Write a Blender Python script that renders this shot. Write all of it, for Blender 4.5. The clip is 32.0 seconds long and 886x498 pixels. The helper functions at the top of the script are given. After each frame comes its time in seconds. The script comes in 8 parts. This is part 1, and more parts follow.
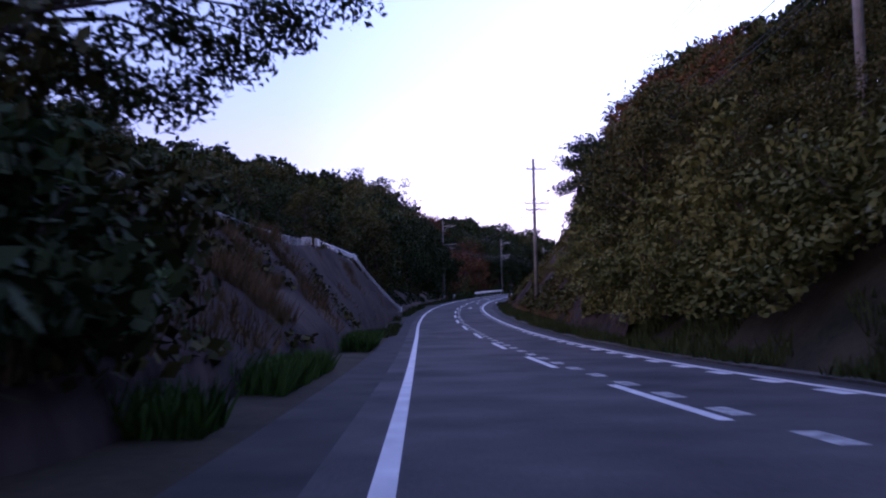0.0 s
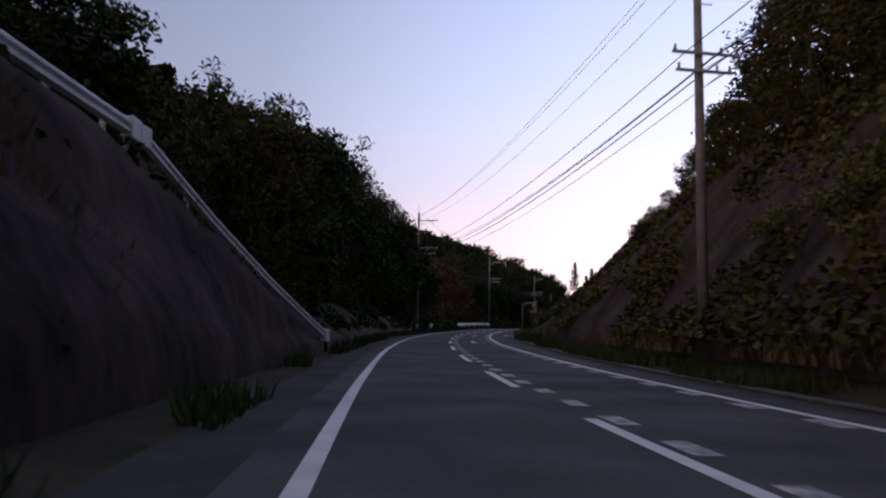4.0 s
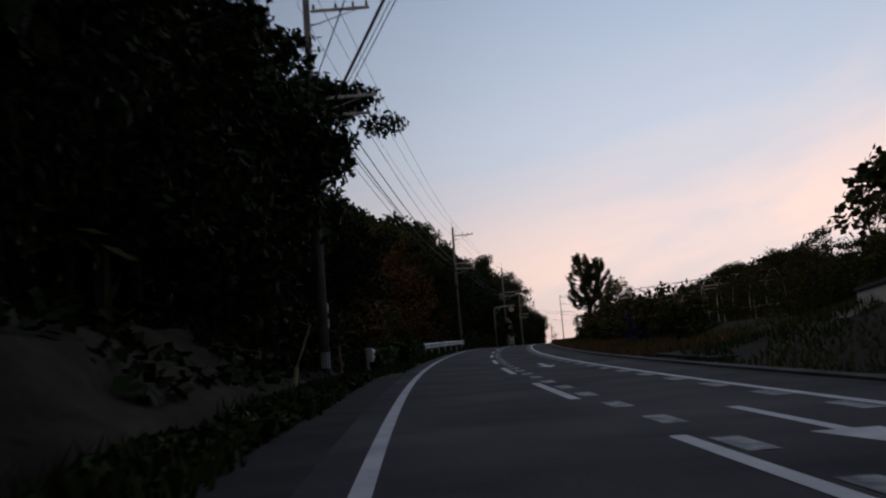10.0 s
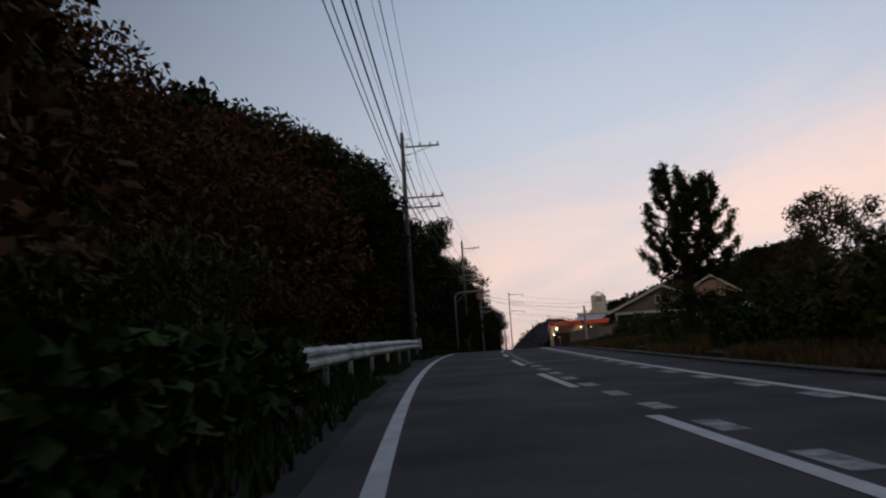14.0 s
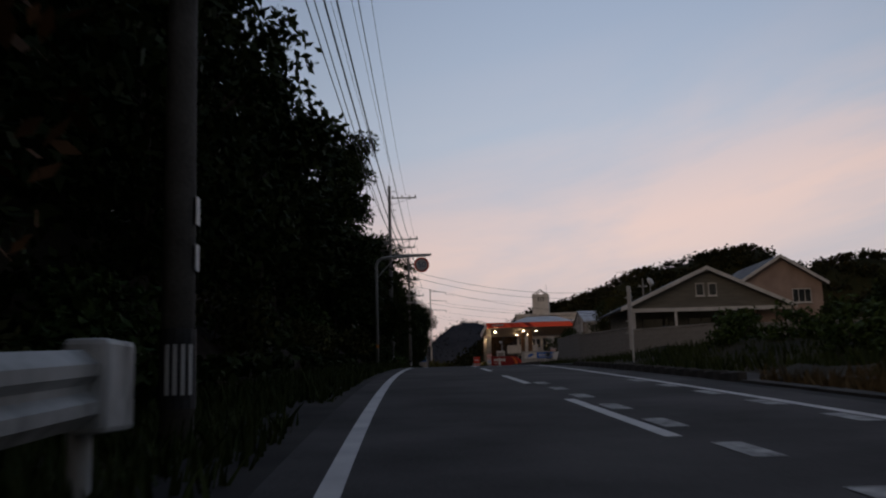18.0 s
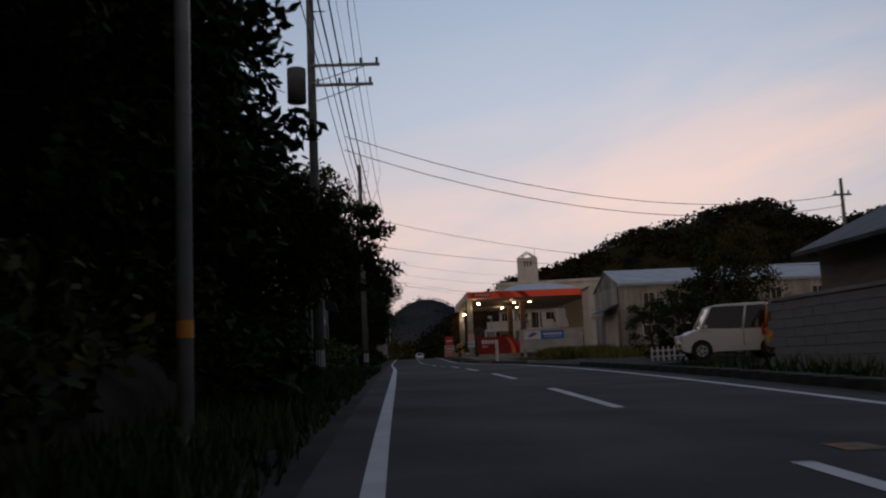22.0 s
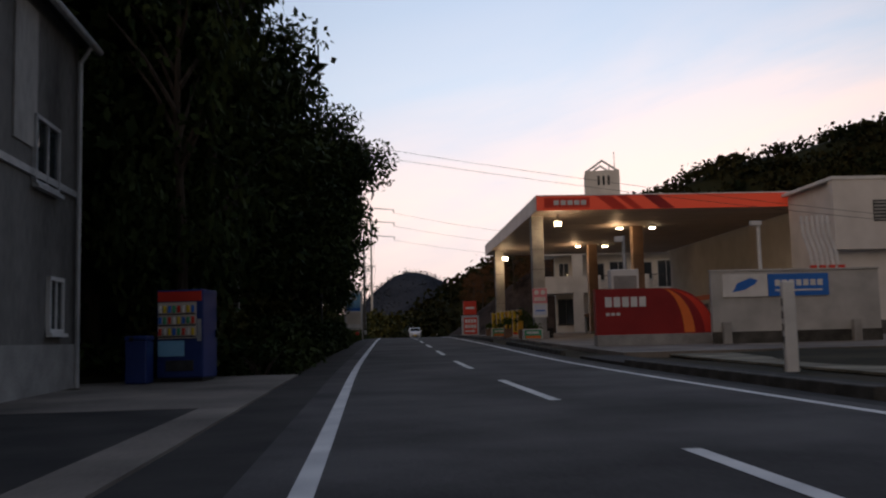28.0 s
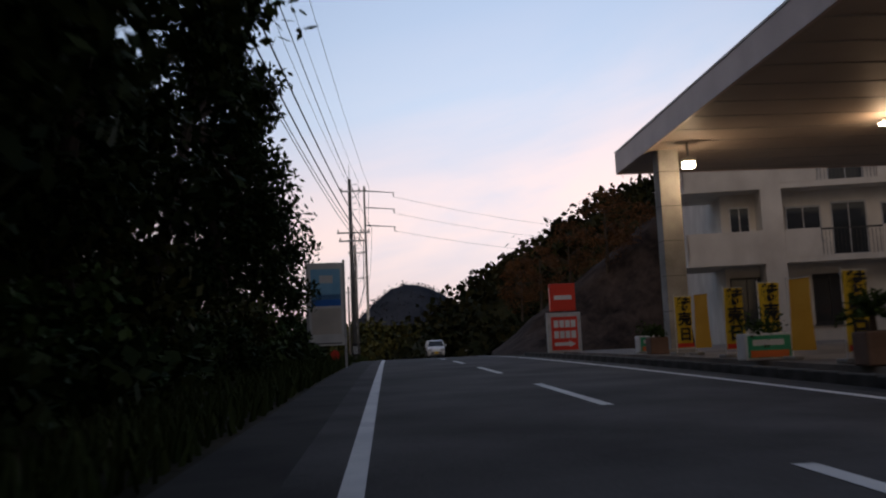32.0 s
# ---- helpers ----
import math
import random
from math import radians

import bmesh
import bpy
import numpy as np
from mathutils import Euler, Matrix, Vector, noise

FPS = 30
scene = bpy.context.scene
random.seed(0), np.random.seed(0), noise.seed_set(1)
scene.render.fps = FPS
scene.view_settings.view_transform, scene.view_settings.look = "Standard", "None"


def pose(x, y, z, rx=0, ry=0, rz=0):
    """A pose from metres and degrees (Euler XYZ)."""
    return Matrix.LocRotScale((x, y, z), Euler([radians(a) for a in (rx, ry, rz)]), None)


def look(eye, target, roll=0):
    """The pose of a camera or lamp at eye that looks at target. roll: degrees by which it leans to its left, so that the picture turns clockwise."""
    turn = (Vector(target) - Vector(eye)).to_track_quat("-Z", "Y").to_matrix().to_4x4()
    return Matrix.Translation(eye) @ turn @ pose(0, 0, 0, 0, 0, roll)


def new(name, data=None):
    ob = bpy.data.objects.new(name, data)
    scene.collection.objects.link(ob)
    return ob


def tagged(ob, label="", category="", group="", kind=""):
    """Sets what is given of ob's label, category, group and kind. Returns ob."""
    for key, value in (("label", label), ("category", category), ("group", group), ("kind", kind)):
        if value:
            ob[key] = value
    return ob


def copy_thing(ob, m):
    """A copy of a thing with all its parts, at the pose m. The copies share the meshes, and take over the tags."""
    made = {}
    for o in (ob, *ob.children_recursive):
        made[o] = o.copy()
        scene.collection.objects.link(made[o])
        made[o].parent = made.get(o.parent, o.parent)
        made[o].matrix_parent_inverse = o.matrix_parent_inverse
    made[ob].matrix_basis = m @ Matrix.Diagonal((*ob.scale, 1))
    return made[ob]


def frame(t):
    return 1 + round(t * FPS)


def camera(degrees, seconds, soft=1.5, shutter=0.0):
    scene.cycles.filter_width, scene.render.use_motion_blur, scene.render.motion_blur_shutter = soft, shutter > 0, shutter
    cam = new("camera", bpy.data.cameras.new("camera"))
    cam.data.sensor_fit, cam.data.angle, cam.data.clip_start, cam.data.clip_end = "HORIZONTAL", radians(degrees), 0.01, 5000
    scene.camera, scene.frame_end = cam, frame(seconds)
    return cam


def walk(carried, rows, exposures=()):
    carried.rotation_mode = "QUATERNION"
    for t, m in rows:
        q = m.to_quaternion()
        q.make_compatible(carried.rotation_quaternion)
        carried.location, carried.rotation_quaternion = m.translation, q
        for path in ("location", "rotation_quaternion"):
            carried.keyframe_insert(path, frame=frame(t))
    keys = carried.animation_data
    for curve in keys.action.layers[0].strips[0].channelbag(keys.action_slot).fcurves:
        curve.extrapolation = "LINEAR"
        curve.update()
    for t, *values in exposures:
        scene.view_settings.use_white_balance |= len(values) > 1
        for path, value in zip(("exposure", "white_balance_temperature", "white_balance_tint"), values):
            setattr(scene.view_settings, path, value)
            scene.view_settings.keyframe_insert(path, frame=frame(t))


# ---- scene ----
cam = camera(51.3, 32.0, soft=2.1, shutter=0.3)
# seconds, eye x y z, yaw, pitch, roll
PATH = [
    (0, -0.076, -0.003, 0.88, -0.05, 5.31, -1.02),
    (0.5, -0.231, 5.478, 0.91, -1.2, 6.07, -2.51),
    (1, -0.425, 10.938, 0.96, -1.76, 5.6, -2.02),
    (1.5, -0.455, 16.409, 1.04, -2.22, 6.54, -2),
    (2, -0.575, 21.879, 1.14, -2.89, 6.41, -1.69),
    (2.5, -0.639, 27.38, 1.28, -2.7, 6.23, -0.11),
    (3, -0.723, 32.861, 1.43, -2.76, 6.79, -0.18),
    (3.5, -0.817, 38.322, 1.6, -2.65, 7.2, -0),
    (4, -0.881, 43.693, 1.79, -2.17, 7.71, 1.04),
    (4.5, -1.036, 48.943, 2, -1.73, 7.58, -0.01),
    (6.5, -1.336, 70.549, 3.14, -3.85, 8.24, -2.38),
    (7, -1.197, 75.809, 3.43, -4.21, 8.31, -2.52),
    (7.5, -1.124, 80.958, 3.71, -4.33, 8.36, -2.38),
    (8, -0.951, 86.038, 3.98, -4.74, 8.1, -3.88),
    (8.5, -0.748, 91.108, 4.27, -7.22, 8.41, -4.55),
    (9, -0.475, 96.048, 4.55, -7.06, 9.33, -1.73),
    (9.5, -0.183, 100.827, 4.83, -6.56, 9.03, -2.52),
    (10, 0.198, 105.664, 5.11, -7.45, 8.97, -4.28),
    (10.5, 0.605, 110.675, 5.4, -9.21, 8.39, -5.91),
    (11, 1.142, 115.686, 5.67, -10.68, 7.9, -3.98),
    (11.5, 1.636, 120.565, 5.93, -10.6, 7.82, -1.09),
    (12, 2.211, 125.364, 6.19, -9.02, 8.83, -1.61),
    (12.5, 2.835, 130.153, 6.46, -11.01, 8.5, -4.03),
    (13, 3.509, 134.892, 6.74, -11, 8.44, -2.69),
    (13.5, 4.119, 139.541, 7.02, -11.18, 8.85, -3.39),
    (14, 4.759, 144.021, 7.28, -11.47, 8.77, -3.73),
    (14.5, 5.442, 148.413, 7.53, -13.38, 8.39, -5.25),
    (15, 6.165, 152.746, 7.78, -13.71, 8.57, -4.27),
    (15.5, 6.988, 156.985, 8.05, -15.54, 8.46, -4.7),
    (17.5, 10.789, 175.031, 9.12, -17.54, 9.14, -0.83),
    (18, 11.891, 179.54, 9.37, -16.74, 8.57, -1.55),
    (18.5, 12.932, 184.057, 9.63, -18.42, 8.78, -3.2),
    (19, 14.084, 188.544, 9.87, -18.14, 8.49, -1.8),
    (19.5, 15.237, 193.006, 10.1, -18.19, 7.78, -1.51),
    (20, 16.391, 197.458, 10.32, -18.1, 8.06, -1.88),
    (20.5, 17.555, 201.9, 10.51, -18.26, 7.44, -1.95),
    (21, 18.699, 206.322, 10.71, -18.92, 7.37, -2.32),
    (21.5, 19.913, 210.681, 10.88, -18.65, 7.52, -2.22),
    (22, 21.177, 215.14, 11.05, -19.56, 7.1, -2.58),
    (22.5, 22.567, 219.762, 11.19, -19.34, 7.47, -2.1),
    (23, 23.956, 224.574, 11.31, -20.09, 6.6, -2.77),
    (23.5, 25.496, 229.508, 11.41, -20.45, 5.88, -2.85),
    (24, 26.997, 234.452, 11.5, -21.07, 6.21, -1.48),
    (24.5, 28.507, 239.27, 11.58, -20.48, 5.85, -1.32),
    (25, 29.934, 243.993, 11.64, -21.3, 5.49, -0.76),
    (25.5, 31.25, 248.661, 11.68, -19.8, 5.46, -0.21),
    (27.5, 36.692, 267.045, 11.83, -19.91, 5.78, -1.54),
    (28, 38.067, 271.794, 11.86, -20.35, 5.53, -1.45),
    (28.5, 39.388, 276.698, 11.87, -20.05, 5.76, -0.87),
    (29, 40.818, 281.672, 11.88, -20.01, 5.62, -1.27),
    (29.5, 42.177, 286.764, 11.91, -20.1, 5.85, -1.23),
    (30, 43.656, 291.845, 11.97, -19.48, 6.24, -0.75),
    (30.5, 45.08, 296.896, 12.06, -19.73, 6.03, -2.79),
    (31, 46.533, 301.867, 12.15, -20.03, 6.61, -2.54),
    (31.5, 47.983, 306.718, 12.24, -20.41, 6.63, -3.26),
    (32, 49.453, 311.438, 12.33, -20.63, 6.36, -2.58),
]
EXPOSURES = [(0.0, 1.4, 4950, 47), (2.0, 0.95, 4950, 52), (3.0, 0.8, 5000, 48), (4.0, 0.55, 6350, 26), (5.0, 0.4, 6300, 20), (7.0, 0.12, 6750, 13), (10.3, -0.17, 6750, 10),
             (11.0, -0.28, 6700, 8), (12.0, -0.38, 6650, 10), (13.0, -0.2, 6700, 10), (15.0, -0.2, 6800, 10), (18.0, -0.5, 6550, 10), (22.0, -0.35, 6600, 10), (24.0, -0.34, 6600, 10), (26.0, 0.0, 6650, 10), (29.0, 0.2, 6600, 9), (32.0, 0.05, 6250, 10)]
walk(cam, [(t, pose(x, y, z, 90 + pitch, 0, yaw) @ pose(0, 0, 0, 0, 0, roll)) for t, x, y, z, yaw, pitch, roll in PATH], EXPOSURES)

# ---- light: dusk, the sun set behind, rosy clouds ahead ----
GLOW = radians(-28.0)          # heading of the rosy sky ahead, from +y
DUSK = radians(126.0)          # heading of the set sun, behind
world = bpy.data.worlds.new("dusk_sky")
scene.world = world
world.use_nodes = True
wt = world.node_tree
for nd in list(wt.nodes):
    wt.nodes.remove(nd)


def wn(kind, **kw):
    nd = wt.nodes.new(kind)
    for k, v in kw.items():
        if k == "ins":
            for i, val in v.items():
                nd.inputs[i].default_value = val
        elif k == "op":
            nd.operation = v
        elif k == "blend":
            nd.blend_type = v
        elif k == "dtype":
            nd.data_type = v
    return nd


sky = wt.nodes.new("ShaderNodeTexSky")
sky.sky_type, sky.sun_disc = "NISHITA", False
sky.sun_elevation, sky.sun_rotation = radians(1.5), -DUSK
sky.air_density, sky.dust_density, sky.ozone_density = 1.0, 0.6, 2.0
coord = wn("ShaderNodeTexCoord")
sep = wn("ShaderNodeSeparateXYZ")
wt.links.new(coord.outputs["Generated"], sep.inputs[0])
# height ramp: rose at the skyline, pale blue overhead
ramp = wn("ShaderNodeValToRGB")
cr = ramp.color_ramp
cr.elements[0].position, cr.elements[0].color = 0.0, (0.90, 0.63, 0.60, 1)
cr.elements[1].position, cr.elements[1].color = 0.9, (0.20, 0.32, 0.62, 1)
for pos, col in ((0.07, (0.84, 0.68, 0.69, 1)), (0.15, (0.72, 0.68, 0.76, 1)), (0.26, (0.58, 0.66, 0.81, 1)), (0.5, (0.37, 0.48, 0.70, 1))):
    el = cr.elements.new(pos)
    el.color = col
wt.links.new(sep.outputs[2], ramp.inputs[0])
# falls off away from the glow
dotn = wn("ShaderNodeVectorMath", op="DOT_PRODUCT")
wt.links.new(coord.outputs["Generated"], dotn.inputs[0])
dotn.inputs[1].default_value = (-math.sin(GLOW) * 0.985, math.cos(GLOW) * 0.985, 0.17)
half = wn("ShaderNodeMapRange", ins={1: -1.0, 2: 1.0, 3: 0.0, 4: 1.0})
wt.links.new(dotn.outputs["Value"], half.inputs[0])
fall = wn("ShaderNodeValToRGB")
fr_ = fall.color_ramp
fr_.interpolation = "B_SPLINE"
fr_.elements[0].position, fr_.elements[0].color = 0.0, (0.07, 0.07, 0.07, 1)
fr_.elements[1].position, fr_.elements[1].color = 1.0, (1, 1, 1, 1)
for pos, g in ((0.5, 0.09), (0.75, 0.20), (0.9, 0.42), (0.96, 0.75)):
    fr_.elements.new(pos).color = (g, g, g, 1)
wt.links.new(half.outputs[0], fall.inputs[0])
# long thin cloud streaks lit rose
axes = []
tilt = radians(11)
for vec in ((0.94 * math.cos(tilt), -0.34 * math.cos(tilt), math.sin(tilt)), (-0.94 * math.sin(tilt), 0.34 * math.sin(tilt), math.cos(tilt)), (0.34, 0.94, 0.0)):
    d_ = wn("ShaderNodeVectorMath", op="DOT_PRODUCT")
    wt.links.new(coord.outputs["Generated"], d_.inputs[0])
    d_.inputs[1].default_value = vec
    axes.append(d_)
comb = wn("ShaderNodeCombineXYZ")
for d_, scale_, k in zip(axes, (1.3, 5.5, 0.8), range(3)):
    m_ = wn("ShaderNodeMath", op="MULTIPLY", ins={1: scale_})
    wt.links.new(d_.outputs["Value"], m_.inputs[0])
    wt.links.new(m_.outputs[0], comb.inputs[k])
cloud = wn("ShaderNodeTexNoise", ins={"Scale": 1.6, "Detail": 6.0, "Roughness": 0.56, "Distortion": 0.3})
wt.links.new(comb.outputs[0], cloud.inputs["Vector"])
cmask = wn("ShaderNodeMapRange", ins={1: 0.38, 2: 0.61, 3: 0.0, 4: 1.0})
wt.links.new(cloud.outputs["Fac"], cmask.inputs[0])
# the streaks gather in a band that rises to the right
low = wn("ShaderNodeValToRGB")
lr_ = low.color_ramp
lr_.elements[0].position, lr_.elements[0].color = 0.0, (0.5, 0.5, 0.5, 1)
lr_.elements[1].position, lr_.elements[1].color = 0.34, (0.0, 0.0, 0.0, 1)
for pos, g in ((0.06, 0.7), (0.13, 1.0), (0.2, 0.45), (0.26, 0.15)):
    lr_.elements.new(pos).color = (g, g, g, 1)
wt.links.new(axes[1].outputs["Value"], low.inputs[0])
cm2 = wn("ShaderNodeMath", op="MULTIPLY")
wt.links.new(cmask.outputs[0], cm2.inputs[0])
wt.links.new(low.outputs[0], cm2.inputs[1])
mixc = wn("ShaderNodeMix", dtype="RGBA")
wt.links.new(cm2.outputs[0], mixc.inputs["Factor"])
wt.links.new(ramp.outputs[0], mixc.inputs[6])
mixc.inputs[7].default_value = (1.06, 0.79, 0.73, 1)
mulf = wn("ShaderNodeMix", dtype="RGBA", blend="MULTIPLY", ins={"Factor": 1.0})
wt.links.new(mixc.outputs[2], mulf.inputs[6])
wt.links.new(fall.outputs[0], mulf.inputs[7])
bg1 = wn("ShaderNodeBackground", ins={"Strength": 1.05})
bg2 = wn("ShaderNodeBackground", ins={"Strength": 0.05})
wt.links.new(mulf.outputs[2], bg1.inputs[0])
wt.links.new(sky.outputs[0], bg2.inputs[0])
addw = wn("ShaderNodeAddShader")
wt.links.new(bg1.outputs[0], addw.inputs[0])
wt.links.new(bg2.outputs[0], addw.inputs[1])
# warm afterglow low over the place of the set sun
dot2 = wn("ShaderNodeVectorMath", op="DOT_PRODUCT")
wt.links.new(coord.outputs["Generated"], dot2.inputs[0])
dot2.inputs[1].default_value = (-math.sin(DUSK) * 0.98, math.cos(DUSK) * 0.98, 0.2)
aft = wn("ShaderNodeMapRange", ins={1: 0.35, 2: 1.0, 3: 0.0, 4: 0.22})
aft.interpolation_type = "SMOOTHSTEP"
wt.links.new(dot2.outputs["Value"], aft.inputs[0])
bg3 = wn("ShaderNodeBackground", ins={0: (1.0, 0.70, 0.50, 1)})
wt.links.new(aft.outputs[0], bg3.inputs[1])
addv = wn("ShaderNodeAddShader")
wt.links.new(addw.outputs[0], addv.inputs[0])
wt.links.new(bg3.outputs[0], addv.inputs[1])
addw = addv
# the clear sky overhead
over = wn("ShaderNodeMapRange", ins={1: 0.42, 2: 1.0, 3: 0.0, 4: 0.23})
over.interpolation_type = "SMOOTHSTEP"
wt.links.new(sep.outputs[2], over.inputs[0])
bg4 = wn("ShaderNodeBackground", ins={0: (0.74, 0.80, 1.0, 1)})
wt.links.new(over.outputs[0], bg4.inputs[1])
addz = wn("ShaderNodeAddShader")
wt.links.new(addw.outputs[0], addz.inputs[0])
wt.links.new(bg4.outputs[0], addz.inputs[1])
addw = addz
outw = wn("ShaderNodeOutputWorld")
wt.links.new(addw.outputs[0], outw.inputs[0])

sun = new("sun", bpy.data.lights.new("sun", "SUN"))
sun.data.energy, sun.data.angle, sun.data.color = 0.32, radians(40), (1.0, 0.72, 0.5)
sun.matrix_world = look((-math.sin(DUSK) * 60, math.cos(DUSK) * 60, 20), (0, 0, 0))


# ---- materials ----
def mat(name, a, b, scale=4.0, rough=0.8, bump=0.0, fine=60.0, metal=0.0, vary=0.0, stretch=(1, 1, 1), spec=0.4, obj=True, island=False):
    """Two tones mixed by a coarse and a fine noise, with relief of the same grain."""
    m = bpy.data.materials.new(name)
    m.use_nodes = True
    t = m.node_tree
    p = t.nodes["Principled BSDF"]
    p.inputs["Roughness"].default_value, p.inputs["Metallic"].default_value = rough, metal
    p.inputs["Specular IOR Level"].default_value = spec
    c = t.nodes.new("ShaderNodeTexCoord")
    mp = t.nodes.new("ShaderNodeMapping")
    mp.inputs["Scale"].default_value = stretch
    t.links.new(c.outputs["Object" if obj else "Generated"], mp.inputs[0])
    n1 = t.nodes.new("ShaderNodeTexNoise")
    n1.inputs["Scale"].default_value, n1.inputs["Detail"].default_value = scale, 5
    n2 = t.nodes.new("ShaderNodeTexNoise")
    n2.inputs["Scale"].default_value, n2.inputs["Detail"].default_value = fine, 3
    for n in (n1, n2):
        t.links.new(mp.outputs[0], n.inputs["Vector"])
    ad = t.nodes.new("ShaderNodeMath")
    ad.operation = "MULTIPLY_ADD"
    ad.inputs[1].default_value = 0.45
    t.links.new(n2.outputs["Fac"], ad.inputs[0])
    t.links.new(n1.outputs["Fac"], ad.inputs[2])
    mr = t.nodes.new("ShaderNodeMapRange")
    mr.inputs[1].default_value, mr.inputs[2].default_value = 0.5, 0.95
    t.links.new(ad.outputs[0], mr.inputs[0])
    fac = mr.outputs[0]
    if vary or island:
        src = t.nodes.new("ShaderNodeNewGeometry").outputs["Random Per Island"] if island else t.nodes.new("ShaderNodeObjectInfo").outputs["Random"]
        a2 = t.nodes.new("ShaderNodeMath")
        a2.operation = "MULTIPLY_ADD"
        a2.inputs[1].default_value = vary or 0.7
        t.links.new(src, a2.inputs[0])
        t.links.new(fac, a2.inputs[2])
        a3 = t.nodes.new("ShaderNodeMath")
        a3.operation = "SUBTRACT"
        a3.use_clamp = True
        a3.inputs[1].default_value = 0.35 * (vary or 0.7)
        t.links.new(a2.outputs[0], a3.inputs[0])
        fac = a3.outputs[0]
    mx = t.nodes.new("ShaderNodeMix")
    mx.data_type = "RGBA"
    mx.inputs[6].default_value, mx.inputs[7].default_value = (*a, 1), (*b, 1)
    t.links.new(fac, mx.inputs["Factor"])
    t.links.new(mx.outputs[2], p.inputs["Base Color"])
    if bump:
        bp = t.nodes.new("ShaderNodeBump")
        bp.inputs["Strength"].default_value, bp.inputs["Distance"].default_value = min(1.0, bump * 4), bump
        t.links.new(ad.outputs[0], bp.inputs["Height"])
        t.links.new(bp.outputs[0], p.inputs["Normal"])
    return m


def glow(name, col, power):
    m = bpy.data.materials.new(name)
    m.use_nodes = True
    p = m.node_tree.nodes["Principled BSDF"]
    p.inputs["Base Color"].default_value = (*col, 1)
    p.inputs["Emission Color"].default_value = (*col, 1)
    p.inputs["Emission Strength"].default_value = power
    return m


def glass(name, tint=(0.03, 0.035, 0.04)):
    m = bpy.data.materials.new(name)
    m.use_nodes = True
    p = m.node_tree.nodes["Principled BSDF"]
    p.inputs["Base Color"].default_value = (*tint, 1)
    p.inputs["Roughness"].default_value = 0.06
    p.inputs["Specular IOR Level"].default_value = 0.6
    return m


ASPHALT = mat("asphalt", (0.030, 0.029, 0.030), (0.100, 0.096, 0.095), 0.5, 0.9, 0.014, 38, spec=0.12)
SHOULDER = mat("shoulder_asphalt", (0.026, 0.026, 0.027), (0.06, 0.057, 0.053), 0.8, 0.92, 0.012, 60, spec=0.1)
PAINT = mat("road_paint", (0.50, 0.50, 0.50), (0.74, 0.73, 0.71), 1.6, 0.75, 0.004, 120)
WORN = mat("worn_road_paint", (0.09, 0.09, 0.09), (0.55, 0.55, 0.53), 5.0, 0.8, 0.004, 26)
OCHRE = mat("spray_mark", (0.07, 0.06, 0.05), (0.42, 0.22, 0.09), 3.0, 0.85, 0.0, 30)
SOIL = mat("ground_soil", (0.015, 0.016, 0.009), (0.052, 0.042, 0.025), 0.5, 0.95, 0.06, 7, spec=0.1)
MORTAR = mat("mortar_slope", (0.012, 0.010, 0.010), (0.078, 0.058, 0.048), 0.55, 0.95, 0.14, 2.6, spec=0.05, stretch=(1, 1, 0.6))
ROCK = mat("bank_rock", (0.012, 0.010, 0.009), (0.085, 0.066, 0.050), 0.35, 0.95, 0.08, 2.2, spec=0.05)
KERB = mat("kerb_concrete", (0.035, 0.034, 0.030), (0.12, 0.115, 0.105), 1.5, 0.9, 0.006, 40, spec=0.15)
PAVE = mat("forecourt_concrete", (0.10, 0.088, 0.078), (0.27, 0.235, 0.20), 0.5, 0.88, 0.006, 30, spec=0.2)
CONC = mat("concrete", (0.22, 0.215, 0.205), (0.42, 0.41, 0.39), 1.2, 0.85, 0.006, 30)
POLE = mat("pole_concrete", (0.12, 0.115, 0.11), (0.29, 0.28, 0.265), 1.6, 0.85, 0.004, 30, spec=0.2)
GALV = mat("galvanised_steel", (0.36, 0.37, 0.38), (0.58, 0.59, 0.60), 3.0, 0.5, 0.002, 50, metal=0.35)
RAILD = mat("weathered_guardrail", (0.13, 0.135, 0.12), (0.66, 0.67, 0.66), 1.1, 0.55, 0.004, 9, stretch=(1, 1, 0.5))
RAIL = mat("guardrail_enamel", (0.52, 0.53, 0.54), (0.76, 0.77, 0.77), 1.3, 0.5, 0.003, 25)
DARKM = mat("dark_metal", (0.025, 0.026, 0.028), (0.07, 0.07, 0.072), 5.0, 0.6, 0.002, 60, metal=0.3)
CABLE = mat("cable_sheath", (0.015, 0.015, 0.016), (0.035, 0.035, 0.036), 5.0, 0.7)
BARK = mat("bark", (0.035, 0.028, 0.022), (0.12, 0.095, 0.075), 3.0, 0.95, 0.03, 14, stretch=(1, 1, 0.2), spec=0.1)
LEAF = mat("broad_leaf", (0.012, 0.024, 0.008), (0.045, 0.060, 0.018), 0.3, 0.75, 0, 3, island=True, spec=0.08)
LEAF2 = mat("olive_leaf", (0.022, 0.030, 0.009), (0.090, 0.084, 0.025), 0.3, 0.75, 0, 3, island=True, spec=0.08)
LEAFR = mat("russet_leaf", (0.045, 0.026, 0.012), (0.17, 0.080, 0.032), 0.3, 0.8, 0, 3, island=True, spec=0.08)
BAMBOO = mat("bamboo_leaf", (0.030, 0.042, 0.011), (0.13, 0.12, 0.038), 0.3, 0.7, 0, 3, island=True, spec=0.1)
CULM = mat("bamboo_culm", (0.02, 0.03, 0.01), (0.06, 0.07, 0.028), 2.0, 0.7, 0, 20)
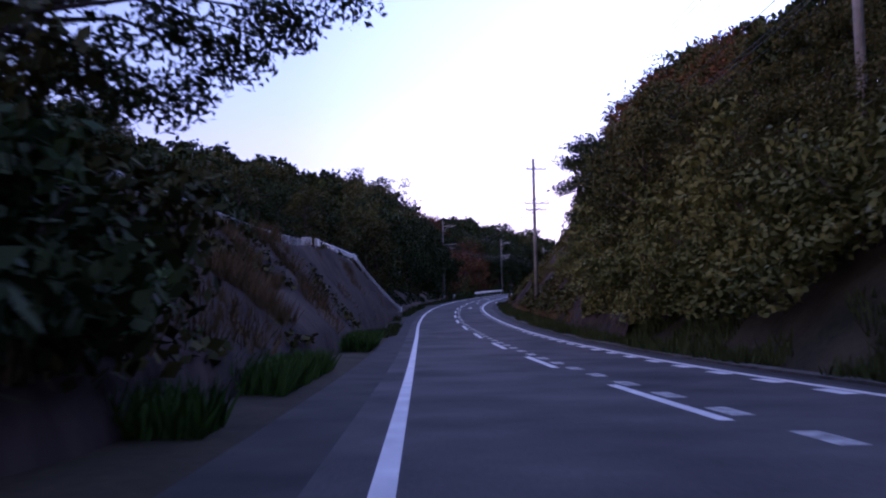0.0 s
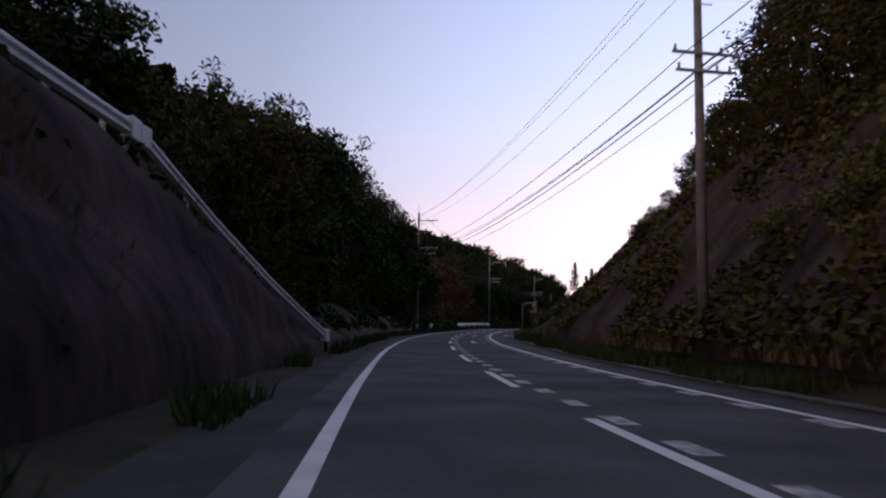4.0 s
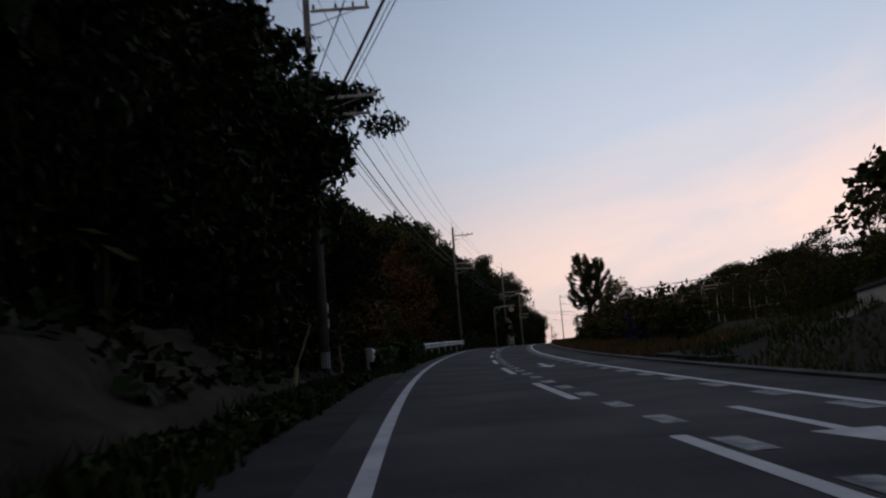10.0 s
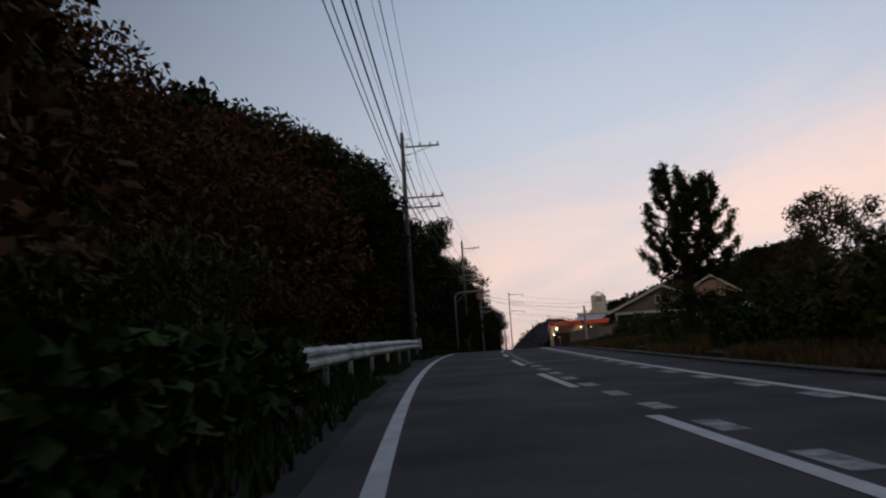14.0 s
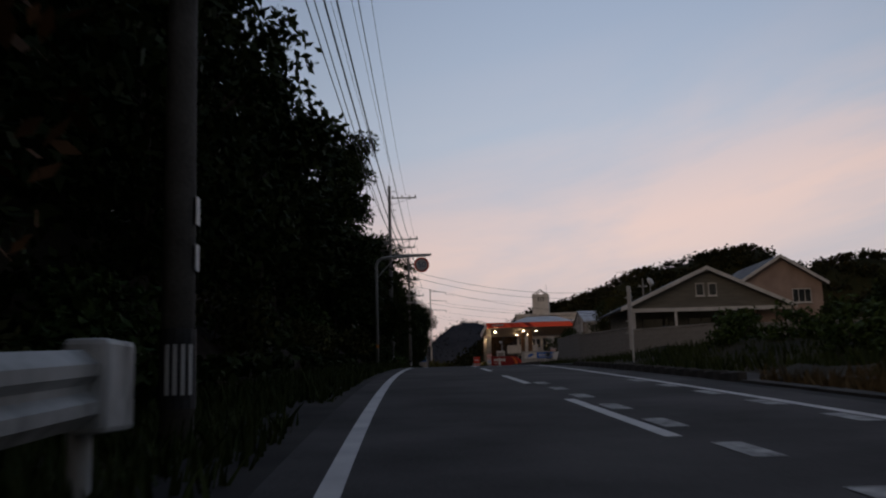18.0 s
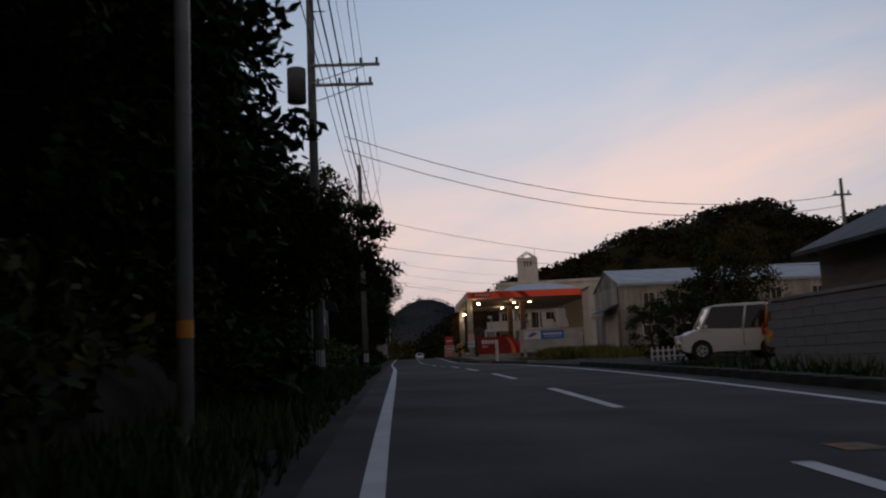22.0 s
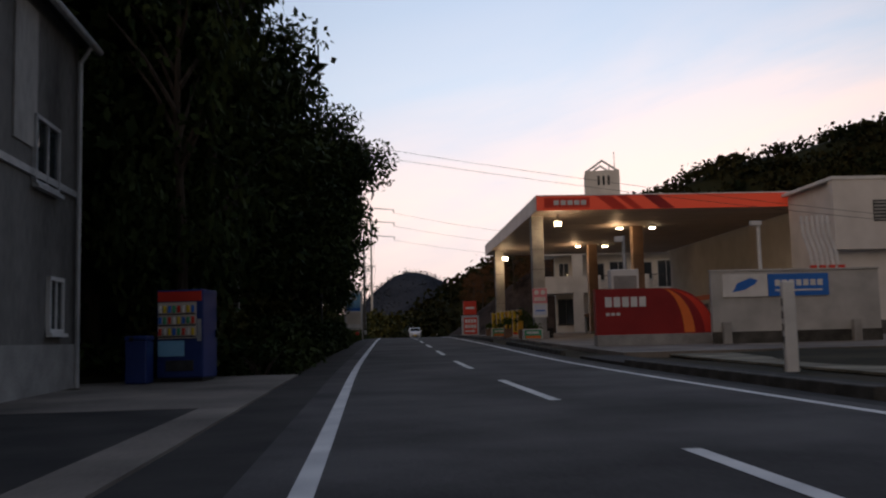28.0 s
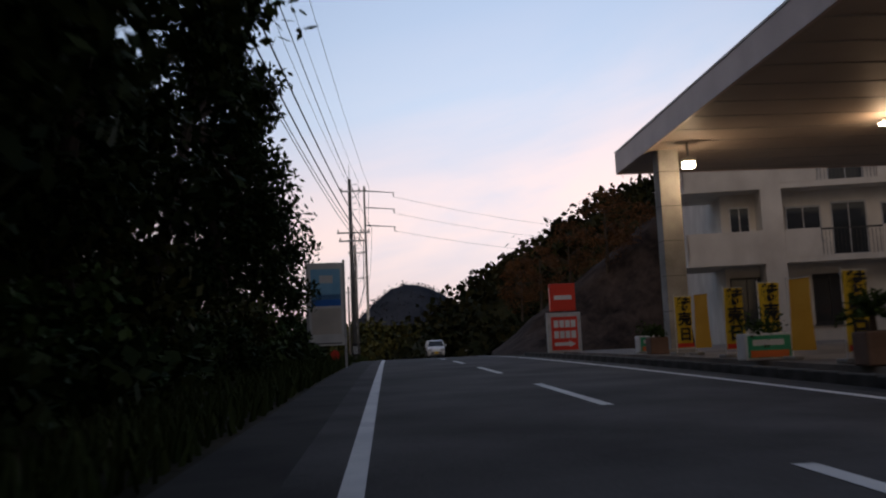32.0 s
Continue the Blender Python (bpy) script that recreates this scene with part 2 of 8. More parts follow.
NEEDLE = mat("pine_needle", (0.014, 0.028, 0.010), (0.05, 0.065, 0.022), 0.5, 0.8, 0, 4, island=True, spec=0.15)
VINE = mat("vine_leaf", (0.018, 0.042, 0.009), (0.065, 0.095, 0.022), 0.4, 0.7, 0, 4, island=True, spec=0.1)
KUDZU = mat("kudzu_leaf", (0.040, 0.055, 0.013), (0.15, 0.148, 0.042), 0.4, 0.7, 0, 4, island=True, spec=0.1)
GRASS = mat("grass_blade", (0.016, 0.032, 0.008), (0.060, 0.075, 0.024), 0.4, 0.8, 0, 5, island=True, spec=0.08)
WEED = mat("fresh_weed", (0.020, 0.050, 0.010), (0.075, 0.135, 0.030), 0.5, 0.75, 0, 5, island=True, spec=0.08)
LOTG = mat("lot_grass_blade", (0.05, 0.06, 0.014), (0.19, 0.18, 0.055), 0.4, 0.8, 0, 5, island=True, spec=0.08)
STRAW = mat("dry_grass", (0.055, 0.042, 0.020), (0.17, 0.12, 0.06), 0.4, 0.85, 0, 5, island=True, spec=0.05)
WOODS = mat("far_woods", (0.008, 0.014, 0.006), (0.034, 0.032, 0.013), 0.12, 0.9, 0, 1, island=True, spec=0.05)
# the haze of distance is mixed into this blue-grey base colour
HAZE = mat("hazed_mountain_woods", (0.026, 0.032, 0.044), (0.048, 0.056, 0.072), 0.02, 0.95, 0, 0.2, spec=0.0)
RENDER = mat("pale_render", (0.56, 0.52, 0.47), (0.78, 0.74, 0.68), 0.7, 0.82, 0.003, 40)
WALLP = mat("pale_concrete_wall", (0.34, 0.335, 0.32), (0.56, 0.55, 0.53), 0.9, 0.85, 0.005, 30)
WHITE = mat("white_paint", (0.60, 0.595, 0.58), (0.80, 0.79, 0.77), 1.4, 0.55, 0.002, 40)
CREAM = mat("cream_render", (0.50, 0.45, 0.39), (0.70, 0.64, 0.56), 0.8, 0.8, 0.003, 40)
SHOPW = mat("white_render", (0.60, 0.56, 0.52), (0.74, 0.70, 0.66), 0.8, 0.8, 0.003, 40)
TAN = mat("pink_beige_render", (0.34, 0.25, 0.21), (0.52, 0.39, 0.33), 0.7, 0.85, 0.003, 40)
OLIVE = mat("olive_grey_siding", (0.15, 0.145, 0.125), (0.23, 0.22, 0.19), 1.0, 0.8, 0.005, 25, stretch=(1, 1, 6))
TILE = mat("roof_slate", (0.035, 0.037, 0.042), (0.085, 0.088, 0.095), 1.2, 0.7, 0.01, 20)
SLATE = mat("grey_metal_roof", (0.28, 0.29, 0.31), (0.44, 0.45, 0.47), 1.0, 0.5, 0.004, 30, metal=0.2)
CORR = mat("weathered_sheet", (0.10, 0.095, 0.088), (0.46, 0.44, 0.41), 0.55, 0.8, 0.006, 14, stretch=(1, 1, 0.25))
# dark tone that puts shade into the shed's end wall
ENDSHADE = mat("shaded_end_wall", (0.018, 0.017, 0.016), (0.065, 0.060, 0.055), 0.7, 0.9, 0.01, 18, stretch=(4, 4, 0.2), spec=0.1)
PALE = mat("pale_sheet", (0.24, 0.225, 0.205), (0.56, 0.535, 0.50), 0.6, 0.8, 0.006, 14, stretch=(1, 1, 0.25))
LOTM = mat("dry_lot", (0.10, 0.095, 0.07), (0.30, 0.27, 0.21), 0.7, 0.95, 0.03, 9, spec=0.1)
CORRD = mat("dark_weathered_sheet", (0.05, 0.047, 0.044), (0.24, 0.23, 0.215), 0.6, 0.85, 0.006, 14, stretch=(1, 1, 0.25))
RUST = mat("rusty_steel", (0.10, 0.055, 0.03), (0.26, 0.17, 0.11), 2.0, 0.85, 0.006, 30)
BLOCK = mat("concrete_block", (0.23, 0.226, 0.218), (0.41, 0.40, 0.385), 0.6, 0.9, 0.008, 30, vary=0.10)
RED = mat("red_panel", (0.62, 0.035, 0.02), (0.74, 0.06, 0.03), 0.8, 0.45, 0, 40)
ORANGE = mat("orange_panel", (0.80, 0.16, 0.03), (0.88, 0.22, 0.05), 0.8, 0.45, 0, 40)
MAROON = mat("dark_red_panel", (0.24, 0.012, 0.014), (0.34, 0.02, 0.02), 0.8, 0.45, 0, 40)
BLUE = mat("blue_panel", (0.02, 0.14, 0.52), (0.04, 0.19, 0.62), 0.8, 0.5, 0, 40)
TARP = mat("blue_tarpaulin", (0.006, 0.022, 0.16), (0.014, 0.05, 0.27), 1.2, 0.55, 0.03, 8)
NAVY = mat("navy_enamel", (0.012, 0.03, 0.13), (0.025, 0.05, 0.20), 1.5, 0.4, 0, 30)
CYAN = mat("pale_blue_print", (0.20, 0.48, 0.72), (0.32, 0.6, 0.8), 1.5, 0.5, 0, 30)
YELLOW = mat("yellow_cloth", (0.68, 0.46, 0.02), (0.85, 0.62, 0.05), 1.5, 0.8, 0.004, 40)
SOFFIT = mat("canopy_soffit", (0.42, 0.35, 0.30), (0.52, 0.44, 0.38), 0.7, 0.6, 0.003, 30)
PINKW = mat("faded_pink_white_fascia", (0.52, 0.43, 0.41), (0.66, 0.56, 0.53), 0.7, 0.5, 0.002, 30)
BLACK = mat("black_rubber", (0.012, 0.012, 0.012), (0.03, 0.03, 0.03), 4, 0.75, 0, 30)
GREEN = mat("green_print", (0.03, 0.30, 0.14), (0.08, 0.42, 0.22), 1.5, 0.6, 0, 30)
GREENP = mat("green_painted_steel", (0.02, 0.07, 0.05), (0.05, 0.12, 0.09), 2, 0.6, 0, 30)
CARW = mat("white_car_paint", (0.70, 0.71, 0.72), (0.78, 0.79, 0.80), 0.6, 0.25, 0, 8)
CARO = mat("orange_car_paint", (0.62, 0.22, 0.02), (0.70, 0.27, 0.03), 0.6, 0.25, 0, 8)
CARB = mat("blue_car_paint", (0.02, 0.05, 0.20), (0.035, 0.08, 0.28), 0.6, 0.25, 0, 8)
CARK = mat("black_car_paint", (0.012, 0.012, 0.014), (0.02, 0.02, 0.022), 0.6, 0.25, 0, 8)
GLASS = glass("window_glass")
CGLASS = glass("car_glass", (0.015, 0.018, 0.022))
# weak emission added to make the red fascia brighter
FASCIA = glow("brightened_red_fascia", (0.70, 0.075, 0.035), 0.16)
LAMP = glow("canopy_lamp_glow", (1.0, 0.80, 0.52), 22.0)
AMBERCLOTH = mat("orange_yellow_cloth", (0.72, 0.36, 0.03), (0.85, 0.48, 0.06), 1.5, 0.8, 0.004, 40)
# column tile with the canopy lamps' warm light put into its colour
LAMPTINT = mat("lamp_tinted_tile", (0.20, 0.13, 0.09), (0.30, 0.20, 0.14), 1.4, 0.5, 0.003, 30)
POSTER = mat("pink_print", (0.62, 0.16, 0.20), (0.74, 0.28, 0.32), 2.0, 0.5, 0, 30)
PALEBLUE = mat("faded_blue_print", (0.50, 0.56, 0.72), (0.66, 0.70, 0.80), 2.0, 0.5, 0, 30)
POTC = mat("brown_pot", (0.14, 0.085, 0.06), (0.24, 0.15, 0.11), 1.5, 0.8, 0.004, 25)
AMBER = mat("amber_reflector", (0.7, 0.25, 0.04), (0.85, 0.35, 0.06), 3, 0.4)
LENS = mat("lamp_lens", (0.55, 0.56, 0.57), (0.7, 0.7, 0.7), 3, 0.15, 0, 30)
REDL = mat("red_lens", (0.4, 0.015, 0.012), (0.5, 0.03, 0.02), 3, 0.2)


# ---- the road's line: x, y, z every 20 m from 40 m behind the start ----
ROAD = np.array([
    (1.19, -39.85, -0.38), (0.60, -19.86, -0.19), (0.01, 0.13, -0.01), (-0.49, 20.13, 0.22), (-0.95, 40.12, 0.78), (-1.34, 60.12, 1.69),
    (-1.21, 80.12, 2.78), (-0.28, 100.09, 3.91), (1.51, 120.01, 5.02), (4.11, 139.84, 6.15), (7.5, 159.55, 7.32), (11.7, 179.1, 8.48),
    (16.62, 198.49, 9.49), (22.08, 217.73, 10.23), (27.78, 236.9, 10.67), (33.44, 256.08, 10.87), (38.94, 275.31, 10.97), (44.41, 294.55, 11.15),
    (50.21, 313.69, 11.5), (56.03, 332.82, 11.82), (61.86, 351.95, 12.0), (67.69, 371.08, 11.95), (73.5, 390.2, 11.6), (78.6, 409.5, 11.0),
    (82.8, 429.0, 10.2), (86.0, 448.8, 9.3), (88.0, 468.7, 8.4), (89.0, 488.7, 7.5)])
S0, STEP = -40.0, 20.0


def along(s):
    """Point and heading of the road's line at s metres (arrays)."""
    s = np.atleast_1d(np.asarray(s, float))
    q = (s - S0) / STEP
    i = np.clip(np.floor(q).astype(int), 0, len(ROAD) - 2)
    w = (q - i)[:, None]
    a, b = ROAD[i], ROAD[i + 1]
    tan = np.gradient(ROAD, axis=0)
    ma, mb = tan[i], tan[i + 1]
    wc = np.clip(w, 0, 1)
    p = (2 * wc**3 - 3 * wc**2 + 1) * a + (wc**3 - 2 * wc**2 + wc) * ma + (3 * wc**2 - 2 * wc**3) * b + (wc**3 - wc**2) * mb
    p = p + np.where(w > 1, (w - 1) * mb, 0) + np.where(w < 0, w * ma, 0)
    d = (6 * wc**2 - 6 * wc) * a + (3 * wc**2 - 4 * wc + 1) * ma + (6 * wc - 6 * wc**2) * b + (3 * wc**2 - 2 * wc) * mb
    d = np.where((w > 1), mb, np.where(w < 0, ma, d))
    h = d[:, :2] / np.linalg.norm(d[:, :2], axis=1)[:, None]
    return p, h


def P(s, u=0.0, v=0.0):
    """World places s metres along the road, u to its right, v above its surface."""
    s, u, v = np.broadcast_arrays(*(np.atleast_1d(np.asarray(q, float)) for q in (s, u, v)))
    p, h = along(s)
    return np.stack([p[:, 0] + h[:, 1] * u, p[:, 1] - h[:, 0] * u, p[:, 2] + v], 1)


def pt(s, u=0.0, v=0.0):
    return Vector(P(s, u, v)[0])


def stand(s, u=0.0, v=0.0, turn=0.0):
    """Pose of a thing: its y along the road, its x to the right."""
    p, h = along(s)
    return Matrix.Translation(pt(s, u, v)) @ Matrix.Rotation(-math.atan2(h[0, 0], h[0, 1]) + radians(turn), 4, "Z")


LEFT = ((-60, -2.9, -7, 4.5, 0.35), (0, -2.9, -6.6, 3.2, 0.06), (30, -2.9, -6.4, 3.7, 0.05), (52, -2.8, -5.4, 4.2, 0.1), (60, -2.7, -4.6, 3.7, 0.1),
        (73, -2.3, -2.7, 0.15, 0.15), (78, -2.6, -4.6, 1.2, 0.5), (96, -2.8, -5, 2, 0.6), (128, -3, -4.8, 1.2, 0.5), (138, -2.7, -5, -0.6, 0.3),
        (188, -3, -5.5, -0.6, 0.5), (200, -3.5, -5.8, 2.2, 0.65), (255, -3.2, -6.2, 2, 0.6), (264, -3.2, -18, 0.25, 0.7), (297, -3.2, -18, 0.25, 0.7),
        (304, -3, -6, 1.4, 0.5), (355, -3, -6, 1, 0.35), (372, -3.2, -7, -0.5, -0.03), (700, -3.2, -7, -0.5, -0.03))
RIGHT = ((-60, 6.8, 10.5, 4.5, 0.5), (8, 7, 11.2, 4.5, 0.55), (33, 7, 11.2, 4.5, 0.55), (44, 7.2, 12, 6, 0.5), (66, 7.7, 13.8, 7.8, 0.45), (82, 7.4, 12.5, 6.4, 0.35),
         (93, 7.2, 11.9, 4.8, 0.3), (103, 7, 11, 2.2, 0.2), (110, 7, 10.5, 1.3, 0.06), (114, 7, 10, 1.25, 0.04), (126, 7, 10.2, 1.25, 0.03), (136, 7, 11, 0.6, 0.02), (150, 7, 11, 0.5, 0.02), (197, 8, 12.5, 0.4, 0.02), (216, 8, 11, 0.6, 0.02), (242, 9, 11, 0.1, 0.0),
         (700, 10, 12, 0.1, 0.0))
LT, RT = np.array(LEFT), np.array(RIGHT)


def ground_v(s, u):
    """Height of the ground over the road's level."""
    s, u = np.broadcast_arrays(np.asarray(s, float), np.asarray(u, float))
    out = np.zeros(s.shape)
    for tab, sign in ((LT, -1), (RT, 1)):
        uf, ub, vb, g = (np.interp(s, tab[:, 0], tab[:, k]) for k in (1, 2, 3, 4))
        a, f, b = u * sign, uf * sign, ub * sign
        v = np.clip((a - f) / (b - f), 0, 1) * vb + np.clip(a - b, 0, 16) * g
        out = np.where(a > f, v, out)
    return out


# ---- building helpers ----
def link(name, bm, material, smooth=False):
    me = bpy.data.meshes.new(name)
    bm.to_mesh(me)
    bm.free()
    me.materials.append(material)
    if smooth:
        me.shade_smooth()
    return new(name, me)


def part(name, bm, material, parent, label="", smooth=False):
    ob = link(name, bm, material, smooth)
    ob.parent = parent
    return tagged(ob, label)


def share(name, data, parent, m=None, label=""):
    """One more piece on mesh data that others use too."""
    ob = new(name, data)
    ob.parent = parent
    if m is not None:
        ob.matrix_basis = m
    return tagged(ob, label)


def thing(name, m, label, category, group="", kind=""):
    ob = new(name)
    ob.empty_display_size = 0.2
    ob.matrix_basis = m
    return tagged(ob, label, category, group, kind)


def block(x0, x1, y0, y1, z0, z1, bevel=0.0, bm=None):
    b = bmesh.new()
    r = bmesh.ops.create_cube(b, size=1.0)
    for v in r["verts"]:
        v.co = Vector((x0 + (v.co.x + 0.5) * (x1 - x0), y0 + (v.co.y + 0.5) * (y1 - y0), z0 + (v.co.z + 0.5) * (z1 - z0)))
    if bevel:
        bmesh.ops.bevel(b, geom=b.edges[:], offset=bevel, segments=2, affect="EDGES", profile=0.5)
    if bm is None:
        return b
    me = bpy.data.meshes.new("tmp")
    b.to_mesh(me)
    b.free()
    bm.from_mesh(me)
    bpy.data.meshes.remove(me)
    return bm


def rod(a, b, r0, r1=None, n=10, bm=None):
    """A tapered rod from a to b."""
    bm = bm or bmesh.new()
    r1 = r0 if r1 is None else r1
    a, b = Vector(a), Vector(b)
    d = (b - a).normalized()
    x = d.orthogonal().normalized()
    y = d.cross(x)
    ring = [[bm.verts.new(c + (x * math.cos(6.2832 * k / n) + y * math.sin(6.2832 * k / n)) * r) for k in range(n)] for c, r in ((a, r0), (b, r1))]
    for k in range(n):
        bm.faces.new((ring[0][k], ring[0][(k + 1) % n], ring[1][(k + 1) % n], ring[1][k]))
    bm.faces.new(ring[0][::-1])
    bm.faces.new(ring[1])
    return bm


def tube(points, r, n=6, bm=None):
    """A round tube through points; r: one radius or one for each point."""
    bm = bm or bmesh.new()
    pts = [Vector(q) for q in points]
    rs = r if hasattr(r, "__len__") else [r] * len(pts)
    rings, x = [], None
    for i, c in enumerate(pts):
        d = (pts[min(i + 1, len(pts) - 1)] - pts[max(i - 1, 0)]).normalized()
        x = d.orthogonal().normalized() if x is None else (x - d * x.dot(d)).normalized()
        y = d.cross(x)
        rings.append([bm.verts.new(c + (x * math.cos(6.2832 * k / n) + y * math.sin(6.2832 * k / n)) * rs[i]) for k in range(n)])
    for a, b in zip(rings, rings[1:]):
        for k in range(n):
            bm.faces.new((a[k], a[(k + 1) % n], b[(k + 1) % n], b[k]))
    bm.faces.new(rings[0][::-1])
    bm.faces.new(rings[-1])
    return bm


def sweep(profile, frames, closed=False, bm=None):
    """Profile points (x, z) carried along frames (origin, x axis, z axis)."""
    bm = bm or bmesh.new()
    rows = [[bm.verts.new(o + ax * px + az * pz) for px, pz in profile] for o, ax, az in frames]
    m = len(profile)
    for a, b in zip(rows, rows[1:]):
        for k in range(m if closed else m - 1):
            bm.faces.new((a[k], a[(k + 1) % m], b[(k + 1) % m], b[k]))
    if closed:
        bm.faces.new(rows[0][::-1])
        bm.faces.new(rows[-1])
    return bm


def prism(outline, y0, y1, bevel=0.0):
    """An outline (x, z) pushed from y0 to y1."""
    bm = bmesh.new()
    a = [bm.verts.new((x, y0, z)) for x, z in outline]
    b = [bm.verts.new((x, y1, z)) for x, z in outline]
    n = len(a)
    bm.faces.new(a)
    bm.faces.new(b[::-1])
    for k in range(n):
        bm.faces.new((a[k], b[k], b[(k + 1) % n], a[(k + 1) % n]))
    bmesh.ops.recalc_face_normals(bm, faces=bm.faces[:])
    if bevel:
        bmesh.ops.bevel(bm, geom=bm.edges[:], offset=bevel, segments=2, affect="EDGES", profile=0.5)
    return bm


def raw(name, verts, faces, material, smooth=False):
    me = bpy.data.meshes.new(name)
    me.from_pydata([tuple(v) for v in verts], [], [tuple(f) for f in faces])
    me.materials.append(material)
    if smooth:
        me.shade_smooth()
    return me


def leaf_mesh(name, pos, size, material, rng, lift=0.35, narrow=0.5, droop=0.0, out=None):
    """Many folded leaves, one at each place."""
    n = len(pos)
    size = np.broadcast_to(np.asarray(size, float), (n,))
    nrm = rng.normal(size=(n, 3))
    nrm[:, 2] += lift * 2
    if out is not None:
        nrm += out * 1.2
    nrm /= np.linalg.norm(nrm, axis=1)[:, None]
    ax = rng.normal(size=(n, 3))
    ax[:, 2] -= droop * 2
    ax -= nrm * (ax * nrm).sum(1)[:, None]
    ax /= np.linalg.norm(ax, axis=1)[:, None]
    side = np.cross(nrm, ax)
    L, W = size[:, None] * 0.5, size[:, None] * 0.5 * narrow
    v = np.stack([pos - ax * L, pos + side * W - nrm * L * 0.18, pos + ax * L - nrm * L * 0.3 * (1 + droop), pos - side * W - nrm * L * 0.18], 1).reshape(-1, 3)
    me = bpy.data.meshes.new(name)
    me.vertices.add(4 * n)
    me.vertices.foreach_set("co", v.astype(np.float32).ravel())
    me.loops.add(4 * n)
    me.loops.foreach_set("vertex_index", np.arange(4 * n, dtype=np.int32))
    me.polygons.add(n)
    me.polygons.foreach_set("loop_start", np.arange(0, 4 * n, 4, dtype=np.int32))
    me.update(calc_edges=True)
    me.materials.append(material)
    return me


# ---- ground ----
gs = np.r_[np.arange(-80, 400, 2.0), np.arange(400, 700, 8.0)]
gu = np.r_[-300, -200, -130, -90, -65, -52, -42, -34, -28, -23, -19, -16, -13.5, -11.5, -10, -9, -8.2, -7.5, -6.9, -6.3, -5.8, -5.3, -4.9, -4.5, -4.1, -3.7, -3.3, -2.9, -2.5, -2.0, -1.2,
           1.0, 3.0, 5.0, 5.6, 6.3, 7.0, 7.7, 8.4, 9.0, 9.6, 10.3, 11, 12, 13, 14, 15, 16.2, 17.5, 19, 21, 24, 28, 34, 42, 52, 65, 90, 130, 200, 300]
SS, UU = np.meshgrid(gs, gu, indexing="ij")
VV = ground_v(SS, UU)
wob = np.array([noise.noise(Vector((s * 0.16, u * 0.3, 3.0))) + 0.5 * noise.noise(Vector((s * 0.6, u * 0.9, 8.0))) for s, u in zip(SS.ravel(), UU.ravel())]).reshape(SS.shape)
edge = np.clip(np.maximum(-UU - 2.6, UU - 6.3), 0, 3) / 3
flat = ((SS > 242) & (UU > 0)) | ((SS > 264) & (SS < 297) & (UU < 0) & (UU > -18))
VV = VV + wob * edge * np.where(flat, 0.06, 0.55) - 0.05
VV = np.where((UU > -1.7) & (UU < 5.8), -0.12, VV)
gp = P(SS.ravel(), UU.ravel(), VV.ravel())
nu = len(gu)
gf = [(i * nu + j, i * nu + j + 1, (i + 1) * nu + j + 1, (i + 1) * nu + j) for i in range(len(gs) - 1) for j in range(nu - 1)]
tagged(new("ground", raw("ground", gp, gf, SOIL, True)), "dark soil and grass verges and wooded slopes beside the road", "ground", kind="structure")
far = bmesh.new()
bmesh.ops.create_circle(far, cap_ends=True, segments=64, radius=4000)
bmesh.ops.translate(far, verts=far.verts[:], vec=(0, 0, -6))
tagged(link("ground_far", far, SOIL), "dark open land reaching the horizon", "ground", kind="structure")


def strip(name, s0, s1, u0, u1, v, material, step=1.0, label="", category="road", nu=1, thick=0.0):
    """A strip of the setting that follows the road, with thickness where given."""
    n = max(1, int(round((s1 - s0) / step)))
    s = np.linspace(s0, s1, n + 1)
    us = np.linspace(u0, u1, nu + 1)
    rows = [P(s, q, v) for q in us]
    if thick:
        rows = [P(s, u0, v - thick)] + rows + [P(s, u1, v - thick)]
    m = len(rows)
    verts = np.stack(rows, 1).reshape(-1, 3)
    faces = [(i * m + j, i * m + j + 1, (i + 1) * m + j + 1, (i + 1) * m + j) for i in range(n) for j in range(m - 1)]
    if thick:
        faces += [tuple(range(m)), tuple(n * m + k for k in range(m))[::-1]]
    return tagged(new(name, raw(name, verts, faces, material)), label, category, kind="structure")


road = strip("road", -60, 500, -0.75, 5.6, 0.0, ASPHALT, 2.0, "dark grey asphalt two-lane road", "road", 4)
strip("shoulder_left", -60, 500, -1.55, -0.754, -0.012, SHOULDER, 2.0, "darker patched asphalt shoulder along the edge line", "shoulder", 2)
strip("shoulder_right", -60, 500, 5.604, 6.0, -0.012, SHOULDER, 2.0, "narrow dark asphalt shoulder", "shoulder", 1)


def paint(name, s0, s1, u, w, material, label, du=0.0):
    n = max(1, int(round((s1 - s0) / 1.0)))
    s = np.linspace(s0, s1, n + 1)
    lift = 0.006
    a, b = P(s, u - w / 2, lift), P(s, u + w / 2, lift)
    verts = np.stack([a, b], 1).reshape(-1, 3)
    faces = [(2 * i, 2 * i + 1, 2 * i + 3, 2 * i + 2) for i in range(n)]
    ob = new(name, raw(name, verts, faces, material))
    ob.parent = road
    return tagged(ob, label)


def uc(s):
    return float(np.interp(s, (0, 30, 60, 130, 160, 200, 260, 320), (2.75, 2.5, 2.2, 2.15, 2.22, 2.42, 2.5, 2.43)))


def ur(s):
    return float(np.interp(s, (0, 30, 60, 90, 150, 200, 240, 320), (5.3, 5.2, 4.95, 4.6, 4.5, 4.8, 5.2, 5.2)))


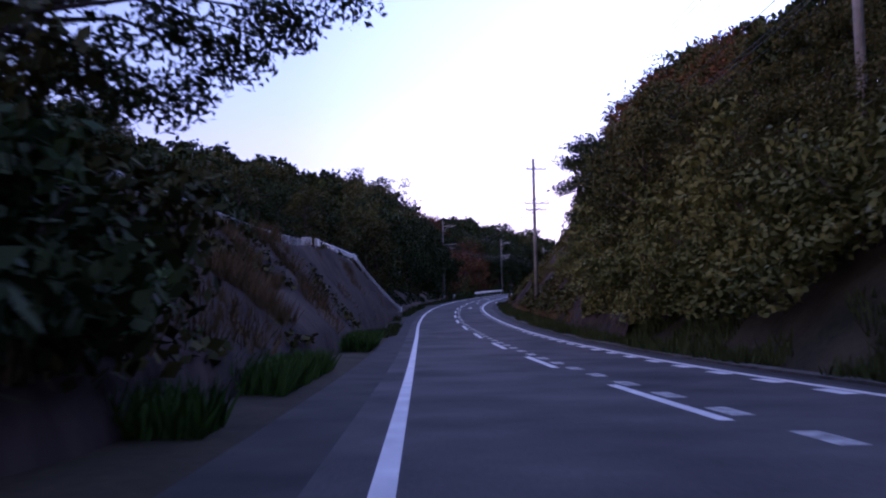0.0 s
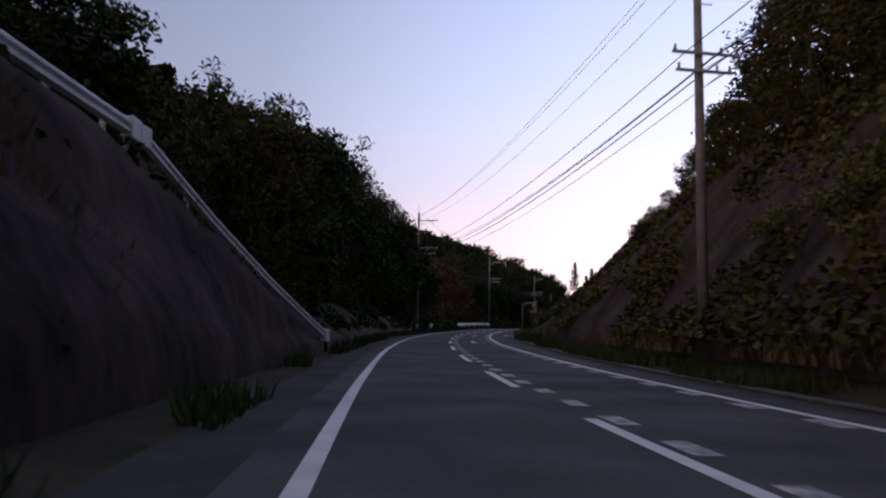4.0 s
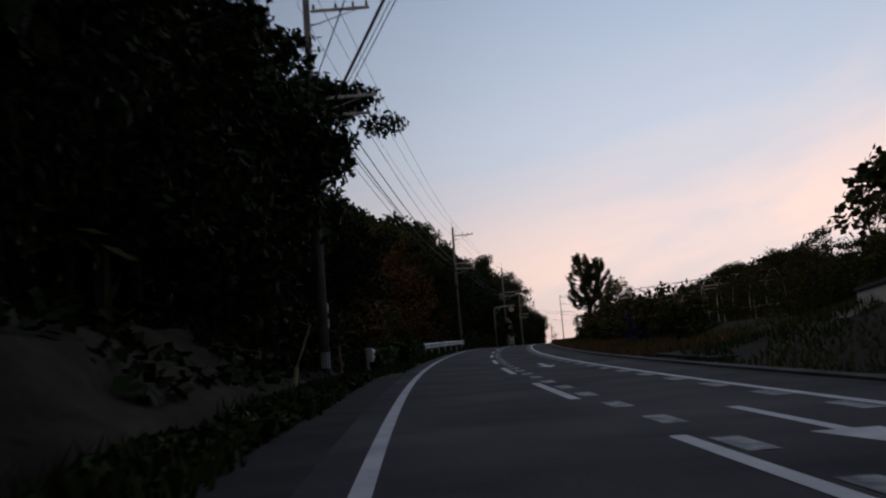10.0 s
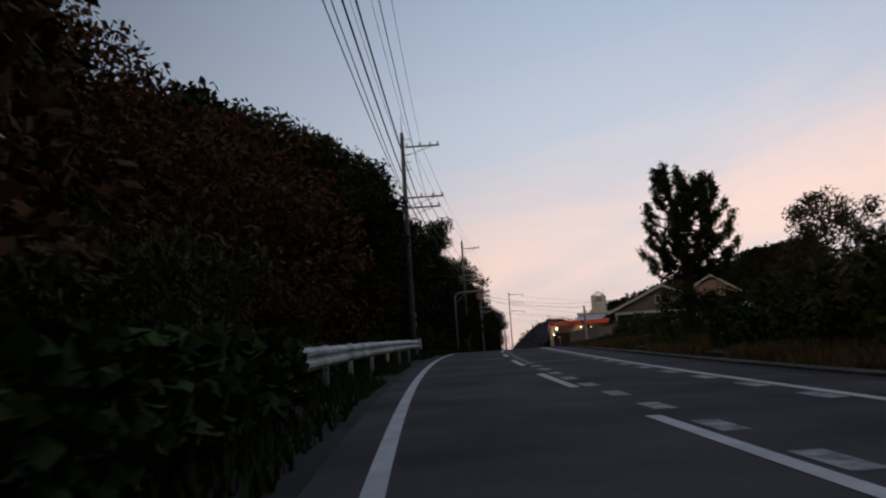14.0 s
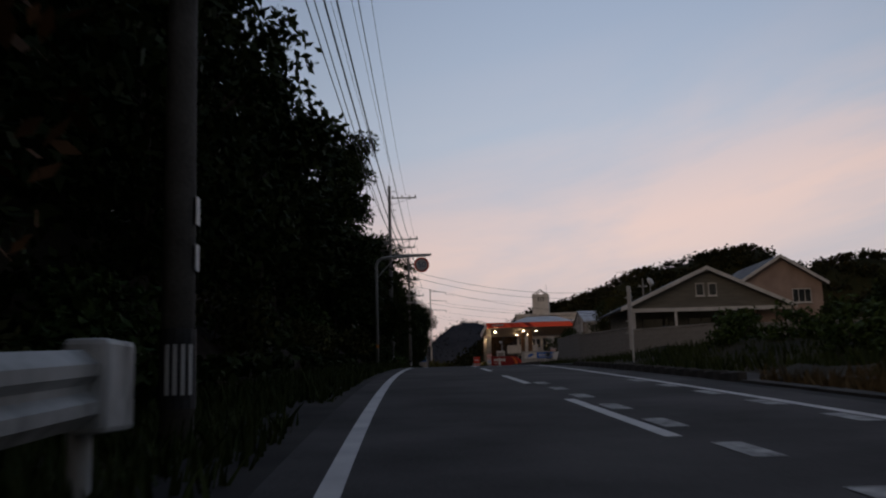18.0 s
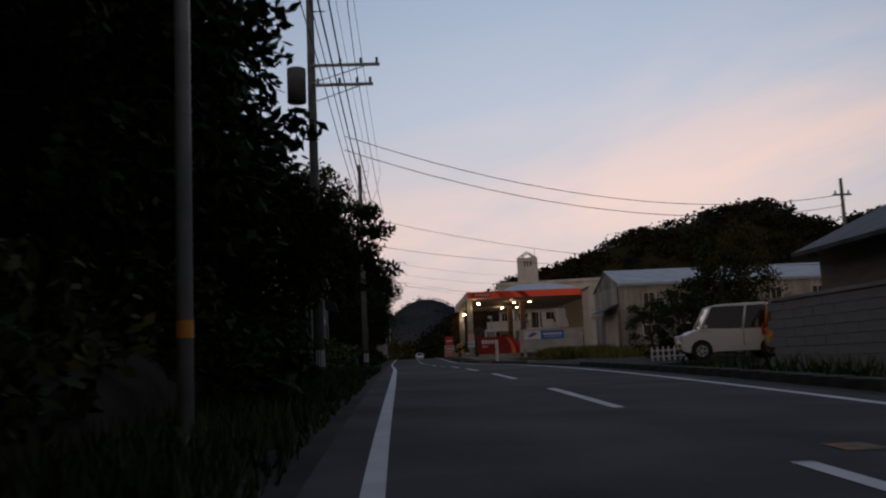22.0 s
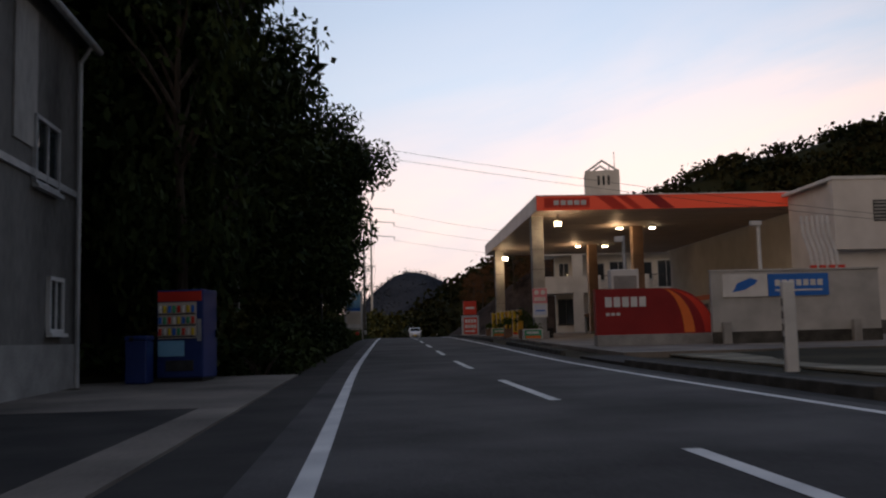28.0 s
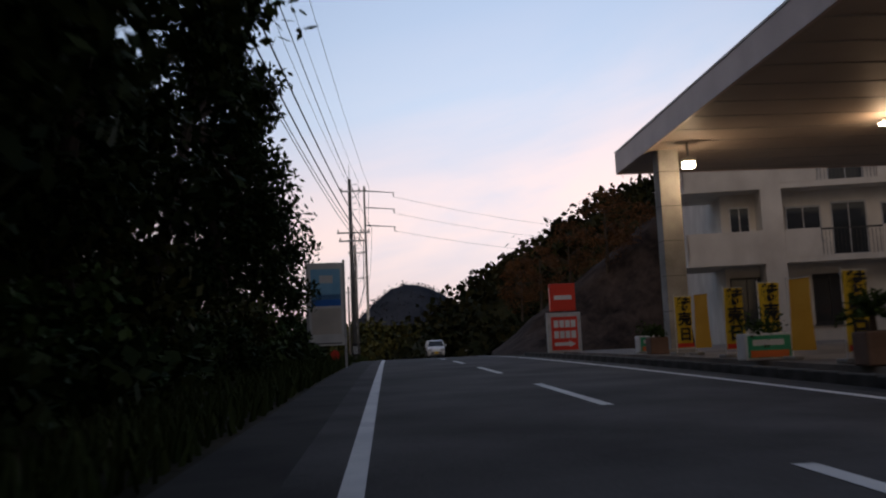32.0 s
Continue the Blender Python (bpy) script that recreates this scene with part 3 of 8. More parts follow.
for k, (a, b) in enumerate(((-60, 80), (80, 200), (200, 330), (330, 500))):
    paint("edge_line", a, b, -0.30, 0.15, PAINT, "white painted edge line")
for s in np.arange(-51.8, 495, 10.0):
    paint("centre_dash", s, s + 5.0, uc(s + 2.5), 0.15, PAINT, "white centre dash")
for a in np.arange(-60, 500, 20.0):
    n = 11
    s = np.linspace(a, a + 20, n)
    v0, v1 = (np.concatenate([P(q, ur(q) + o, 0.006) for q in s]) for o in (-0.075, 0.075))
    ob = new("edge_line", raw("edge_line", np.stack([v0, v1], 1).reshape(-1, 3), [(2 * i, 2 * i + 1, 2 * i + 3, 2 * i + 2) for i in range(n - 1)], PAINT))
    ob.parent = road
# slowing marks inside both edges of the oncoming lane
for a in np.arange(-20, 200, 2.2):
    paint("slowing_mark", a, a + 0.9, uc(a) + 0.28, 0.24, WORN, "worn white slowing mark")
    paint("slowing_mark", a, a + 0.9, ur(a) - 0.24, 0.24, WORN if a > 45 else PAINT, "worn white slowing mark")
for s, u, w, l in ((39.7, 0.72, 0.26, 0.22), (39.7, 1.22, 0.08, 0.5), (40.2, 1.28, 0.2, 0.12), (40.1, 0.77, 0.3, 0.1), (221, 3.3, 0.35, 0.7), (222.2, 3.6, 0.6, 0.5), (220.6, 4.1, 0.4, 0.6), (223.6, 3.1, 0.3, 0.4)):
    paint("spray_mark", s, s + l, u, w, OCHRE, "faded orange surveyor's spray mark")
# arrows on the oncoming lane
for s in (94.6, 115.4, 135.0):
    u = 3.37
    q = [(0, -0.07), (0, 0.07), (-2.6, 0.07), (-2.6, 0.28), (-4.0, 0.0), (-2.6, -0.28), (-2.6, -0.07)]
    ob = new("lane_arrow", raw("lane_arrow", [tuple(pt(s + a, u + b, 0.006)) for a, b in q], [tuple(range(7))], PAINT))
    ob.parent = road

# mortared cut slopes, laid on the ground
def slope(name, s0, s1, side, a, b, lift, material, label):
    tab = LT if side < 0 else RT
    s = np.arange(s0, s1 + 0.1, 1.0)
    w = np.linspace(a, b, 15)
    rows = []
    for j, q in enumerate(w):
        uf, ub, vb = (np.interp(s, tab[:, 0], tab[:, k]) for k in (1, 2, 3))
        u = uf + (ub - uf) * q
        nz = np.array([noise.noise(Vector((x * 0.25, y * 2.5, 1.0 + side))) + 0.6 * noise.noise(Vector((x * 0.9, y * 6, 4.0))) for x, y in zip(s, np.full(len(s), q))])
        rows.append(P(s, u - side * 0.35 - side * nz * 0.16, ground_v(s, u) + (lift + nz * 0.14 if j else -0.35)))
    m = len(w)
    verts = np.stack(rows, 1).reshape(-1, 3)
    faces = [(i * m + j, i * m + j + 1, (i + 1) * m + j + 1, (i + 1) * m + j) for i in range(len(s) - 1) for j in range(m - 1)]
    return tagged(new(name, raw(name, verts, faces, material, True)), label, "slope", kind="structure")


slope("slope_left", -7, 72, -1, 0.02, 1.06, 0.22, MORTAR, "dark mortar-sprayed cut slope, streaked and patchy")
slope("slope_right", 32, 105, 1, 0.08, 1.15, 0.25, MORTAR, "brown mortar-sprayed cut slope under the wood")
slope("slope_rock", 74, 133, -1, 0.0, 0.9, 0.2, ROCK, "bare pale rock face at the foot of the wood")
slope("slope_bank", 198, 259, -1, 0.05, 1.0, 0.2, ROCK, "weathered rock bank under overhanging trees")


strip("vacant_lot", 266.5, 305, 9.0, 20.5, 0.012, LOTM, 2.0, "dry trodden soil of the vacant lot", "ground", 3, 0.05)


# ---- plants ----
def crown_points(rng, clumps, leaves, radius, height, base, squash=0.7, hollow=0.55):
    """Leaf places gathered in clumps over an uneven crown."""
    pos, outs = [], []
    for _ in range(clumps):
        d = rng.normal(size=3)
        d /= np.linalg.norm(d)
        r = hollow + (1 - hollow) * rng.random() ** 0.5
        c = np.array([d[0] * radius * r, d[1] * radius * r, base + height * 0.5 + d[2] * height * 0.5 * r])
        cr = radius * rng.uniform(0.20, 0.42)
        q = rng.normal(size=(leaves, 3))
        q /= np.linalg.norm(q, axis=1)[:, None]
        q *= (rng.random((leaves, 1)) ** 0.45) * cr
        q[:, 2] *= squash
        pos.append(c + q)
        outs.append(q / cr)
    return np.concatenate(pos), np.concatenate(outs)


def make_tree(seed, height, radius, material, leaf=0.27, clumps=72, leaves=76, trunk_r=0.16, lean=0.0, base=0.06, name="tree"):
    rng = np.random.default_rng(seed)
    root = thing(name, Matrix(), "", "tree")
    bm = bmesh.new()
    top = Vector((lean, lean * 0.4, height * 0.8))
    mid = [Vector((lean * f + rng.normal() * 0.12, lean * 0.4 * f + rng.normal() * 0.12, height * 0.8 * f)) for f in (0, 0.3, 0.6)] + [top]
    mid[0] = Vector((0, 0, -0.6))
    tube(mid, [trunk_r * 1.35, trunk_r, trunk_r * 0.75, trunk_r * 0.3], 7, bm)
    for _ in range(9):
        a, f = rng.uniform(0, 6.28), rng.uniform(0.35, 0.95)
        s = mid[0].lerp(top, f)
        e = s + Vector((math.cos(a) * radius * rng.uniform(0.5, 0.9), math.sin(a) * radius * rng.uniform(0.5, 0.9), height * rng.uniform(0.05, 0.2)))
        tube([s, s.lerp(e, 0.5) + Vector((0, 0, 0.15)), e], [trunk_r * 0.5, trunk_r * 0.3, trunk_r * 0.1], 5, bm)
    part("trunk", bm, BARK, root)
    pos, out = crown_points(rng, clumps, leaves, radius, height * (1 - base), height * base)
    pos[:, 0] += lean
    sz = rng.uniform(0.7, 1.35, len(pos)) * leaf
    share("crown", leaf_mesh("crown", pos, sz, material, rng, out=out), root)
    return root


def make_bamboo(seed, height, name="bamboo_clump"):
    rng = np.random.default_rng(seed)
    root = thing(name, Matrix(), "", "bamboo")
    pos = []
    for _ in range(15):
        a, r = rng.uniform(0, 6.28), rng.uniform(0.1, 1.6)
        h = height * rng.uniform(0.75, 1.05)
        o = Vector((math.cos(a) * r, math.sin(a) * r, -0.4))
        bend = Vector((math.cos(a), math.sin(a), 0)) * rng.uniform(0.6, 2.4)
        pts = [o + bend * (f**3) + Vector((0, 0, h * (f - 0.10 * f**4))) for f in np.linspace(0, 1, 8)]
        culm = bmesh.new()
        tube(pts, [0.05, 0.05, 0.045, 0.04, 0.034, 0.026, 0.018, 0.008], 5, culm)
        part("culm", culm, CULM, root)
        for _ in range(150):
            f = rng.uniform(0.06, 1.0)
            k = min(6, int(f * 7))
            c = pts[k].lerp(pts[k + 1], f * 7 - k)
            w = 0.9 * (1.15 - f)
            b = np.array(c) + rng.normal(size=3) * (w * 0.6 + 0.12)
            pos.append(b + rng.normal(size=(2, 3)) * 0.12)
    pos = np.concatenate(pos)
    share("leaves", leaf_mesh("leaves", pos, rng.uniform(0.25, 0.55, len(pos)), BAMBOO, rng, narrow=0.28, droop=0.6), root)
    return root


def make_shrub(seed, height, radius, material, leaf=0.23, n=1500, name="shrub"):
    rng = np.random.default_rng(seed)
    root = thing(name, Matrix(), "", "shrub")
    bm = bmesh.new()
    for _ in range(6):
        a = rng.uniform(0, 6.28)
        e = Vector((math.cos(a) * radius * 0.6, math.sin(a) * radius * 0.6, height * rng.uniform(0.5, 0.85)))
        tube([Vector((0, 0, -0.2)), e * 0.5 + Vector((0, 0, 0.1)), e], [0.04, 0.03, 0.012], 5, bm)
    part("woody_base", bm, BARK, root)
    pos, out = crown_points(rng, 22, n // 22, radius, height * 1.0, 0.0, 0.8, 0.35)
    pos[:, 2] = np.abs(pos[:, 2])
    share("foliage", leaf_mesh("foliage", pos, rng.uniform(0.7, 1.4, len(pos)) * leaf, material, rng, out=out), root)
    return root


rng = np.random.default_rng(11)
TREES = [make_tree(1, 9.0, 2.9, LEAF), make_tree(2, 11.0, 3.3, LEAF2, lean=0.7), make_tree(3, 7.5, 2.6, LEAF, clumps=52), make_tree(4, 12.5, 3.0, LEAF, lean=-0.6, base=0.14),
         make_tree(5, 8.5, 3.0, LEAFR, clumps=50, leaves=52), make_tree(6, 10.0, 3.5, LEAF2)]
TEXT = ["dense dark green broadleaf tree on the wooded slope", "tall olive-green broadleaf tree with leaning trunk", "smaller dark evergreen tree on the bank",
        "tall slender dark tree with high crown", "russet-leaved tree turning brown in the wood", "wide olive-crowned tree over the road bank"]
BAMB = [make_bamboo(21, 11.0), make_bamboo(22, 8.0)]
SHRUBS = [make_shrub(31, 1.5, 1.3, VINE, 0.2, 1300), make_shrub(32, 1.1, 1.1, LEAF, 0.17, 1300), make_shrub(33, 1.9, 1.5, LEAF2, 0.2, 1300), make_shrub(34, 1.6, 1.5, KUDZU, 0.13, 2600)]
used = set()


# tops of the woods over the road's level: s, then the height 2.5, 5, 7.5, 11 and 20 m left of the road's line
TOP_L = np.array([
    (16, 3.9, 4.8, 6, 8.5, 13), (32, 3.8, 5.7, 6.3, 8.5, 13), (40, 4.5, 6, 7.5, 8.2, 13), (50, 6.5, 6.8, 8.5, 9.3, 13), (60, 5, 6.8, 9.5, 11, 12.8), (80, 8.2, 9.5, 9.8, 12.2, 15.5),
    (90, 9, 11.8, 12.2, 12.2, 17), (110, 8.6, 11.3, 15, 16.2, 18), (130, 9, 11.6, 14, 17.2, 19.5), (140, 4.8, 7.2, 9.5, 12.5, 20), (150, 4.8, 10.5, 12.5, 15, 22.6), (160, 3.2, 5.0, 8, 12, 22), (170, 5.4, 5.8, 6.8, 10.5, 20.5),
    (180, 7, 9.7, 10.4, 10.4, 20.5), (190, 8.5, 11.3, 13, 14, 19), (200, 8.6, 11.3, 14.5, 16.3, 17.4), (260, 5.5, 14, 15, 17.2, 23.5), (280, 9, 12.8, 12.8, 12.8, 20.5), (300, 8.8, 14.8, 17.4, 19, 22.5), (320, 7.2, 13.2, 16.5, 21.5, 26)])
# the same 8, 10, 13, 18 and 26 m right of it
TOP_R = np.array([
    (18, 5.2, 6.5, 10.5, 14, 20), (30, 7.5, 9, 11.2, 14.5, 20), (42, 9.8, 11.2, 13, 15.2, 20), (54, 8.5, 11, 14, 17.2, 21), (66, 4.2, 8, 15, 18.8, 22), (78, 4.2, 5.2, 11.5, 18.8, 24),
    (84, 3, 4.8, 9.8, 19, 24), (90, 3.2, 5, 7.2, 16.5, 24.5), (102, 3, 3.5, 6.8, 16, 26), (114, 2.2, 2.8, 5.8, 12.2, 24), (126, 2.8, 2.8, 3.2, 9.2, 24), (138, 3, 2.8, 3.5, 6.5, 14.8)])


def canopy(s, u):
    """Height of the wood's upper surface over the road's level."""
    tab, knots, a = (TOP_L, (2.5, 5, 7.5, 11, 20), -u) if u < 0 else (TOP_R, (8, 10, 13, 18, 26), u)
    if s < tab[0, 0] - 8 or s > tab[-1, 0] + 12:
        return 26.0
    return float(np.interp(a, knots, [np.interp(s, tab[:, 0], tab[:, k + 1]) for k in range(len(knots))]))


def plant(kind, k, s, u, scale=1.0, group="trees of the roadside wood", sink=0.15, up=None):
    proto = {"tree": TREES, "bamboo": BAMB, "shrub": SHRUBS}[kind][k]
    v = float(ground_v(s, u)) if up is None else up
    wide, tall = scale, scale * rng.uniform(0.9, 1.12)
    if kind != "shrub" and up is None and s < 330:
        high, spread = ((9.0, 11.0, 7.5, 12.5, 8.5, 10.0)[k], (2.9, 3.3, 2.6, 3.0, 3.0, 3.5)[k]) if kind == "tree" else ((9.6, 7.0)[k], 2.2)
        inner = u + spread * wide * (0.85 if u < 0 else -0.85)
        tall = min(tall, max(0.12, (canopy(s, u) - v) / (high * 0.97)), max(0.12, (canopy(s, inner) - v) / (high * (0.72 if kind == "tree" else 0.3))))
        wide = min(wide, max(tall * 1.25, 0.38), max(0.3, (-u - 2.4 if u < 0 else u - 6.6) / (spread * 0.85)))
    m = stand(s, u, v - sink, rng.uniform(0, 360)) @ Matrix.Diagonal((wide, wide, tall, 1))
    lab = TEXT[k] if kind == "tree" else "arching yellow-green bamboo clump with drooping leaf sprays" if kind == "bamboo" else \
        ("leafy green shrub overgrown with vines", "low dark green shrub", "olive-green bush on the bank", "mound of broad-leaved yellow-green climbers")[k]
    if proto.name in used:
        ob = copy_thing(proto, m)
        ob.matrix_basis = m
    else:
        ob = proto
        ob.matrix_basis = m
        used.add(proto.name)
    ob["label"], ob["group"] = lab, group
    return ob


BACK = []


def wood(s0, s1, step, us, sizes, kinds, jit=0.9, front=2):
    """Rows of trees: the front rows as single trees, those behind kept for the joined wood."""
    for s in np.arange(s0, s1, step):
        for row, (u, z) in enumerate(zip(us, sizes)):
            k = int(rng.choice(kinds))
            s_, u_, z_ = s + rng.uniform(-0.45, 0.45) * step, u + rng.normal() * jit, z * rng.uniform(0.85, 1.15)
            room = canopy(s_, u_) - float(ground_v(s_, u_))
            if room < 24.9 and s_ < 330 and not (244 < s_ < 262):
                z_ = min(2.0 if 262 < s_ < 330 else 1.5, room / ((9.0, 11.0, 7.5, 12.5, 8.5, 10.0)[k] * 0.97) * rng.uniform(0.88, 1.04)) * (0.8 if 90 < s_ < 127 and -13 < u_ < 0 else 1.0)
            if z_ < 0.09:
                continue
            if row < front:
                plant("tree", k, s_, u_, z_)
            else:
                BACK.append((k, s_, u_, z_))


def joined_wood(name, s0, s1, label):
    """The trees behind the front rows between two places, leaf for leaf in one mesh."""
    r = np.random.default_rng(int(abs(s0)) + 3)
    pos, size = [], []
    for k, s, u, z in BACK:
        if not s0 <= s < s1:
            continue
        me = [c for c in TREES[k].children if c.name.startswith("crown")][0].data
        co = np.empty(len(me.vertices) * 3, np.float32)
        me.vertices.foreach_get("co", co)
        c = co.reshape(-1, 4, 3).mean(1)
        c = c[r.random(len(c)) < 0.26] * z
        a = r.uniform(0, 6.2832)
        c = np.stack([c[:, 0] * math.cos(a) - c[:, 1] * math.sin(a), c[:, 0] * math.sin(a) + c[:, 1] * math.cos(a), c[:, 2]], 1)
        pos.append(c + P(s, u, float(ground_v(s, u)) - 0.2))
        size.append(np.full(len(c), min(0.62 * z, 0.6)))
    if pos:
        pos, size = np.concatenate(pos), np.concatenate(size)
        me = leaf_mesh(name, pos, size * r.uniform(0.7, 1.3, len(pos)), LEAF, r, narrow=0.7)
        tagged(new(name, me), label, "woods", kind="stuff")


# left: trees over the cut, then the high wood with bamboo, the hill, the steep bank, behind the shed, past the forecourt
wood(-8.76, 5.74, 3.65, (-4.9, -8.69, -13.43), (0.57, 0.75, 0.9), (0, 2, 3))
wood(14, 53.1, 3.6, (-9.2, -13.5, -19), (0.14, 0.15, 0.16), (0, 1, 2, 5))
wood(54.5, 76.1, 3.6, (-8.56, -12.45, -17.12), (0.22, 0.25, 0.28), (0, 1, 3))
wood(76.1, 88, 3.6, (-6.45, -9.83, -14.15, -19.66), (0.5, 0.6, 0.68, 0.72), (0, 1, 2, 3), 0.9, 1)
wood(88, 109.5, 3.6, (-6.45, -9.83, -14.15, -19.66), (0.62, 0.76, 0.88, 0.94), (0, 1, 2, 3), 0.9, 1)
wood(109.5, 135.4, 3.6, (-5.76, -8.95, -13.23, -19.46), (0.71, 0.85, 0.93, 0.97), (0, 2, 3), 0.9, 1)
wood(136.9, 144, 3.5, (-6.6, -10.5, -16, -23), (0.45, 0.5, 0.6, 0.7), (0, 1, 3))
wood(145.5, 186, 4.0, (-7.2, -11, -16, -22), (0.26, 0.31, 0.35, 0.38), (1, 4, 4, 4, 5), 0.9, 3)
wood(186, 197, 3.8, (-7.0, -11, -16, -23), (0.42, 0.55, 0.64, 0.7), (0, 1, 3))
wood(245.5, 258, 3.8, (-7, -10.5, -15, -22), (0.2, 0.28, 0.34, 0.42), (0, 2, 3))
wood(198.5, 241, 3.99, (-6.2, -9.98, -14.73, -21.9), (0.92, 1.1, 1.1, 1.05), (0, 2, 3), 0.9, 1)
wood(265, 298.1, 5.41, (-18.69, -24.6, -32.5), (1.03, 1.16, 1.2), (0, 2, 3, 5), 0.9, 1)
wood(321, 355, 4.2, (-6.3, -9.9, -14.49, -21), (0.85, 1.1, 1.2, 1.3), (0, 2, 3), 0.9, 1)
wood(298.5, 320, 3.4, (-4.7, -8.6, -13, -20), (1.25, 1.42, 1.42, 1.38), (0, 3), 0.4)
wood(357, 399, 6.5, (-13, -19, -27), (0.7, 0.9, 1), (0, 2, 5))
for s, u, z, k in ((70.4, -6.8, 0.68, 0), (76.1, -6.5, 0.79, 0), (81.8, -6.8, 0.83, 0), (86.9, -5.9, 0.79, 0), (91.9, -6.2, 0.87, 0), (97.8, -5.7, 0.87, 0), (102.9, -6.0, 0.80, 0), (107.3, -5.5, 0.73, 0), (104.6, -12.0, 1.2, 0), (108, -11.5, 1.2, 0), (112, -11, 1.25, 0), (115.2, -10.5, 1.3, 0), (118.4, -6.8, 1.05, 0), (122.5, -7.0, 1.1, 0), (119, -9.5, 1.3, 0), (148.2, -5.1, 0.62, 1), (153.7, -4.8, 0.5, 1), (160.2, -5.2, 0.58, 1), (166.6, -5.7, 0.66, 1), (174.0, -5.3, 0.58, 1)):
    plant("bamboo", k, s, u, z, "bamboo along the road")
# right: overgrown bank at the start, wood over the cut, garden trees and hedges
wood(8.62, 38.3, 3.6, (8.68, 12.06, 16.08, 21.7), (0.47, 0.61, 0.77, 0.84), (1, 1, 5))
wood(38.3, 91.9, 3.74, (13.62, 17.51, 22.6, 29.6), (0.46, 0.59, 0.71, 0.82), (1, 1, 5, 4))
for s, u, z, k in ((84, 13.6, 0.42, 5), (87, 14.0, 0.5, 0), (85.5, 11.3, 0.3, 0), (88, 11.6, 0.3, 2), (90, 14.5, 0.8, 1), (93, 14.2, 0.75, 0), (96, 14.0, 0.5, 5), (99, 14.5, 0.45, 0), (91, 17.6, 1.3, 3), (94, 18.6, 1.4, 3), (97, 19.6, 1.4, 3), (93, 20.5, 1.5, 0)):
    plant("tree", k, s, u, z)
for s in np.arange(125.4, 174.8, 3.4):
    plant("tree", int(rng.choice((0, 1, 2, 5))), s, (12.6 if s < 152 else 10.7) + rng.normal() * 0.4, (0.21 if 148 < s < 166 else 0.29) * rng.uniform(0.85, 1.2), "hedge trees beside the field")
for s, u, z, k in ((112, 17, 0.62, 0), (116, 15.5, 0.55, 1), (119, 15, 0.6, 0), (122, 16.5, 0.66, 5), (126, 16.5, 0.5, 4), (129, 15, 0.42, 4), (134, 14.5, 0.42, 1), (138, 14, 0.4, 0), (106, 19, 0.55, 5), (100, 19, 0.55, 0)):
    plant("tree", k, s, u, z, "trees round the garden")
wood(129.6, 231.4, 5.0, (19, 24), (0.3, 0.36), (0, 1, 5), 1.5, 0)
for s, u, z, k in ((252.5, 10.9, 0.36, 0), (256, 11.8, 0.4, 2), (262, 16, 0.6, 0), (265.5, 17.5, 0.64, 0), (115.3, 15.9, 0.51, 0), (119.6, 18.0, 0.54, 1), (125.4, 14.4, 0.43, 5), (109.5, 17.5, 0.58, 3), (105.1, 15.3, 0.51, 0), (99.2, 14.6, 0.51, 1), (255.0, 10.3, 0.35, 2), (261.0, 17.0, 0.53, 1), (268.0, 18.6, 0.49, 0), (229.5, 29.5, 0.86, 0), (221.0, 26.9, 0.70, 1)):
    plant("tree", k, s, u, z, "garden trees")
for s, u, z, k in ((371.0, 14.0, 0.75, 4), (378.0, 13.0, 0.65, 4), (385.0, 12.0, 0.70, 4), (392.0, 11.5, 0.65, 4), (399.0, 12.5, 0.70, 4), (377.0, 18.0, 0.90, 4), (385.0, 18.0, 0.85, 4), (369.0, 19.0, 0.90, 4)):
    plant("tree", k, s + 4, u, z * (0.62 if u > 15 else 0.85), "trees over the far slope", up=min(5.5, max(0.0, 0.72 * (u - 6.7))))
for a_, b_ in ((-60, 75), (75, 137), (137, 198), (198, 265), (265, 420)):
    joined_wood("wood_behind", a_, b_, "dense dark wood behind the roadside trees")


def bough_tree(s, u, hub, clumps, material, label, leaf=0.22, n=170, seed=1, r=0.17, spread=0.75, flat=0.75):
    """A tree whose limbs reach over the road; clumps are (s, u, v) places of its leaf masses."""
    g = np.random.default_rng(seed)
    o = pt(s, u, float(ground_v(s, u)))
    root = thing("overhanging_tree", Matrix.Translation(o), label, "tree")
    h = pt(*hub) - o
    bm = bmesh.new()
    tube([(0, 0, -0.6), h * 0.4 + Vector((0.15, -0.1, 0.3)), h], [r * 1.3, r, r * 0.7], 8, bm)
    pos = []
    for c in clumps:
        e = pt(*c) - o
        m = h.lerp(e, 0.5) + Vector((g.normal() * 0.2, g.normal() * 0.2, 0.35))
        tube([h * 0.92, m, e], [r * 0.5, r * 0.3, r * 0.08], 6, bm)
        for f in (0.55, 0.8, 1.0, 1.08):
            b = np.array(h.lerp(e, f)) + g.normal(size=3) * 0.2
            q = g.normal(size=(n, 3))
            q *= g.random((n, 1)) ** 0.45 * spread / np.linalg.norm(q, axis=1)[:, None]
            q[:, 2] *= flat
            pos.append(b + q)
    part("trunk", bm, BARK, root)
    pos = np.concatenate(pos)
    share("crown", leaf_mesh("crown", pos, g.uniform(0.7, 1.3, len(pos)) * leaf, material, g, narrow=0.45, droop=0.4), root)


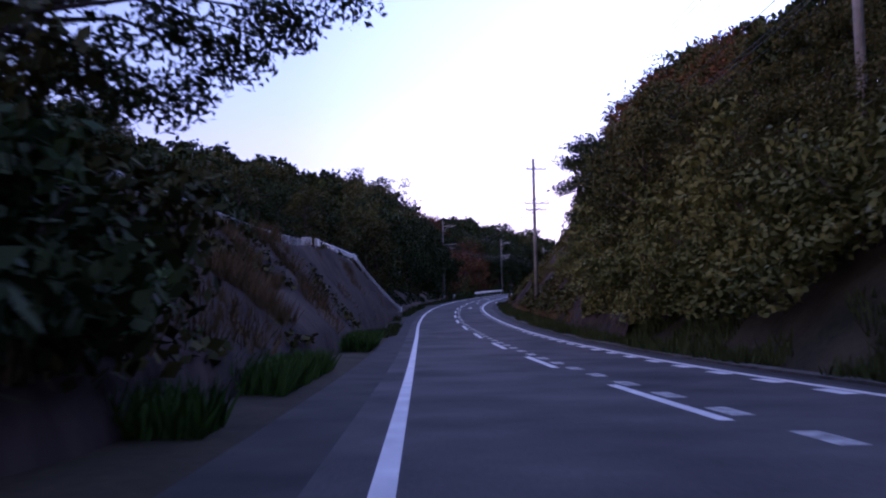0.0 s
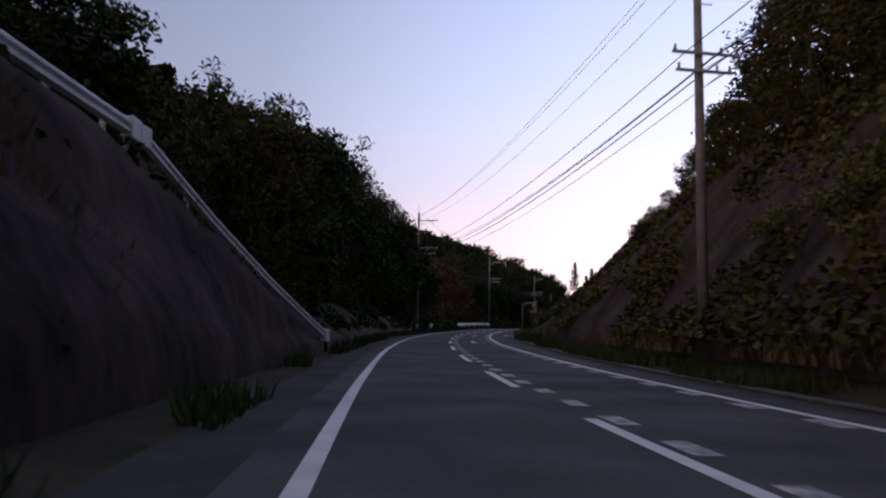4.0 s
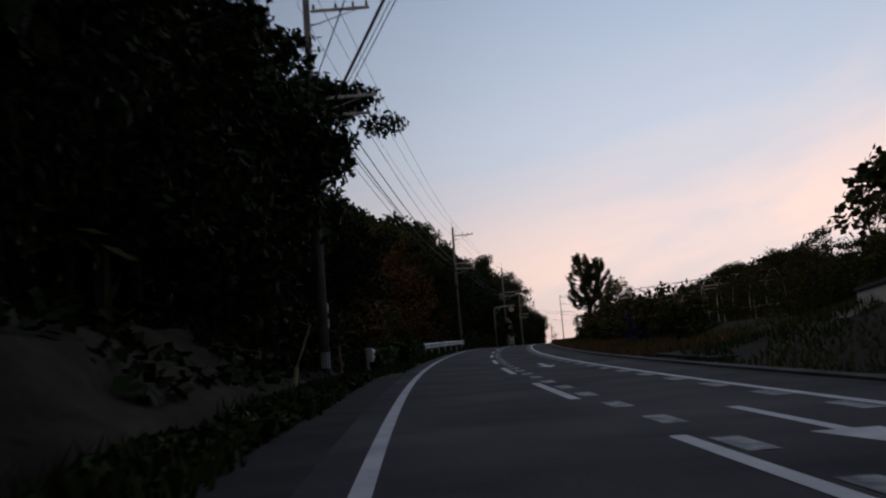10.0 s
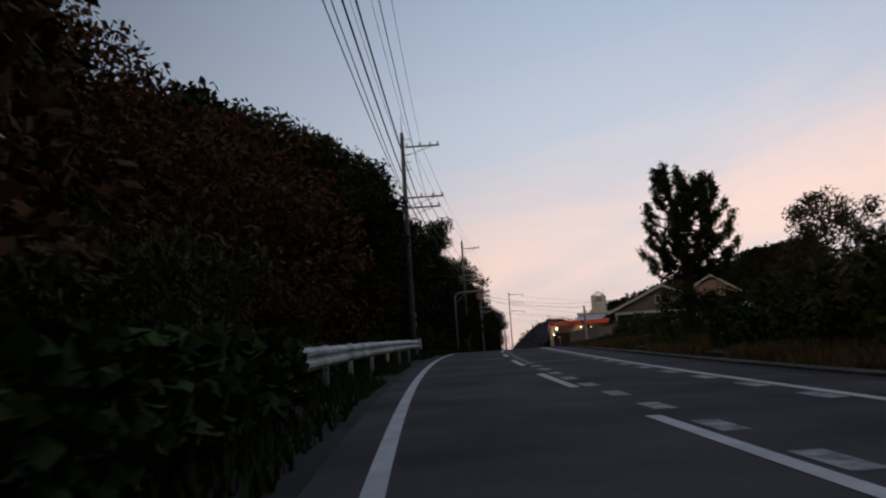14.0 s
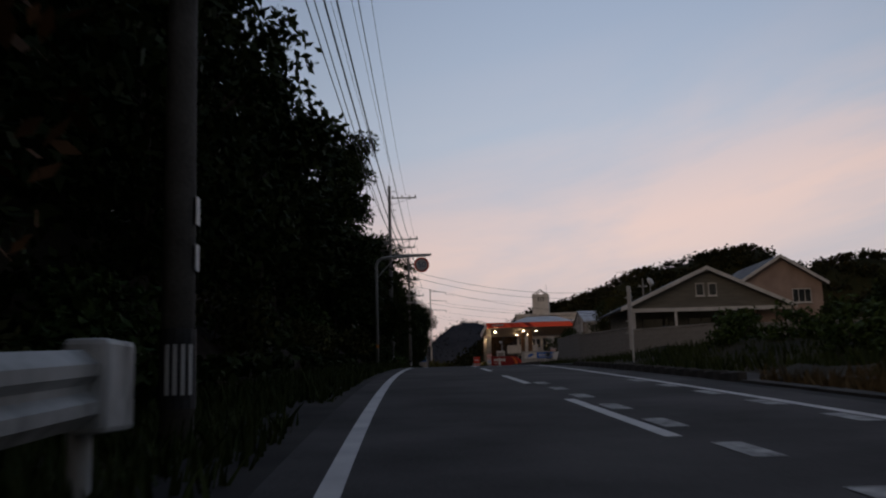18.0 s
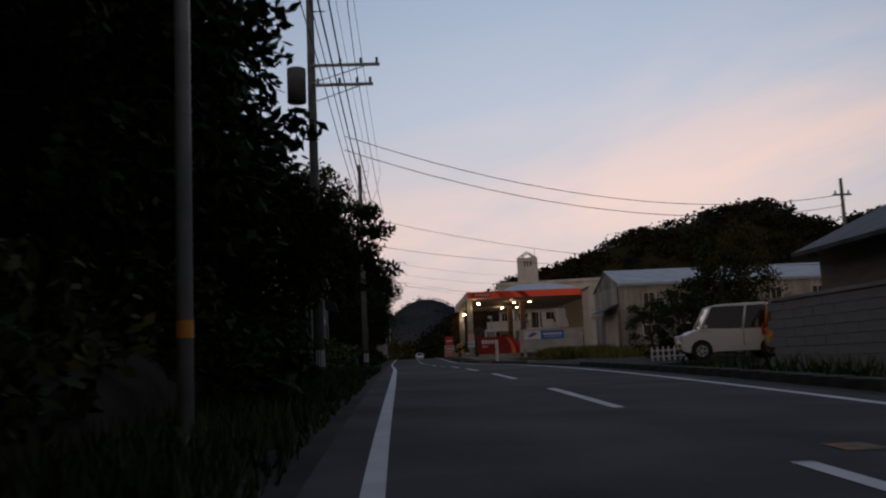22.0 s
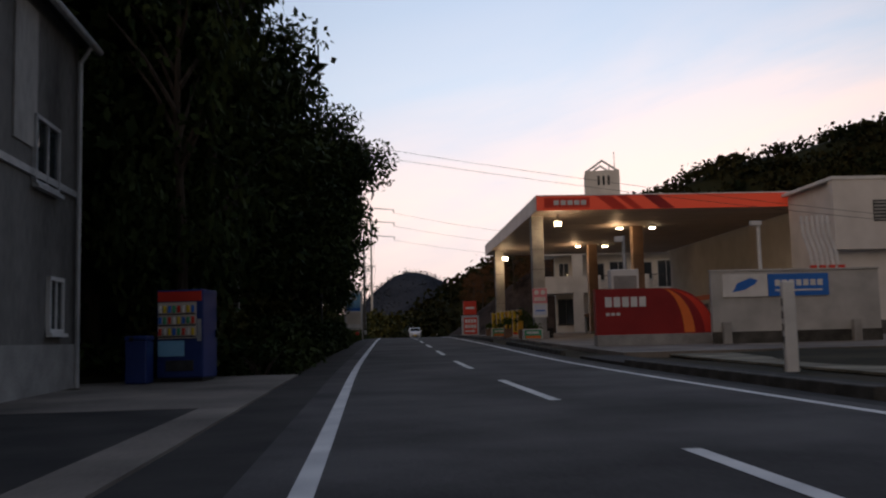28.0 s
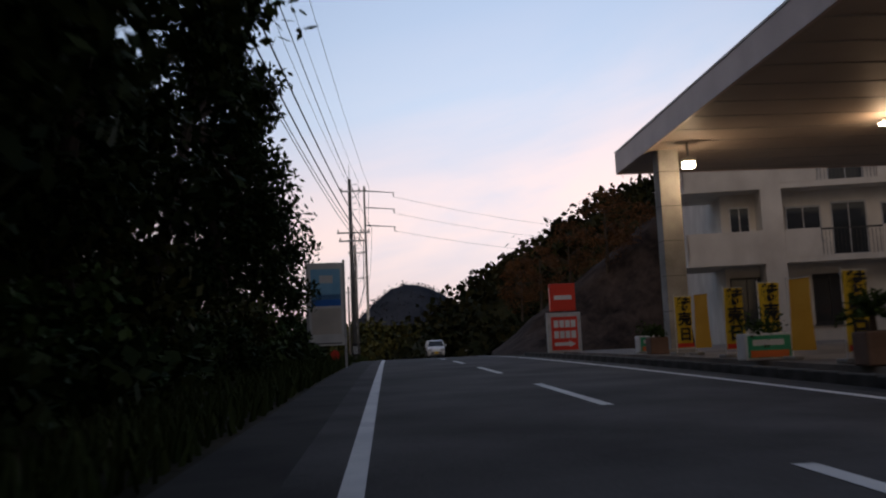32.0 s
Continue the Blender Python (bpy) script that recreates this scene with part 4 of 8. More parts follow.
bough_tree(10.5, -6.4, (11.5, -6.0, 5.0), [(13.5, -5.4, 5.0), (14, -4.6, 4.7), (14, -3.8, 4.5), (14.3, -3.2, 5.2), (14.5, -2.6, 5.6), (14.5, -1.8, 5.9), (12.5, -5.6, 6.2), (13.5, -4.4, 6.4), (12, -6.4, 6.8)],
           LEAF, "dark tree with a long bough hanging over the cut", seed=41, spread=0.6, leaf=0.15, r=0.11, n=200)
bough_tree(129.5, -5.4, (130, -4.4, 7.8), [(131.5, -2.8, 8.6), (132.3, -1.9, 8.3), (132.7, -1.35, 8.0), (131, -3.6, 9.6), (130, -4.6, 10), (132.5, -3.4, 7.2), (129, -5.2, 9.0), (130.5, -3.2, 6.6), (130.5, -2.5, 6.0), (130.5, -3.8, 5.6), (130, -4.6, 6.8), (131, -2.3, 7.0), (130.5, -3.0, 5.0), (130, -4.2, 4.6), (129.6, -5.0, 5.6)],
           LEAF, "dark tree leaning out over the utility pole", seed=42, n=260, spread=0.8, flat=0.5)
bough_tree(138.6, -6.0, (139.3, -4.8, 4.4), [(139, -6.1, 6.1), (139.4, -5, 5.8), (139.6, -4.3, 5.5), (139.9, -3.7, 5.1), (140.2, -3.2, 4.7), (140.5, -2.8, 4.2), (140.7, -2.6, 3.6), (139.5, -5.5, 5.0), (139.8, -4.5, 4.6), (140, -3.8, 4.4), (140.2, -3.5, 3.3), (139.4, -4.9, 3.4), (139.2, -5.9, 3.8)],
           LEAF, "dense dark tree crowding the verge", seed=52, spread=0.75, n=230)
bough_tree(145.6, -6.4, (146, -5.2, 4.6), [(146.2, -4.5, 5.0), (146.4, -4.0, 4.9), (146.6, -3.3, 5.1), (146.7, -2.8, 5.3), (146.4, -4.3, 4.4), (146.6, -3.8, 4.4), (146.4, -4.8, 3.9), (146.0, -4.4, 5.9), (146.6, -3.4, 6.0), (145.6, -5.4, 6.6), (146.2, -4.9, 3.0)],
           LEAF, "dark leafy tree hanging over the guardrail's start", seed=48, spread=0.7, n=240)
bough_tree(184, -6.2, (184.5, -4.6, 6.4), [(185, -2.7, 6.2), (186, -2.5, 7.2), (184, -2.9, 5.0), (187, -2.6, 5.6), (185.4, -2.6, 4.0), (183, -3.2, 6.8), (186.6, -2.9, 8.6), (184, -3.6, 8.2), (183.5, -3.0, 3.6)],
           LEAF, "dark tree crowding the utility pole", seed=49, spread=0.85, n=240)
for s, u, z, k in ((104.5, -5.0, 0.85, 3), (108.5, -5.3, 0.8, 0), (112.5, -5.2, 0.78, 3), (116.5, -5.4, 0.8, 0), (120.5, -5.0, 0.9, 3), (124.5, -5.2, 0.85, 0), (101, -5.4, 0.9, 0), (110.5, -7.6, 1.1, 0), (118.5, -7.6, 1.1, 3), (106, -7.6, 1.05, 0)):
    plant("tree", k, s, u, z)
for s, u, z, k in ((232.5, -5.0, 0.9, 3), (234.6, -5.2, 0.85, 0), (237, -6.0, 0.85, 3), (230, -4.8, 0.95, 0)):
    plant("tree", k, s, u, z)
bough_tree(309.0, -4.8, (310, -3.4, 6.4), [(311.8, -0.2, 7.1), (311.2, -1.0, 6.4), (312.6, -1.4, 8.0), (314, -1.5, 9.3), (315.5, -1.2, 8.4), (308, -2.4, 8.8), (306, -3.0, 9.8), (317, -1.8, 6.6), (318.5, -2.0, 8.0), (313.5, -1.4, 5.4), (316, -1.7, 4.2), (304, -2.4, 5.6), (302, -2.6, 7.4), (312, -1.6, 3.2), (308, -1.9, 4.2), (320, -2.2, 5.0), (303.5, -1.5, 3.0), (304.5, -1.3, 4.6), (303, -1.6, 6.2)],
           LEAF, "dark tree reaching over the road's edge line", seed=43, spread=1.15, n=420)
bough_tree(326, -5.2, (326, -3.6, 6.6), [(324, -1.2, 9.6), (326, -1.6, 8.4), (328, -1.9, 7.4), (322, -1.3, 8.6), (324, -2.0, 6.0), (331, -2.6, 9.0), (321, -1.6, 6.8), (329, -2.6, 5.6), (325, -2.2, 4.2), (333, -3.2, 7.4), (327, -2.4, 10.6)],
           LEAF, "dark tree arching over the verge", seed=47, spread=1.05, n=320)
bough_tree(323.5, -5.2, (322.8, -3.2, 4.4), [(322, -1.4, 3.0), (322, -1.3, 4.0), (322.2, -1.3, 5.0), (322, -1.4, 6.0), (322, -1.6, 7.0), (322, -1.9, 2.3), (322.3, -2.2, 5.6), (322.3, -2.3, 3.6)],
           LEAF, "dark tree leaning towards the road's edge", seed=56, spread=0.5, n=180, leaf=0.18, r=0.1)
bough_tree(340, -6.0, (341, -4.8, 7.0), [(343, -4.2, 8.4), (344.5, -3.9, 7.4), (341, -4.0, 9.4), (346, -4.0, 6.2), (347, -3.7, 5.0), (339, -4.0, 8.0), (337, -4.2, 9.4), (349, -3.6, 4.0), (350.5, -3.5, 3.0), (345, -3.5, 3.4)],
           LEAF, "dark tree beside the road with hanging sprays", seed=44, spread=1.0, n=340)
bough_tree(234, -5.6, (235, -3.6, 3.4), [(236.4, -0.55, 2.6), (236.4, -0.9, 2.75), (236.3, -1.25, 2.75), (236.4, -0.8, 3.2), (236.2, -1.0, 3.45), (236.0, -1.3, 3.6), (236.2, -1.5, 3.2), (236.1, -1.5, 2.5)],
           LEAF, "dark tree with a leafy bough hanging out over the road", seed=45, spread=0.36, n=170, leaf=0.13, r=0.08, flat=0.6)
bough_tree(234.5, -6.0, (235, -4.0, 3.2), [(235.8, -1.8, 3.2), (235.8, -2.1, 2.4), (235.8, -2.1, 4.0), (235.6, -2.6, 3.2), (235.6, -2.6, 4.6), (235.4, -3.2, 2.2), (235.4, -3.3, 5.2), (235.6, -1.9, 2.0), (235.6, -2.3, 1.5), (235.2, -3.2, 3.8), (235, -4.2, 4.6), (235, -4.6, 6.0)],
           LEAF, "dense dark tree filling the roadside bank", seed=55, spread=0.55, n=190, leaf=0.17, r=0.1)
bough_tree(231, -6.4, (231, -4.8, 9.4), [(230.2, -3.1, 12.2), (232, -3.4, 11.0), (229, -3.7, 10.5), (234, -3.6, 12.2), (227, -3.9, 11.6), (236, -3.6, 9.4), (225, -3.9, 10), (235, -4.2, 13)],
           LEAF, "dark tree hanging over the roadside poles", seed=51, spread=0.9, n=260)
bough_tree(57, 12.2, (57.3, 10.6, 9.2), [(58.3, 9.95, 11.3), (57.6, 10.85, 11.5), (58.0, 9.55, 10.0), (57.2, 10.45, 10.3), (56.4, 11.45, 10.6), (57.6, 9.25, 8.4), (56.6, 10.15, 8.7), (55.8, 11.15, 9.0), (57.2, 9.85, 6.9), (56.2, 10.75, 7.1), (58.3, 10.45, 5.6), (57.2, 11.15, 5.6)],
           NEEDLE, "dark layered tree standing out from the wooded bank", seed=46, spread=0.95, n=230, leaf=0.2, flat=0.42)
for s, u, z, k in ((-2, -4.0, 1.5, 1), (1.5, -4.2, 1.5, 0), (3.5, -3.7, 1.1, 1), (5.6, -3.9, 1.2, 1), (7.5, -4.2, 1.15, 0), (9.2, -4.5, 1.0, 1), (2.5, -5.2, 2.1, 1), (6.5, -5.6, 2.1, 1), (4.6, -3.6, 1.5, 1), (7.0, -3.7, 1.4, 1), (8.6, -3.8, 1.1, 0), (10.5, -5.8, 1.4, 2), (12.5, -3.6, 0.5, 0)):
    plant("shrub", k, s, u, z, "bushes crowding the verge")
for s, u, z, k in ((3.5, -6.6, 0.75, 0), (7.2, -6.8, 0.7, 3)):
    plant("tree", k, s, u, z)
for s, u, z, k in ((126.5, -4.6, 1.2, 1), (128.5, -4.4, 1.4, 1), (130, -5.0, 1.8, 1), (132.2, -4.4, 1.4, 1), (134, -4.2, 1.3, 1), (135.8, -4.0, 1.5, 1), (137.5, -4.0, 1.4, 1), (139, -4.0, 1.2, 1), (133, -5.6, 2.2, 1), (136, -5.4, 2.2, 1), (130.5, -3.6, 0.7, 1), (133.2, -3.4, 0.6, 1), (135.2, -3.5, 0.5, 1), (232, -3.0, 1.3, 1), (234.2, -3.1, 1.4, 1), (235.6, -3.2, 1.3, 1), (249.0, -4.6, 1.2, 1), (247, -4.2, 1.1, 1)):
    plant("shrub", k, s, u, z, "bushes crowding the verge")
for s, u, z in ((178.5, -5.4, 0.85), (182, -5.2, 0.95), (185.5, -5.4, 1.0), (180, -7.4, 1.0), (184, -7.6, 1.0)):
    plant("tree", 4, s, u, z)
for s, u, z, k in ((302, -9.8, 2.15, 0), (300.8, -7.2, 1.6, 3), (300.2, -4.2, 0.95, 3), (303, -13.6, 2.0, 0)):
    plant("tree", k, s, u, z, up=float(ground_v(s, u)))
for s in np.arange(13, 52, 2.0):
    plant("shrub", 1, s, -8.0 + rng.normal() * 0.25, rng.uniform(1.15, 1.55) if s < 38 else 1.1, "bushes behind the fence")
# shrubs at the foot of the banks
for s in np.arange(-4, 260, 2.4):
    if 110 < s < 138 or 70 < s < 74:
        continue
    if 12 < s < 60:
        continue
    u = -4.6 if s > 136 or s < 72 else -4.9
    plant("shrub", int(rng.integers(0, 3)), s + rng.uniform(-1, 1), u + rng.normal() * 0.5 - (1.8 if 14 < s < 72 else 0), rng.uniform(0.6, 1.15), "shrubs on the bank")
for s in np.arange(298.1, 365, 2.6):
    plant("shrub", int(rng.integers(0, 3)), s, -4.2 + rng.normal() * 0.3, rng.uniform(0.7, 1.2), "shrubs on the bank")
for s in np.arange(141.5, 171, 1.5):
    plant("shrub", int(rng.integers(1, 3)), s, (9.7 if s < 150.5 else 9.2) + rng.normal() * 0.25, rng.uniform(0.85, 1.15), "bushes beside the field")
for s in np.arange(298.5, 322, 1.7):
    plant("shrub", 1, s, -2.7 + rng.normal() * 0.2, rng.uniform(0.8, 1.2), "shrubs on the bank")
for s in np.arange(247, 265, 1.5):
    plant("shrub", 0, s, -3.1 + rng.normal() * 0.25, rng.uniform(0.65, 0.95), "vine-covered hedge by the road")
for s in np.arange(8.62, 44.2, 2.4):
    plant("shrub", 3, s, 9.6 + rng.normal() * 0.5, rng.uniform(0.9, 1.9), "bushes under the bank")
for s, u, z in ((52, 9.4, 0.8), (54.5, 9.9, 1.0), (58, 9.8, 0.9), (61, 9.9, 1.0), (56, 11.0, 1.1), (63, 10.6, 1.0), (60, 11.4, 1.2), (66, 10.2, 0.8), (58.5, 12.4, 1.2)):
    plant("shrub", 3, s, u, z, "bushes under the bank")
for s in np.arange(27, 44, 2.0):
    plant("shrub", 3, s, 8.4 + rng.normal() * 0.3 + (1.6 if s > 38 else 0), rng.uniform(1.2, 1.7), "bushes under the bank")
    plant("shrub", 3, s + 1, 10.6 + rng.normal() * 0.4, rng.uniform(1.5, 2.1), "bushes under the bank")
for s in np.arange(196.8, 216.4, 2.2):
    plant("shrub", 0, s, 11.8 + rng.normal() * 0.8, rng.uniform(0.6, 1.0), "bushes below the house")


# the twin-topped pine
def make_pine(place, label, seed=5):
    r = np.random.default_rng(seed)
    root = thing("pine_tree", place, label, "tree")
    bm = bmesh.new()
    tube([(0, 0, -0.5), (0.1, 0, 2.5), (-0.2, 0, 5), (-0.35, 0, 7.0)], [0.2, 0.17, 0.12, 0.03], 8, bm)
    tube([(0.1, 0, 2.5), (0.75, 0, 4.5), (0.95, 0, 6.5)], [0.14, 0.1, 0.03], 7, bm)
    pos = []
    for x0, x1, top in ((-0.1, -0.35, 7.1), (0.5, 0.95, 6.6)):
        for k in range(50):
            f = (k + r.random()) / 50
            z = 2.5 + (top - 2.7) * f
            x = x0 + (x1 - x0) * f
            a = k * 2.4 + r.normal() * 0.3
            reach = (0.25 + 1.75 * (1 - f) ** 0.8 * min(1.0, 0.55 + 2.2 * f)) * r.uniform(0.72, 1.05)
            c, d = math.cos(a) * reach, math.sin(a) * reach
            line = [np.array((x, 0, z - 0.25)), np.array((x + c * 0.55, d * 0.55, z - 0.05)), np.array((x + c * 0.9, d * 0.9, z + 0.2)), np.array((x + c, d, z + 0.62))]
            tube([tuple(q) for q in line], [0.045, 0.03, 0.02, 0.01], 4, bm)
            for p0, p1, n in ((line[1], line[2], 72), (line[2], line[3], 120)):
                g = r.random((n, 1))
                pos.append(p0 * (1 - g) + p1 * g + r.normal(size=(n, 3)) * np.array([0.075, 0.075, 0.06]))
        g = r.random((130, 1))
        pos.append(np.array([x1, 0, top - 1.3]) * (1 - g) + np.array([x1, 0, top + 0.1]) * g + r.normal(size=(130, 3)) * np.array([0.09, 0.09, 0.05]))
    part("trunk", bm, BARK, root)
    pos = np.concatenate(pos)
    share("crown", leaf_mesh("crown", pos, r.uniform(0.14, 0.3, len(pos)), NEEDLE, r, narrow=0.2, lift=0.0), root)


make_pine(stand(179.5, 9.35, 0.25) @ Matrix.Diagonal((1.05, 1.05, 0.9, 1)), "tall dark twin-topped pine beside the field")


for s, u, z in ((178.6, 8.9, 0.3), (180.4, 9.9, 0.34), (178.2, 10.3, 0.3)):
    plant("tree", 2, s, u, z, "bushes under the pine", up=0.1)


# ---- grass and vines: stuff ----
def stuff(name, s0, s1, u0, u1, n, size, material, label, high=0.3, narrow=0.18, upright=True, cluster=0.0, seed=1, lift=0.0):
    r = np.random.default_rng(seed)
    s, u = r.uniform(s0, s1, n), r.uniform(u0, u1, n)
    if cluster:
        k = np.array([noise.noise(Vector((a * 0.22, b * 0.45, seed))) for a, b in zip(s, u)])
        keep = k > cluster - 0.35
        s, u = s[keep], u[keep]
    h = r.uniform(0.3, 1.0, len(s)) * high
    pos = P(s, u, ground_v(s, u) + lift + h * (0.5 if upright else 1.0) - 0.04)
    if upright:
        m = len(s)
        a = r.uniform(0, 6.2832, m)
        w = r.uniform(0.6, 1.3, m) * size
        base = P(s, u, ground_v(s, u) + lift - 0.06)
        dx = np.stack([np.cos(a) * w * narrow, np.sin(a) * w * narrow, np.zeros(m)], 1)
        tip = base + np.stack([r.normal(size=m) * h * 0.35, r.normal(size=m) * h * 0.35, h * 1.0 + 0.06], 1)
        v = np.stack([base - dx, base + dx, tip], 1).reshape(-1, 3)
        me = bpy.data.meshes.new(name)
        me.vertices.add(3 * m)
        me.vertices.foreach_set("co", v.astype(np.float32).ravel())
        me.loops.add(3 * m)
        me.loops.foreach_set("vertex_index", np.arange(3 * m, dtype=np.int32))
        me.polygons.add(m)
        me.polygons.foreach_set("loop_start", np.arange(0, 3 * m, 3, dtype=np.int32))
        me.update(calc_edges=True)
        me.materials.append(material)
    else:
        me = leaf_mesh(name, pos, r.uniform(0.6, 1.4, len(pos)) * size, material, r, lift=0.6, narrow=0.75)
    return tagged(new(name, me), label, "plants", kind="stuff")


stuff("verge_grass", 36.5, 73.2, -2.68, -1.26, 7000, 0.16, GRASS, "green grass tufts on the verge", 0.36, cluster=0.5, seed=2)
stuff("verge_grass", 73.2, 261, -3.04, -1.4, 22000, 0.16, GRASS, "green grass tufts on the verge", 0.4, cluster=0.33, seed=3)
stuff("verge_grass", 298.4, 399, -4.2, -1.7, 16000, 0.16, GRASS, "long green grass on the verge", 0.5, cluster=0.15, seed=4)
stuff("verge_grass", 3.59, 104, 6.1, 8.2, 30000, 0.16, GRASS, "rough grass and weeds on the verge", 0.4, cluster=0.2, seed=5)
stuff("verge_grass", 136, 262, -3.6, -0.95, 26000, 0.16, GRASS, "dark low grass along the road edge", 0.3, cluster=0.12, seed=21)
stuff("verge_leaves", 112, 137, -3.3, -1.5, 9000, 0.16, LEAF, "low dark weeds and fallen leaves on the verge", 0.22, upright=False, cluster=0.15, seed=33)
stuff("dry_verge_grass", 132, 196.8, 6.3, 9.0, 26000, 0.16, STRAW, "dry yellowed grass beside the field", 0.35, cluster=0.25, seed=6)
stuff("field_grass", 95, 132, 6.8, 15, 16000, 0.16, GRASS, "short green grass on the garden bank", 0.16, cluster=0.1, seed=37)
stuff("field_grass", 133, 242, 7.2, 17.88, 30000, 0.2, GRASS, "green field grass", 0.4, cluster=0.2, seed=7)
stuff("lot_grass", 267, 290, 9.5, 19.69, 7000, 0.2, LOTG, "yellow-green grass on the vacant lot", 0.4, cluster=0.6, seed=8)
stuff("lot_grass_clump", 277, 287, 10.5, 14.5, 9000, 0.2, LOTG, "tall yellow-green grass clump on the vacant lot", 0.95, cluster=0.1, seed=28)
stuff("lot_grass_clump", 268, 276, 12.5, 19, 8000, 0.2, LOTG, "tall yellow-green grass clump on the vacant lot", 0.75, cluster=0.2, seed=29)
stuff("slope_vines", -4.38, 67.5, -7.07, -2.68, 9000, 0.22, LEAF2, "creeping vines on the mortar slope", 0.35, upright=False, cluster=0.42, seed=9, lift=0.42)
stuff("slope_vines", 32.3, 103, 7.3, 15.82, 44000, 0.22, LEAF2, "creeping vines hanging over the cut slope", 0.6, upright=False, cluster=0.3, seed=10, lift=0.5)
stuff("bank_leaves", 73.2, 261, -6.41, -2.88, 42000, 0.24, LEAF, "dark undergrowth on the bank", 0.6, upright=False, cluster=0.2, seed=12, lift=0.1)
stuff("rail_creepers", 136.9, 184, -4.0, -2.25, 15000, 0.24, VINE, "creepers growing over the guardrail", 0.9, upright=False, cluster=0.25, seed=13)
stuff("rail_creepers", 137.2, 145.5, -2.6, -1.78, 3600, 0.18, VINE, "creepers hanging over the guardrail", 0.85, upright=False, cluster=0.3, seed=36)
stuff("rail_creepers", 145.5, 154, -3.2, -1.66, 4500, 0.22, VINE, "creepers smothering the guardrail", 1.0, upright=False, cluster=0.0, seed=19)
stuff("rail_creepers", 145.5, 155.5, -2.6, -1.4, 10000, 0.22, VINE, "thick creepers burying the guardrail", 1.05, upright=False, cluster=-0.2, seed=22)
stuff("bank_leaves", 296.2, 359, -6, -2.7, 16000, 0.24, LEAF, "dark undergrowth under the trees", 0.9, upright=False, cluster=0.25, seed=14)


stuff("dry_slope_grass", 4, 66, -6.2, -2.9, 16000, 0.16, STRAW, "tufts of dry grass on the mortar slope", 0.5, cluster=0.5, seed=15, lift=0.42)
stuff("dry_slope_grass", 34, 96, 7.2, 13.5, 16000, 0.16, STRAW, "tufts of dry grass on the cut slope", 0.55, cluster=0.4, seed=16, lift=0.45)
stuff("hanging_kudzu", 6, 42, 7.2, 11.6, 52000, 0.17, KUDZU, "broad-leaved climbers hanging over the bank", 1.6, upright=False, cluster=0.2, seed=17, lift=0.2)


for k_, (s0_, s1_, u0_, u1_, n_) in enumerate(((32.6, 34.6, -6.3, -3.5, 2600), (36.2, 38.2, -6.6, -5.6, 1000), (20.0, 22.6, -4.7, -3.2, 3400), (25.6, 28.0, -6.0, -4.9, 900), (26.2, 27.6, -4.4, -3.8, 600), (44.6, 46.8, -5.6, -5.0, 700), (31.2, 32.8, -4.3, -3.3, 1200), (53.2, 54.8, -4.6, -4.2, 300), (6.5, 12.0, -4.4, -3.0, 3000))):
    stuff("dry_grass_clump", s0_, s1_, u0_, u1_, n_, 0.14, STRAW, "dry tan grass clump rooted in the mortar slope", 0.75, cluster=0.25, seed=70 + k_, lift=0.36)
stuff("foot_weeds", 29.3, 36.5, -2.6, -1.75, 6500, 0.2, WEED, "fresh green weeds at the foot of the slope", 0.55, cluster=0.1, seed=81)
stuff("foot_weeds", 8, 20, -3.4, -2.0, 7000, 0.2, WEED, "fresh green weeds at the foot of the slope", 0.5, cluster=0.3, seed=82)


# wooded hills further off
def hill(name, s, u, rx, ry, h, label, material=WOODS, n=9000, size=2.2, seed=3, turn=0.0, base=-2.0, place=None, power=0.8):
    r = np.random.default_rng(seed)
    root = thing(name, place or stand(s, u, base, turn), label, "hill")
    q = 28
    verts, faces = [], []
    for i in range(q + 1):
        for j in range(q + 1):
            x, y = 2 * i / q - 1, 2 * j / q - 1
            verts.append((x * rx, y * ry, h * max(0.0, 1 - (x * x + y * y)) ** power * (1 + 0.12 * noise.noise(Vector((x * 3, y * 3, seed)))) - 1))
    faces = [(a * (q + 1) + b, (a + 1) * (q + 1) + b, (a + 1) * (q + 1) + b + 1, a * (q + 1) + b + 1) for a in range(q) for b in range(q)]
    share("hillside", raw("hillside", verts, faces, SOIL if material is WOODS else material, True), root)
    a, f = r.uniform(0, 6.2832, n), np.sqrt(r.random(n))
    x, y = np.cos(a) * f, np.sin(a) * f
    z = h * np.maximum(0, 1 - f * f) ** power
    k = r.integers(0, n // 24 + 1, n)
    pos = np.stack([x * rx, y * ry, z + np.abs(r.normal(size=n)) * size * 0.9], 1)
    cl = pos[k % n] + r.normal(size=(n, 3)) * np.array([size, size, size * 0.7])
    half = n // 2
    pos[:half] = cl[:half]
    share("woods", leaf_mesh("woods", pos, r.uniform(0.5, 1.2, n) * size, material, r, narrow=0.8), root)
    return root


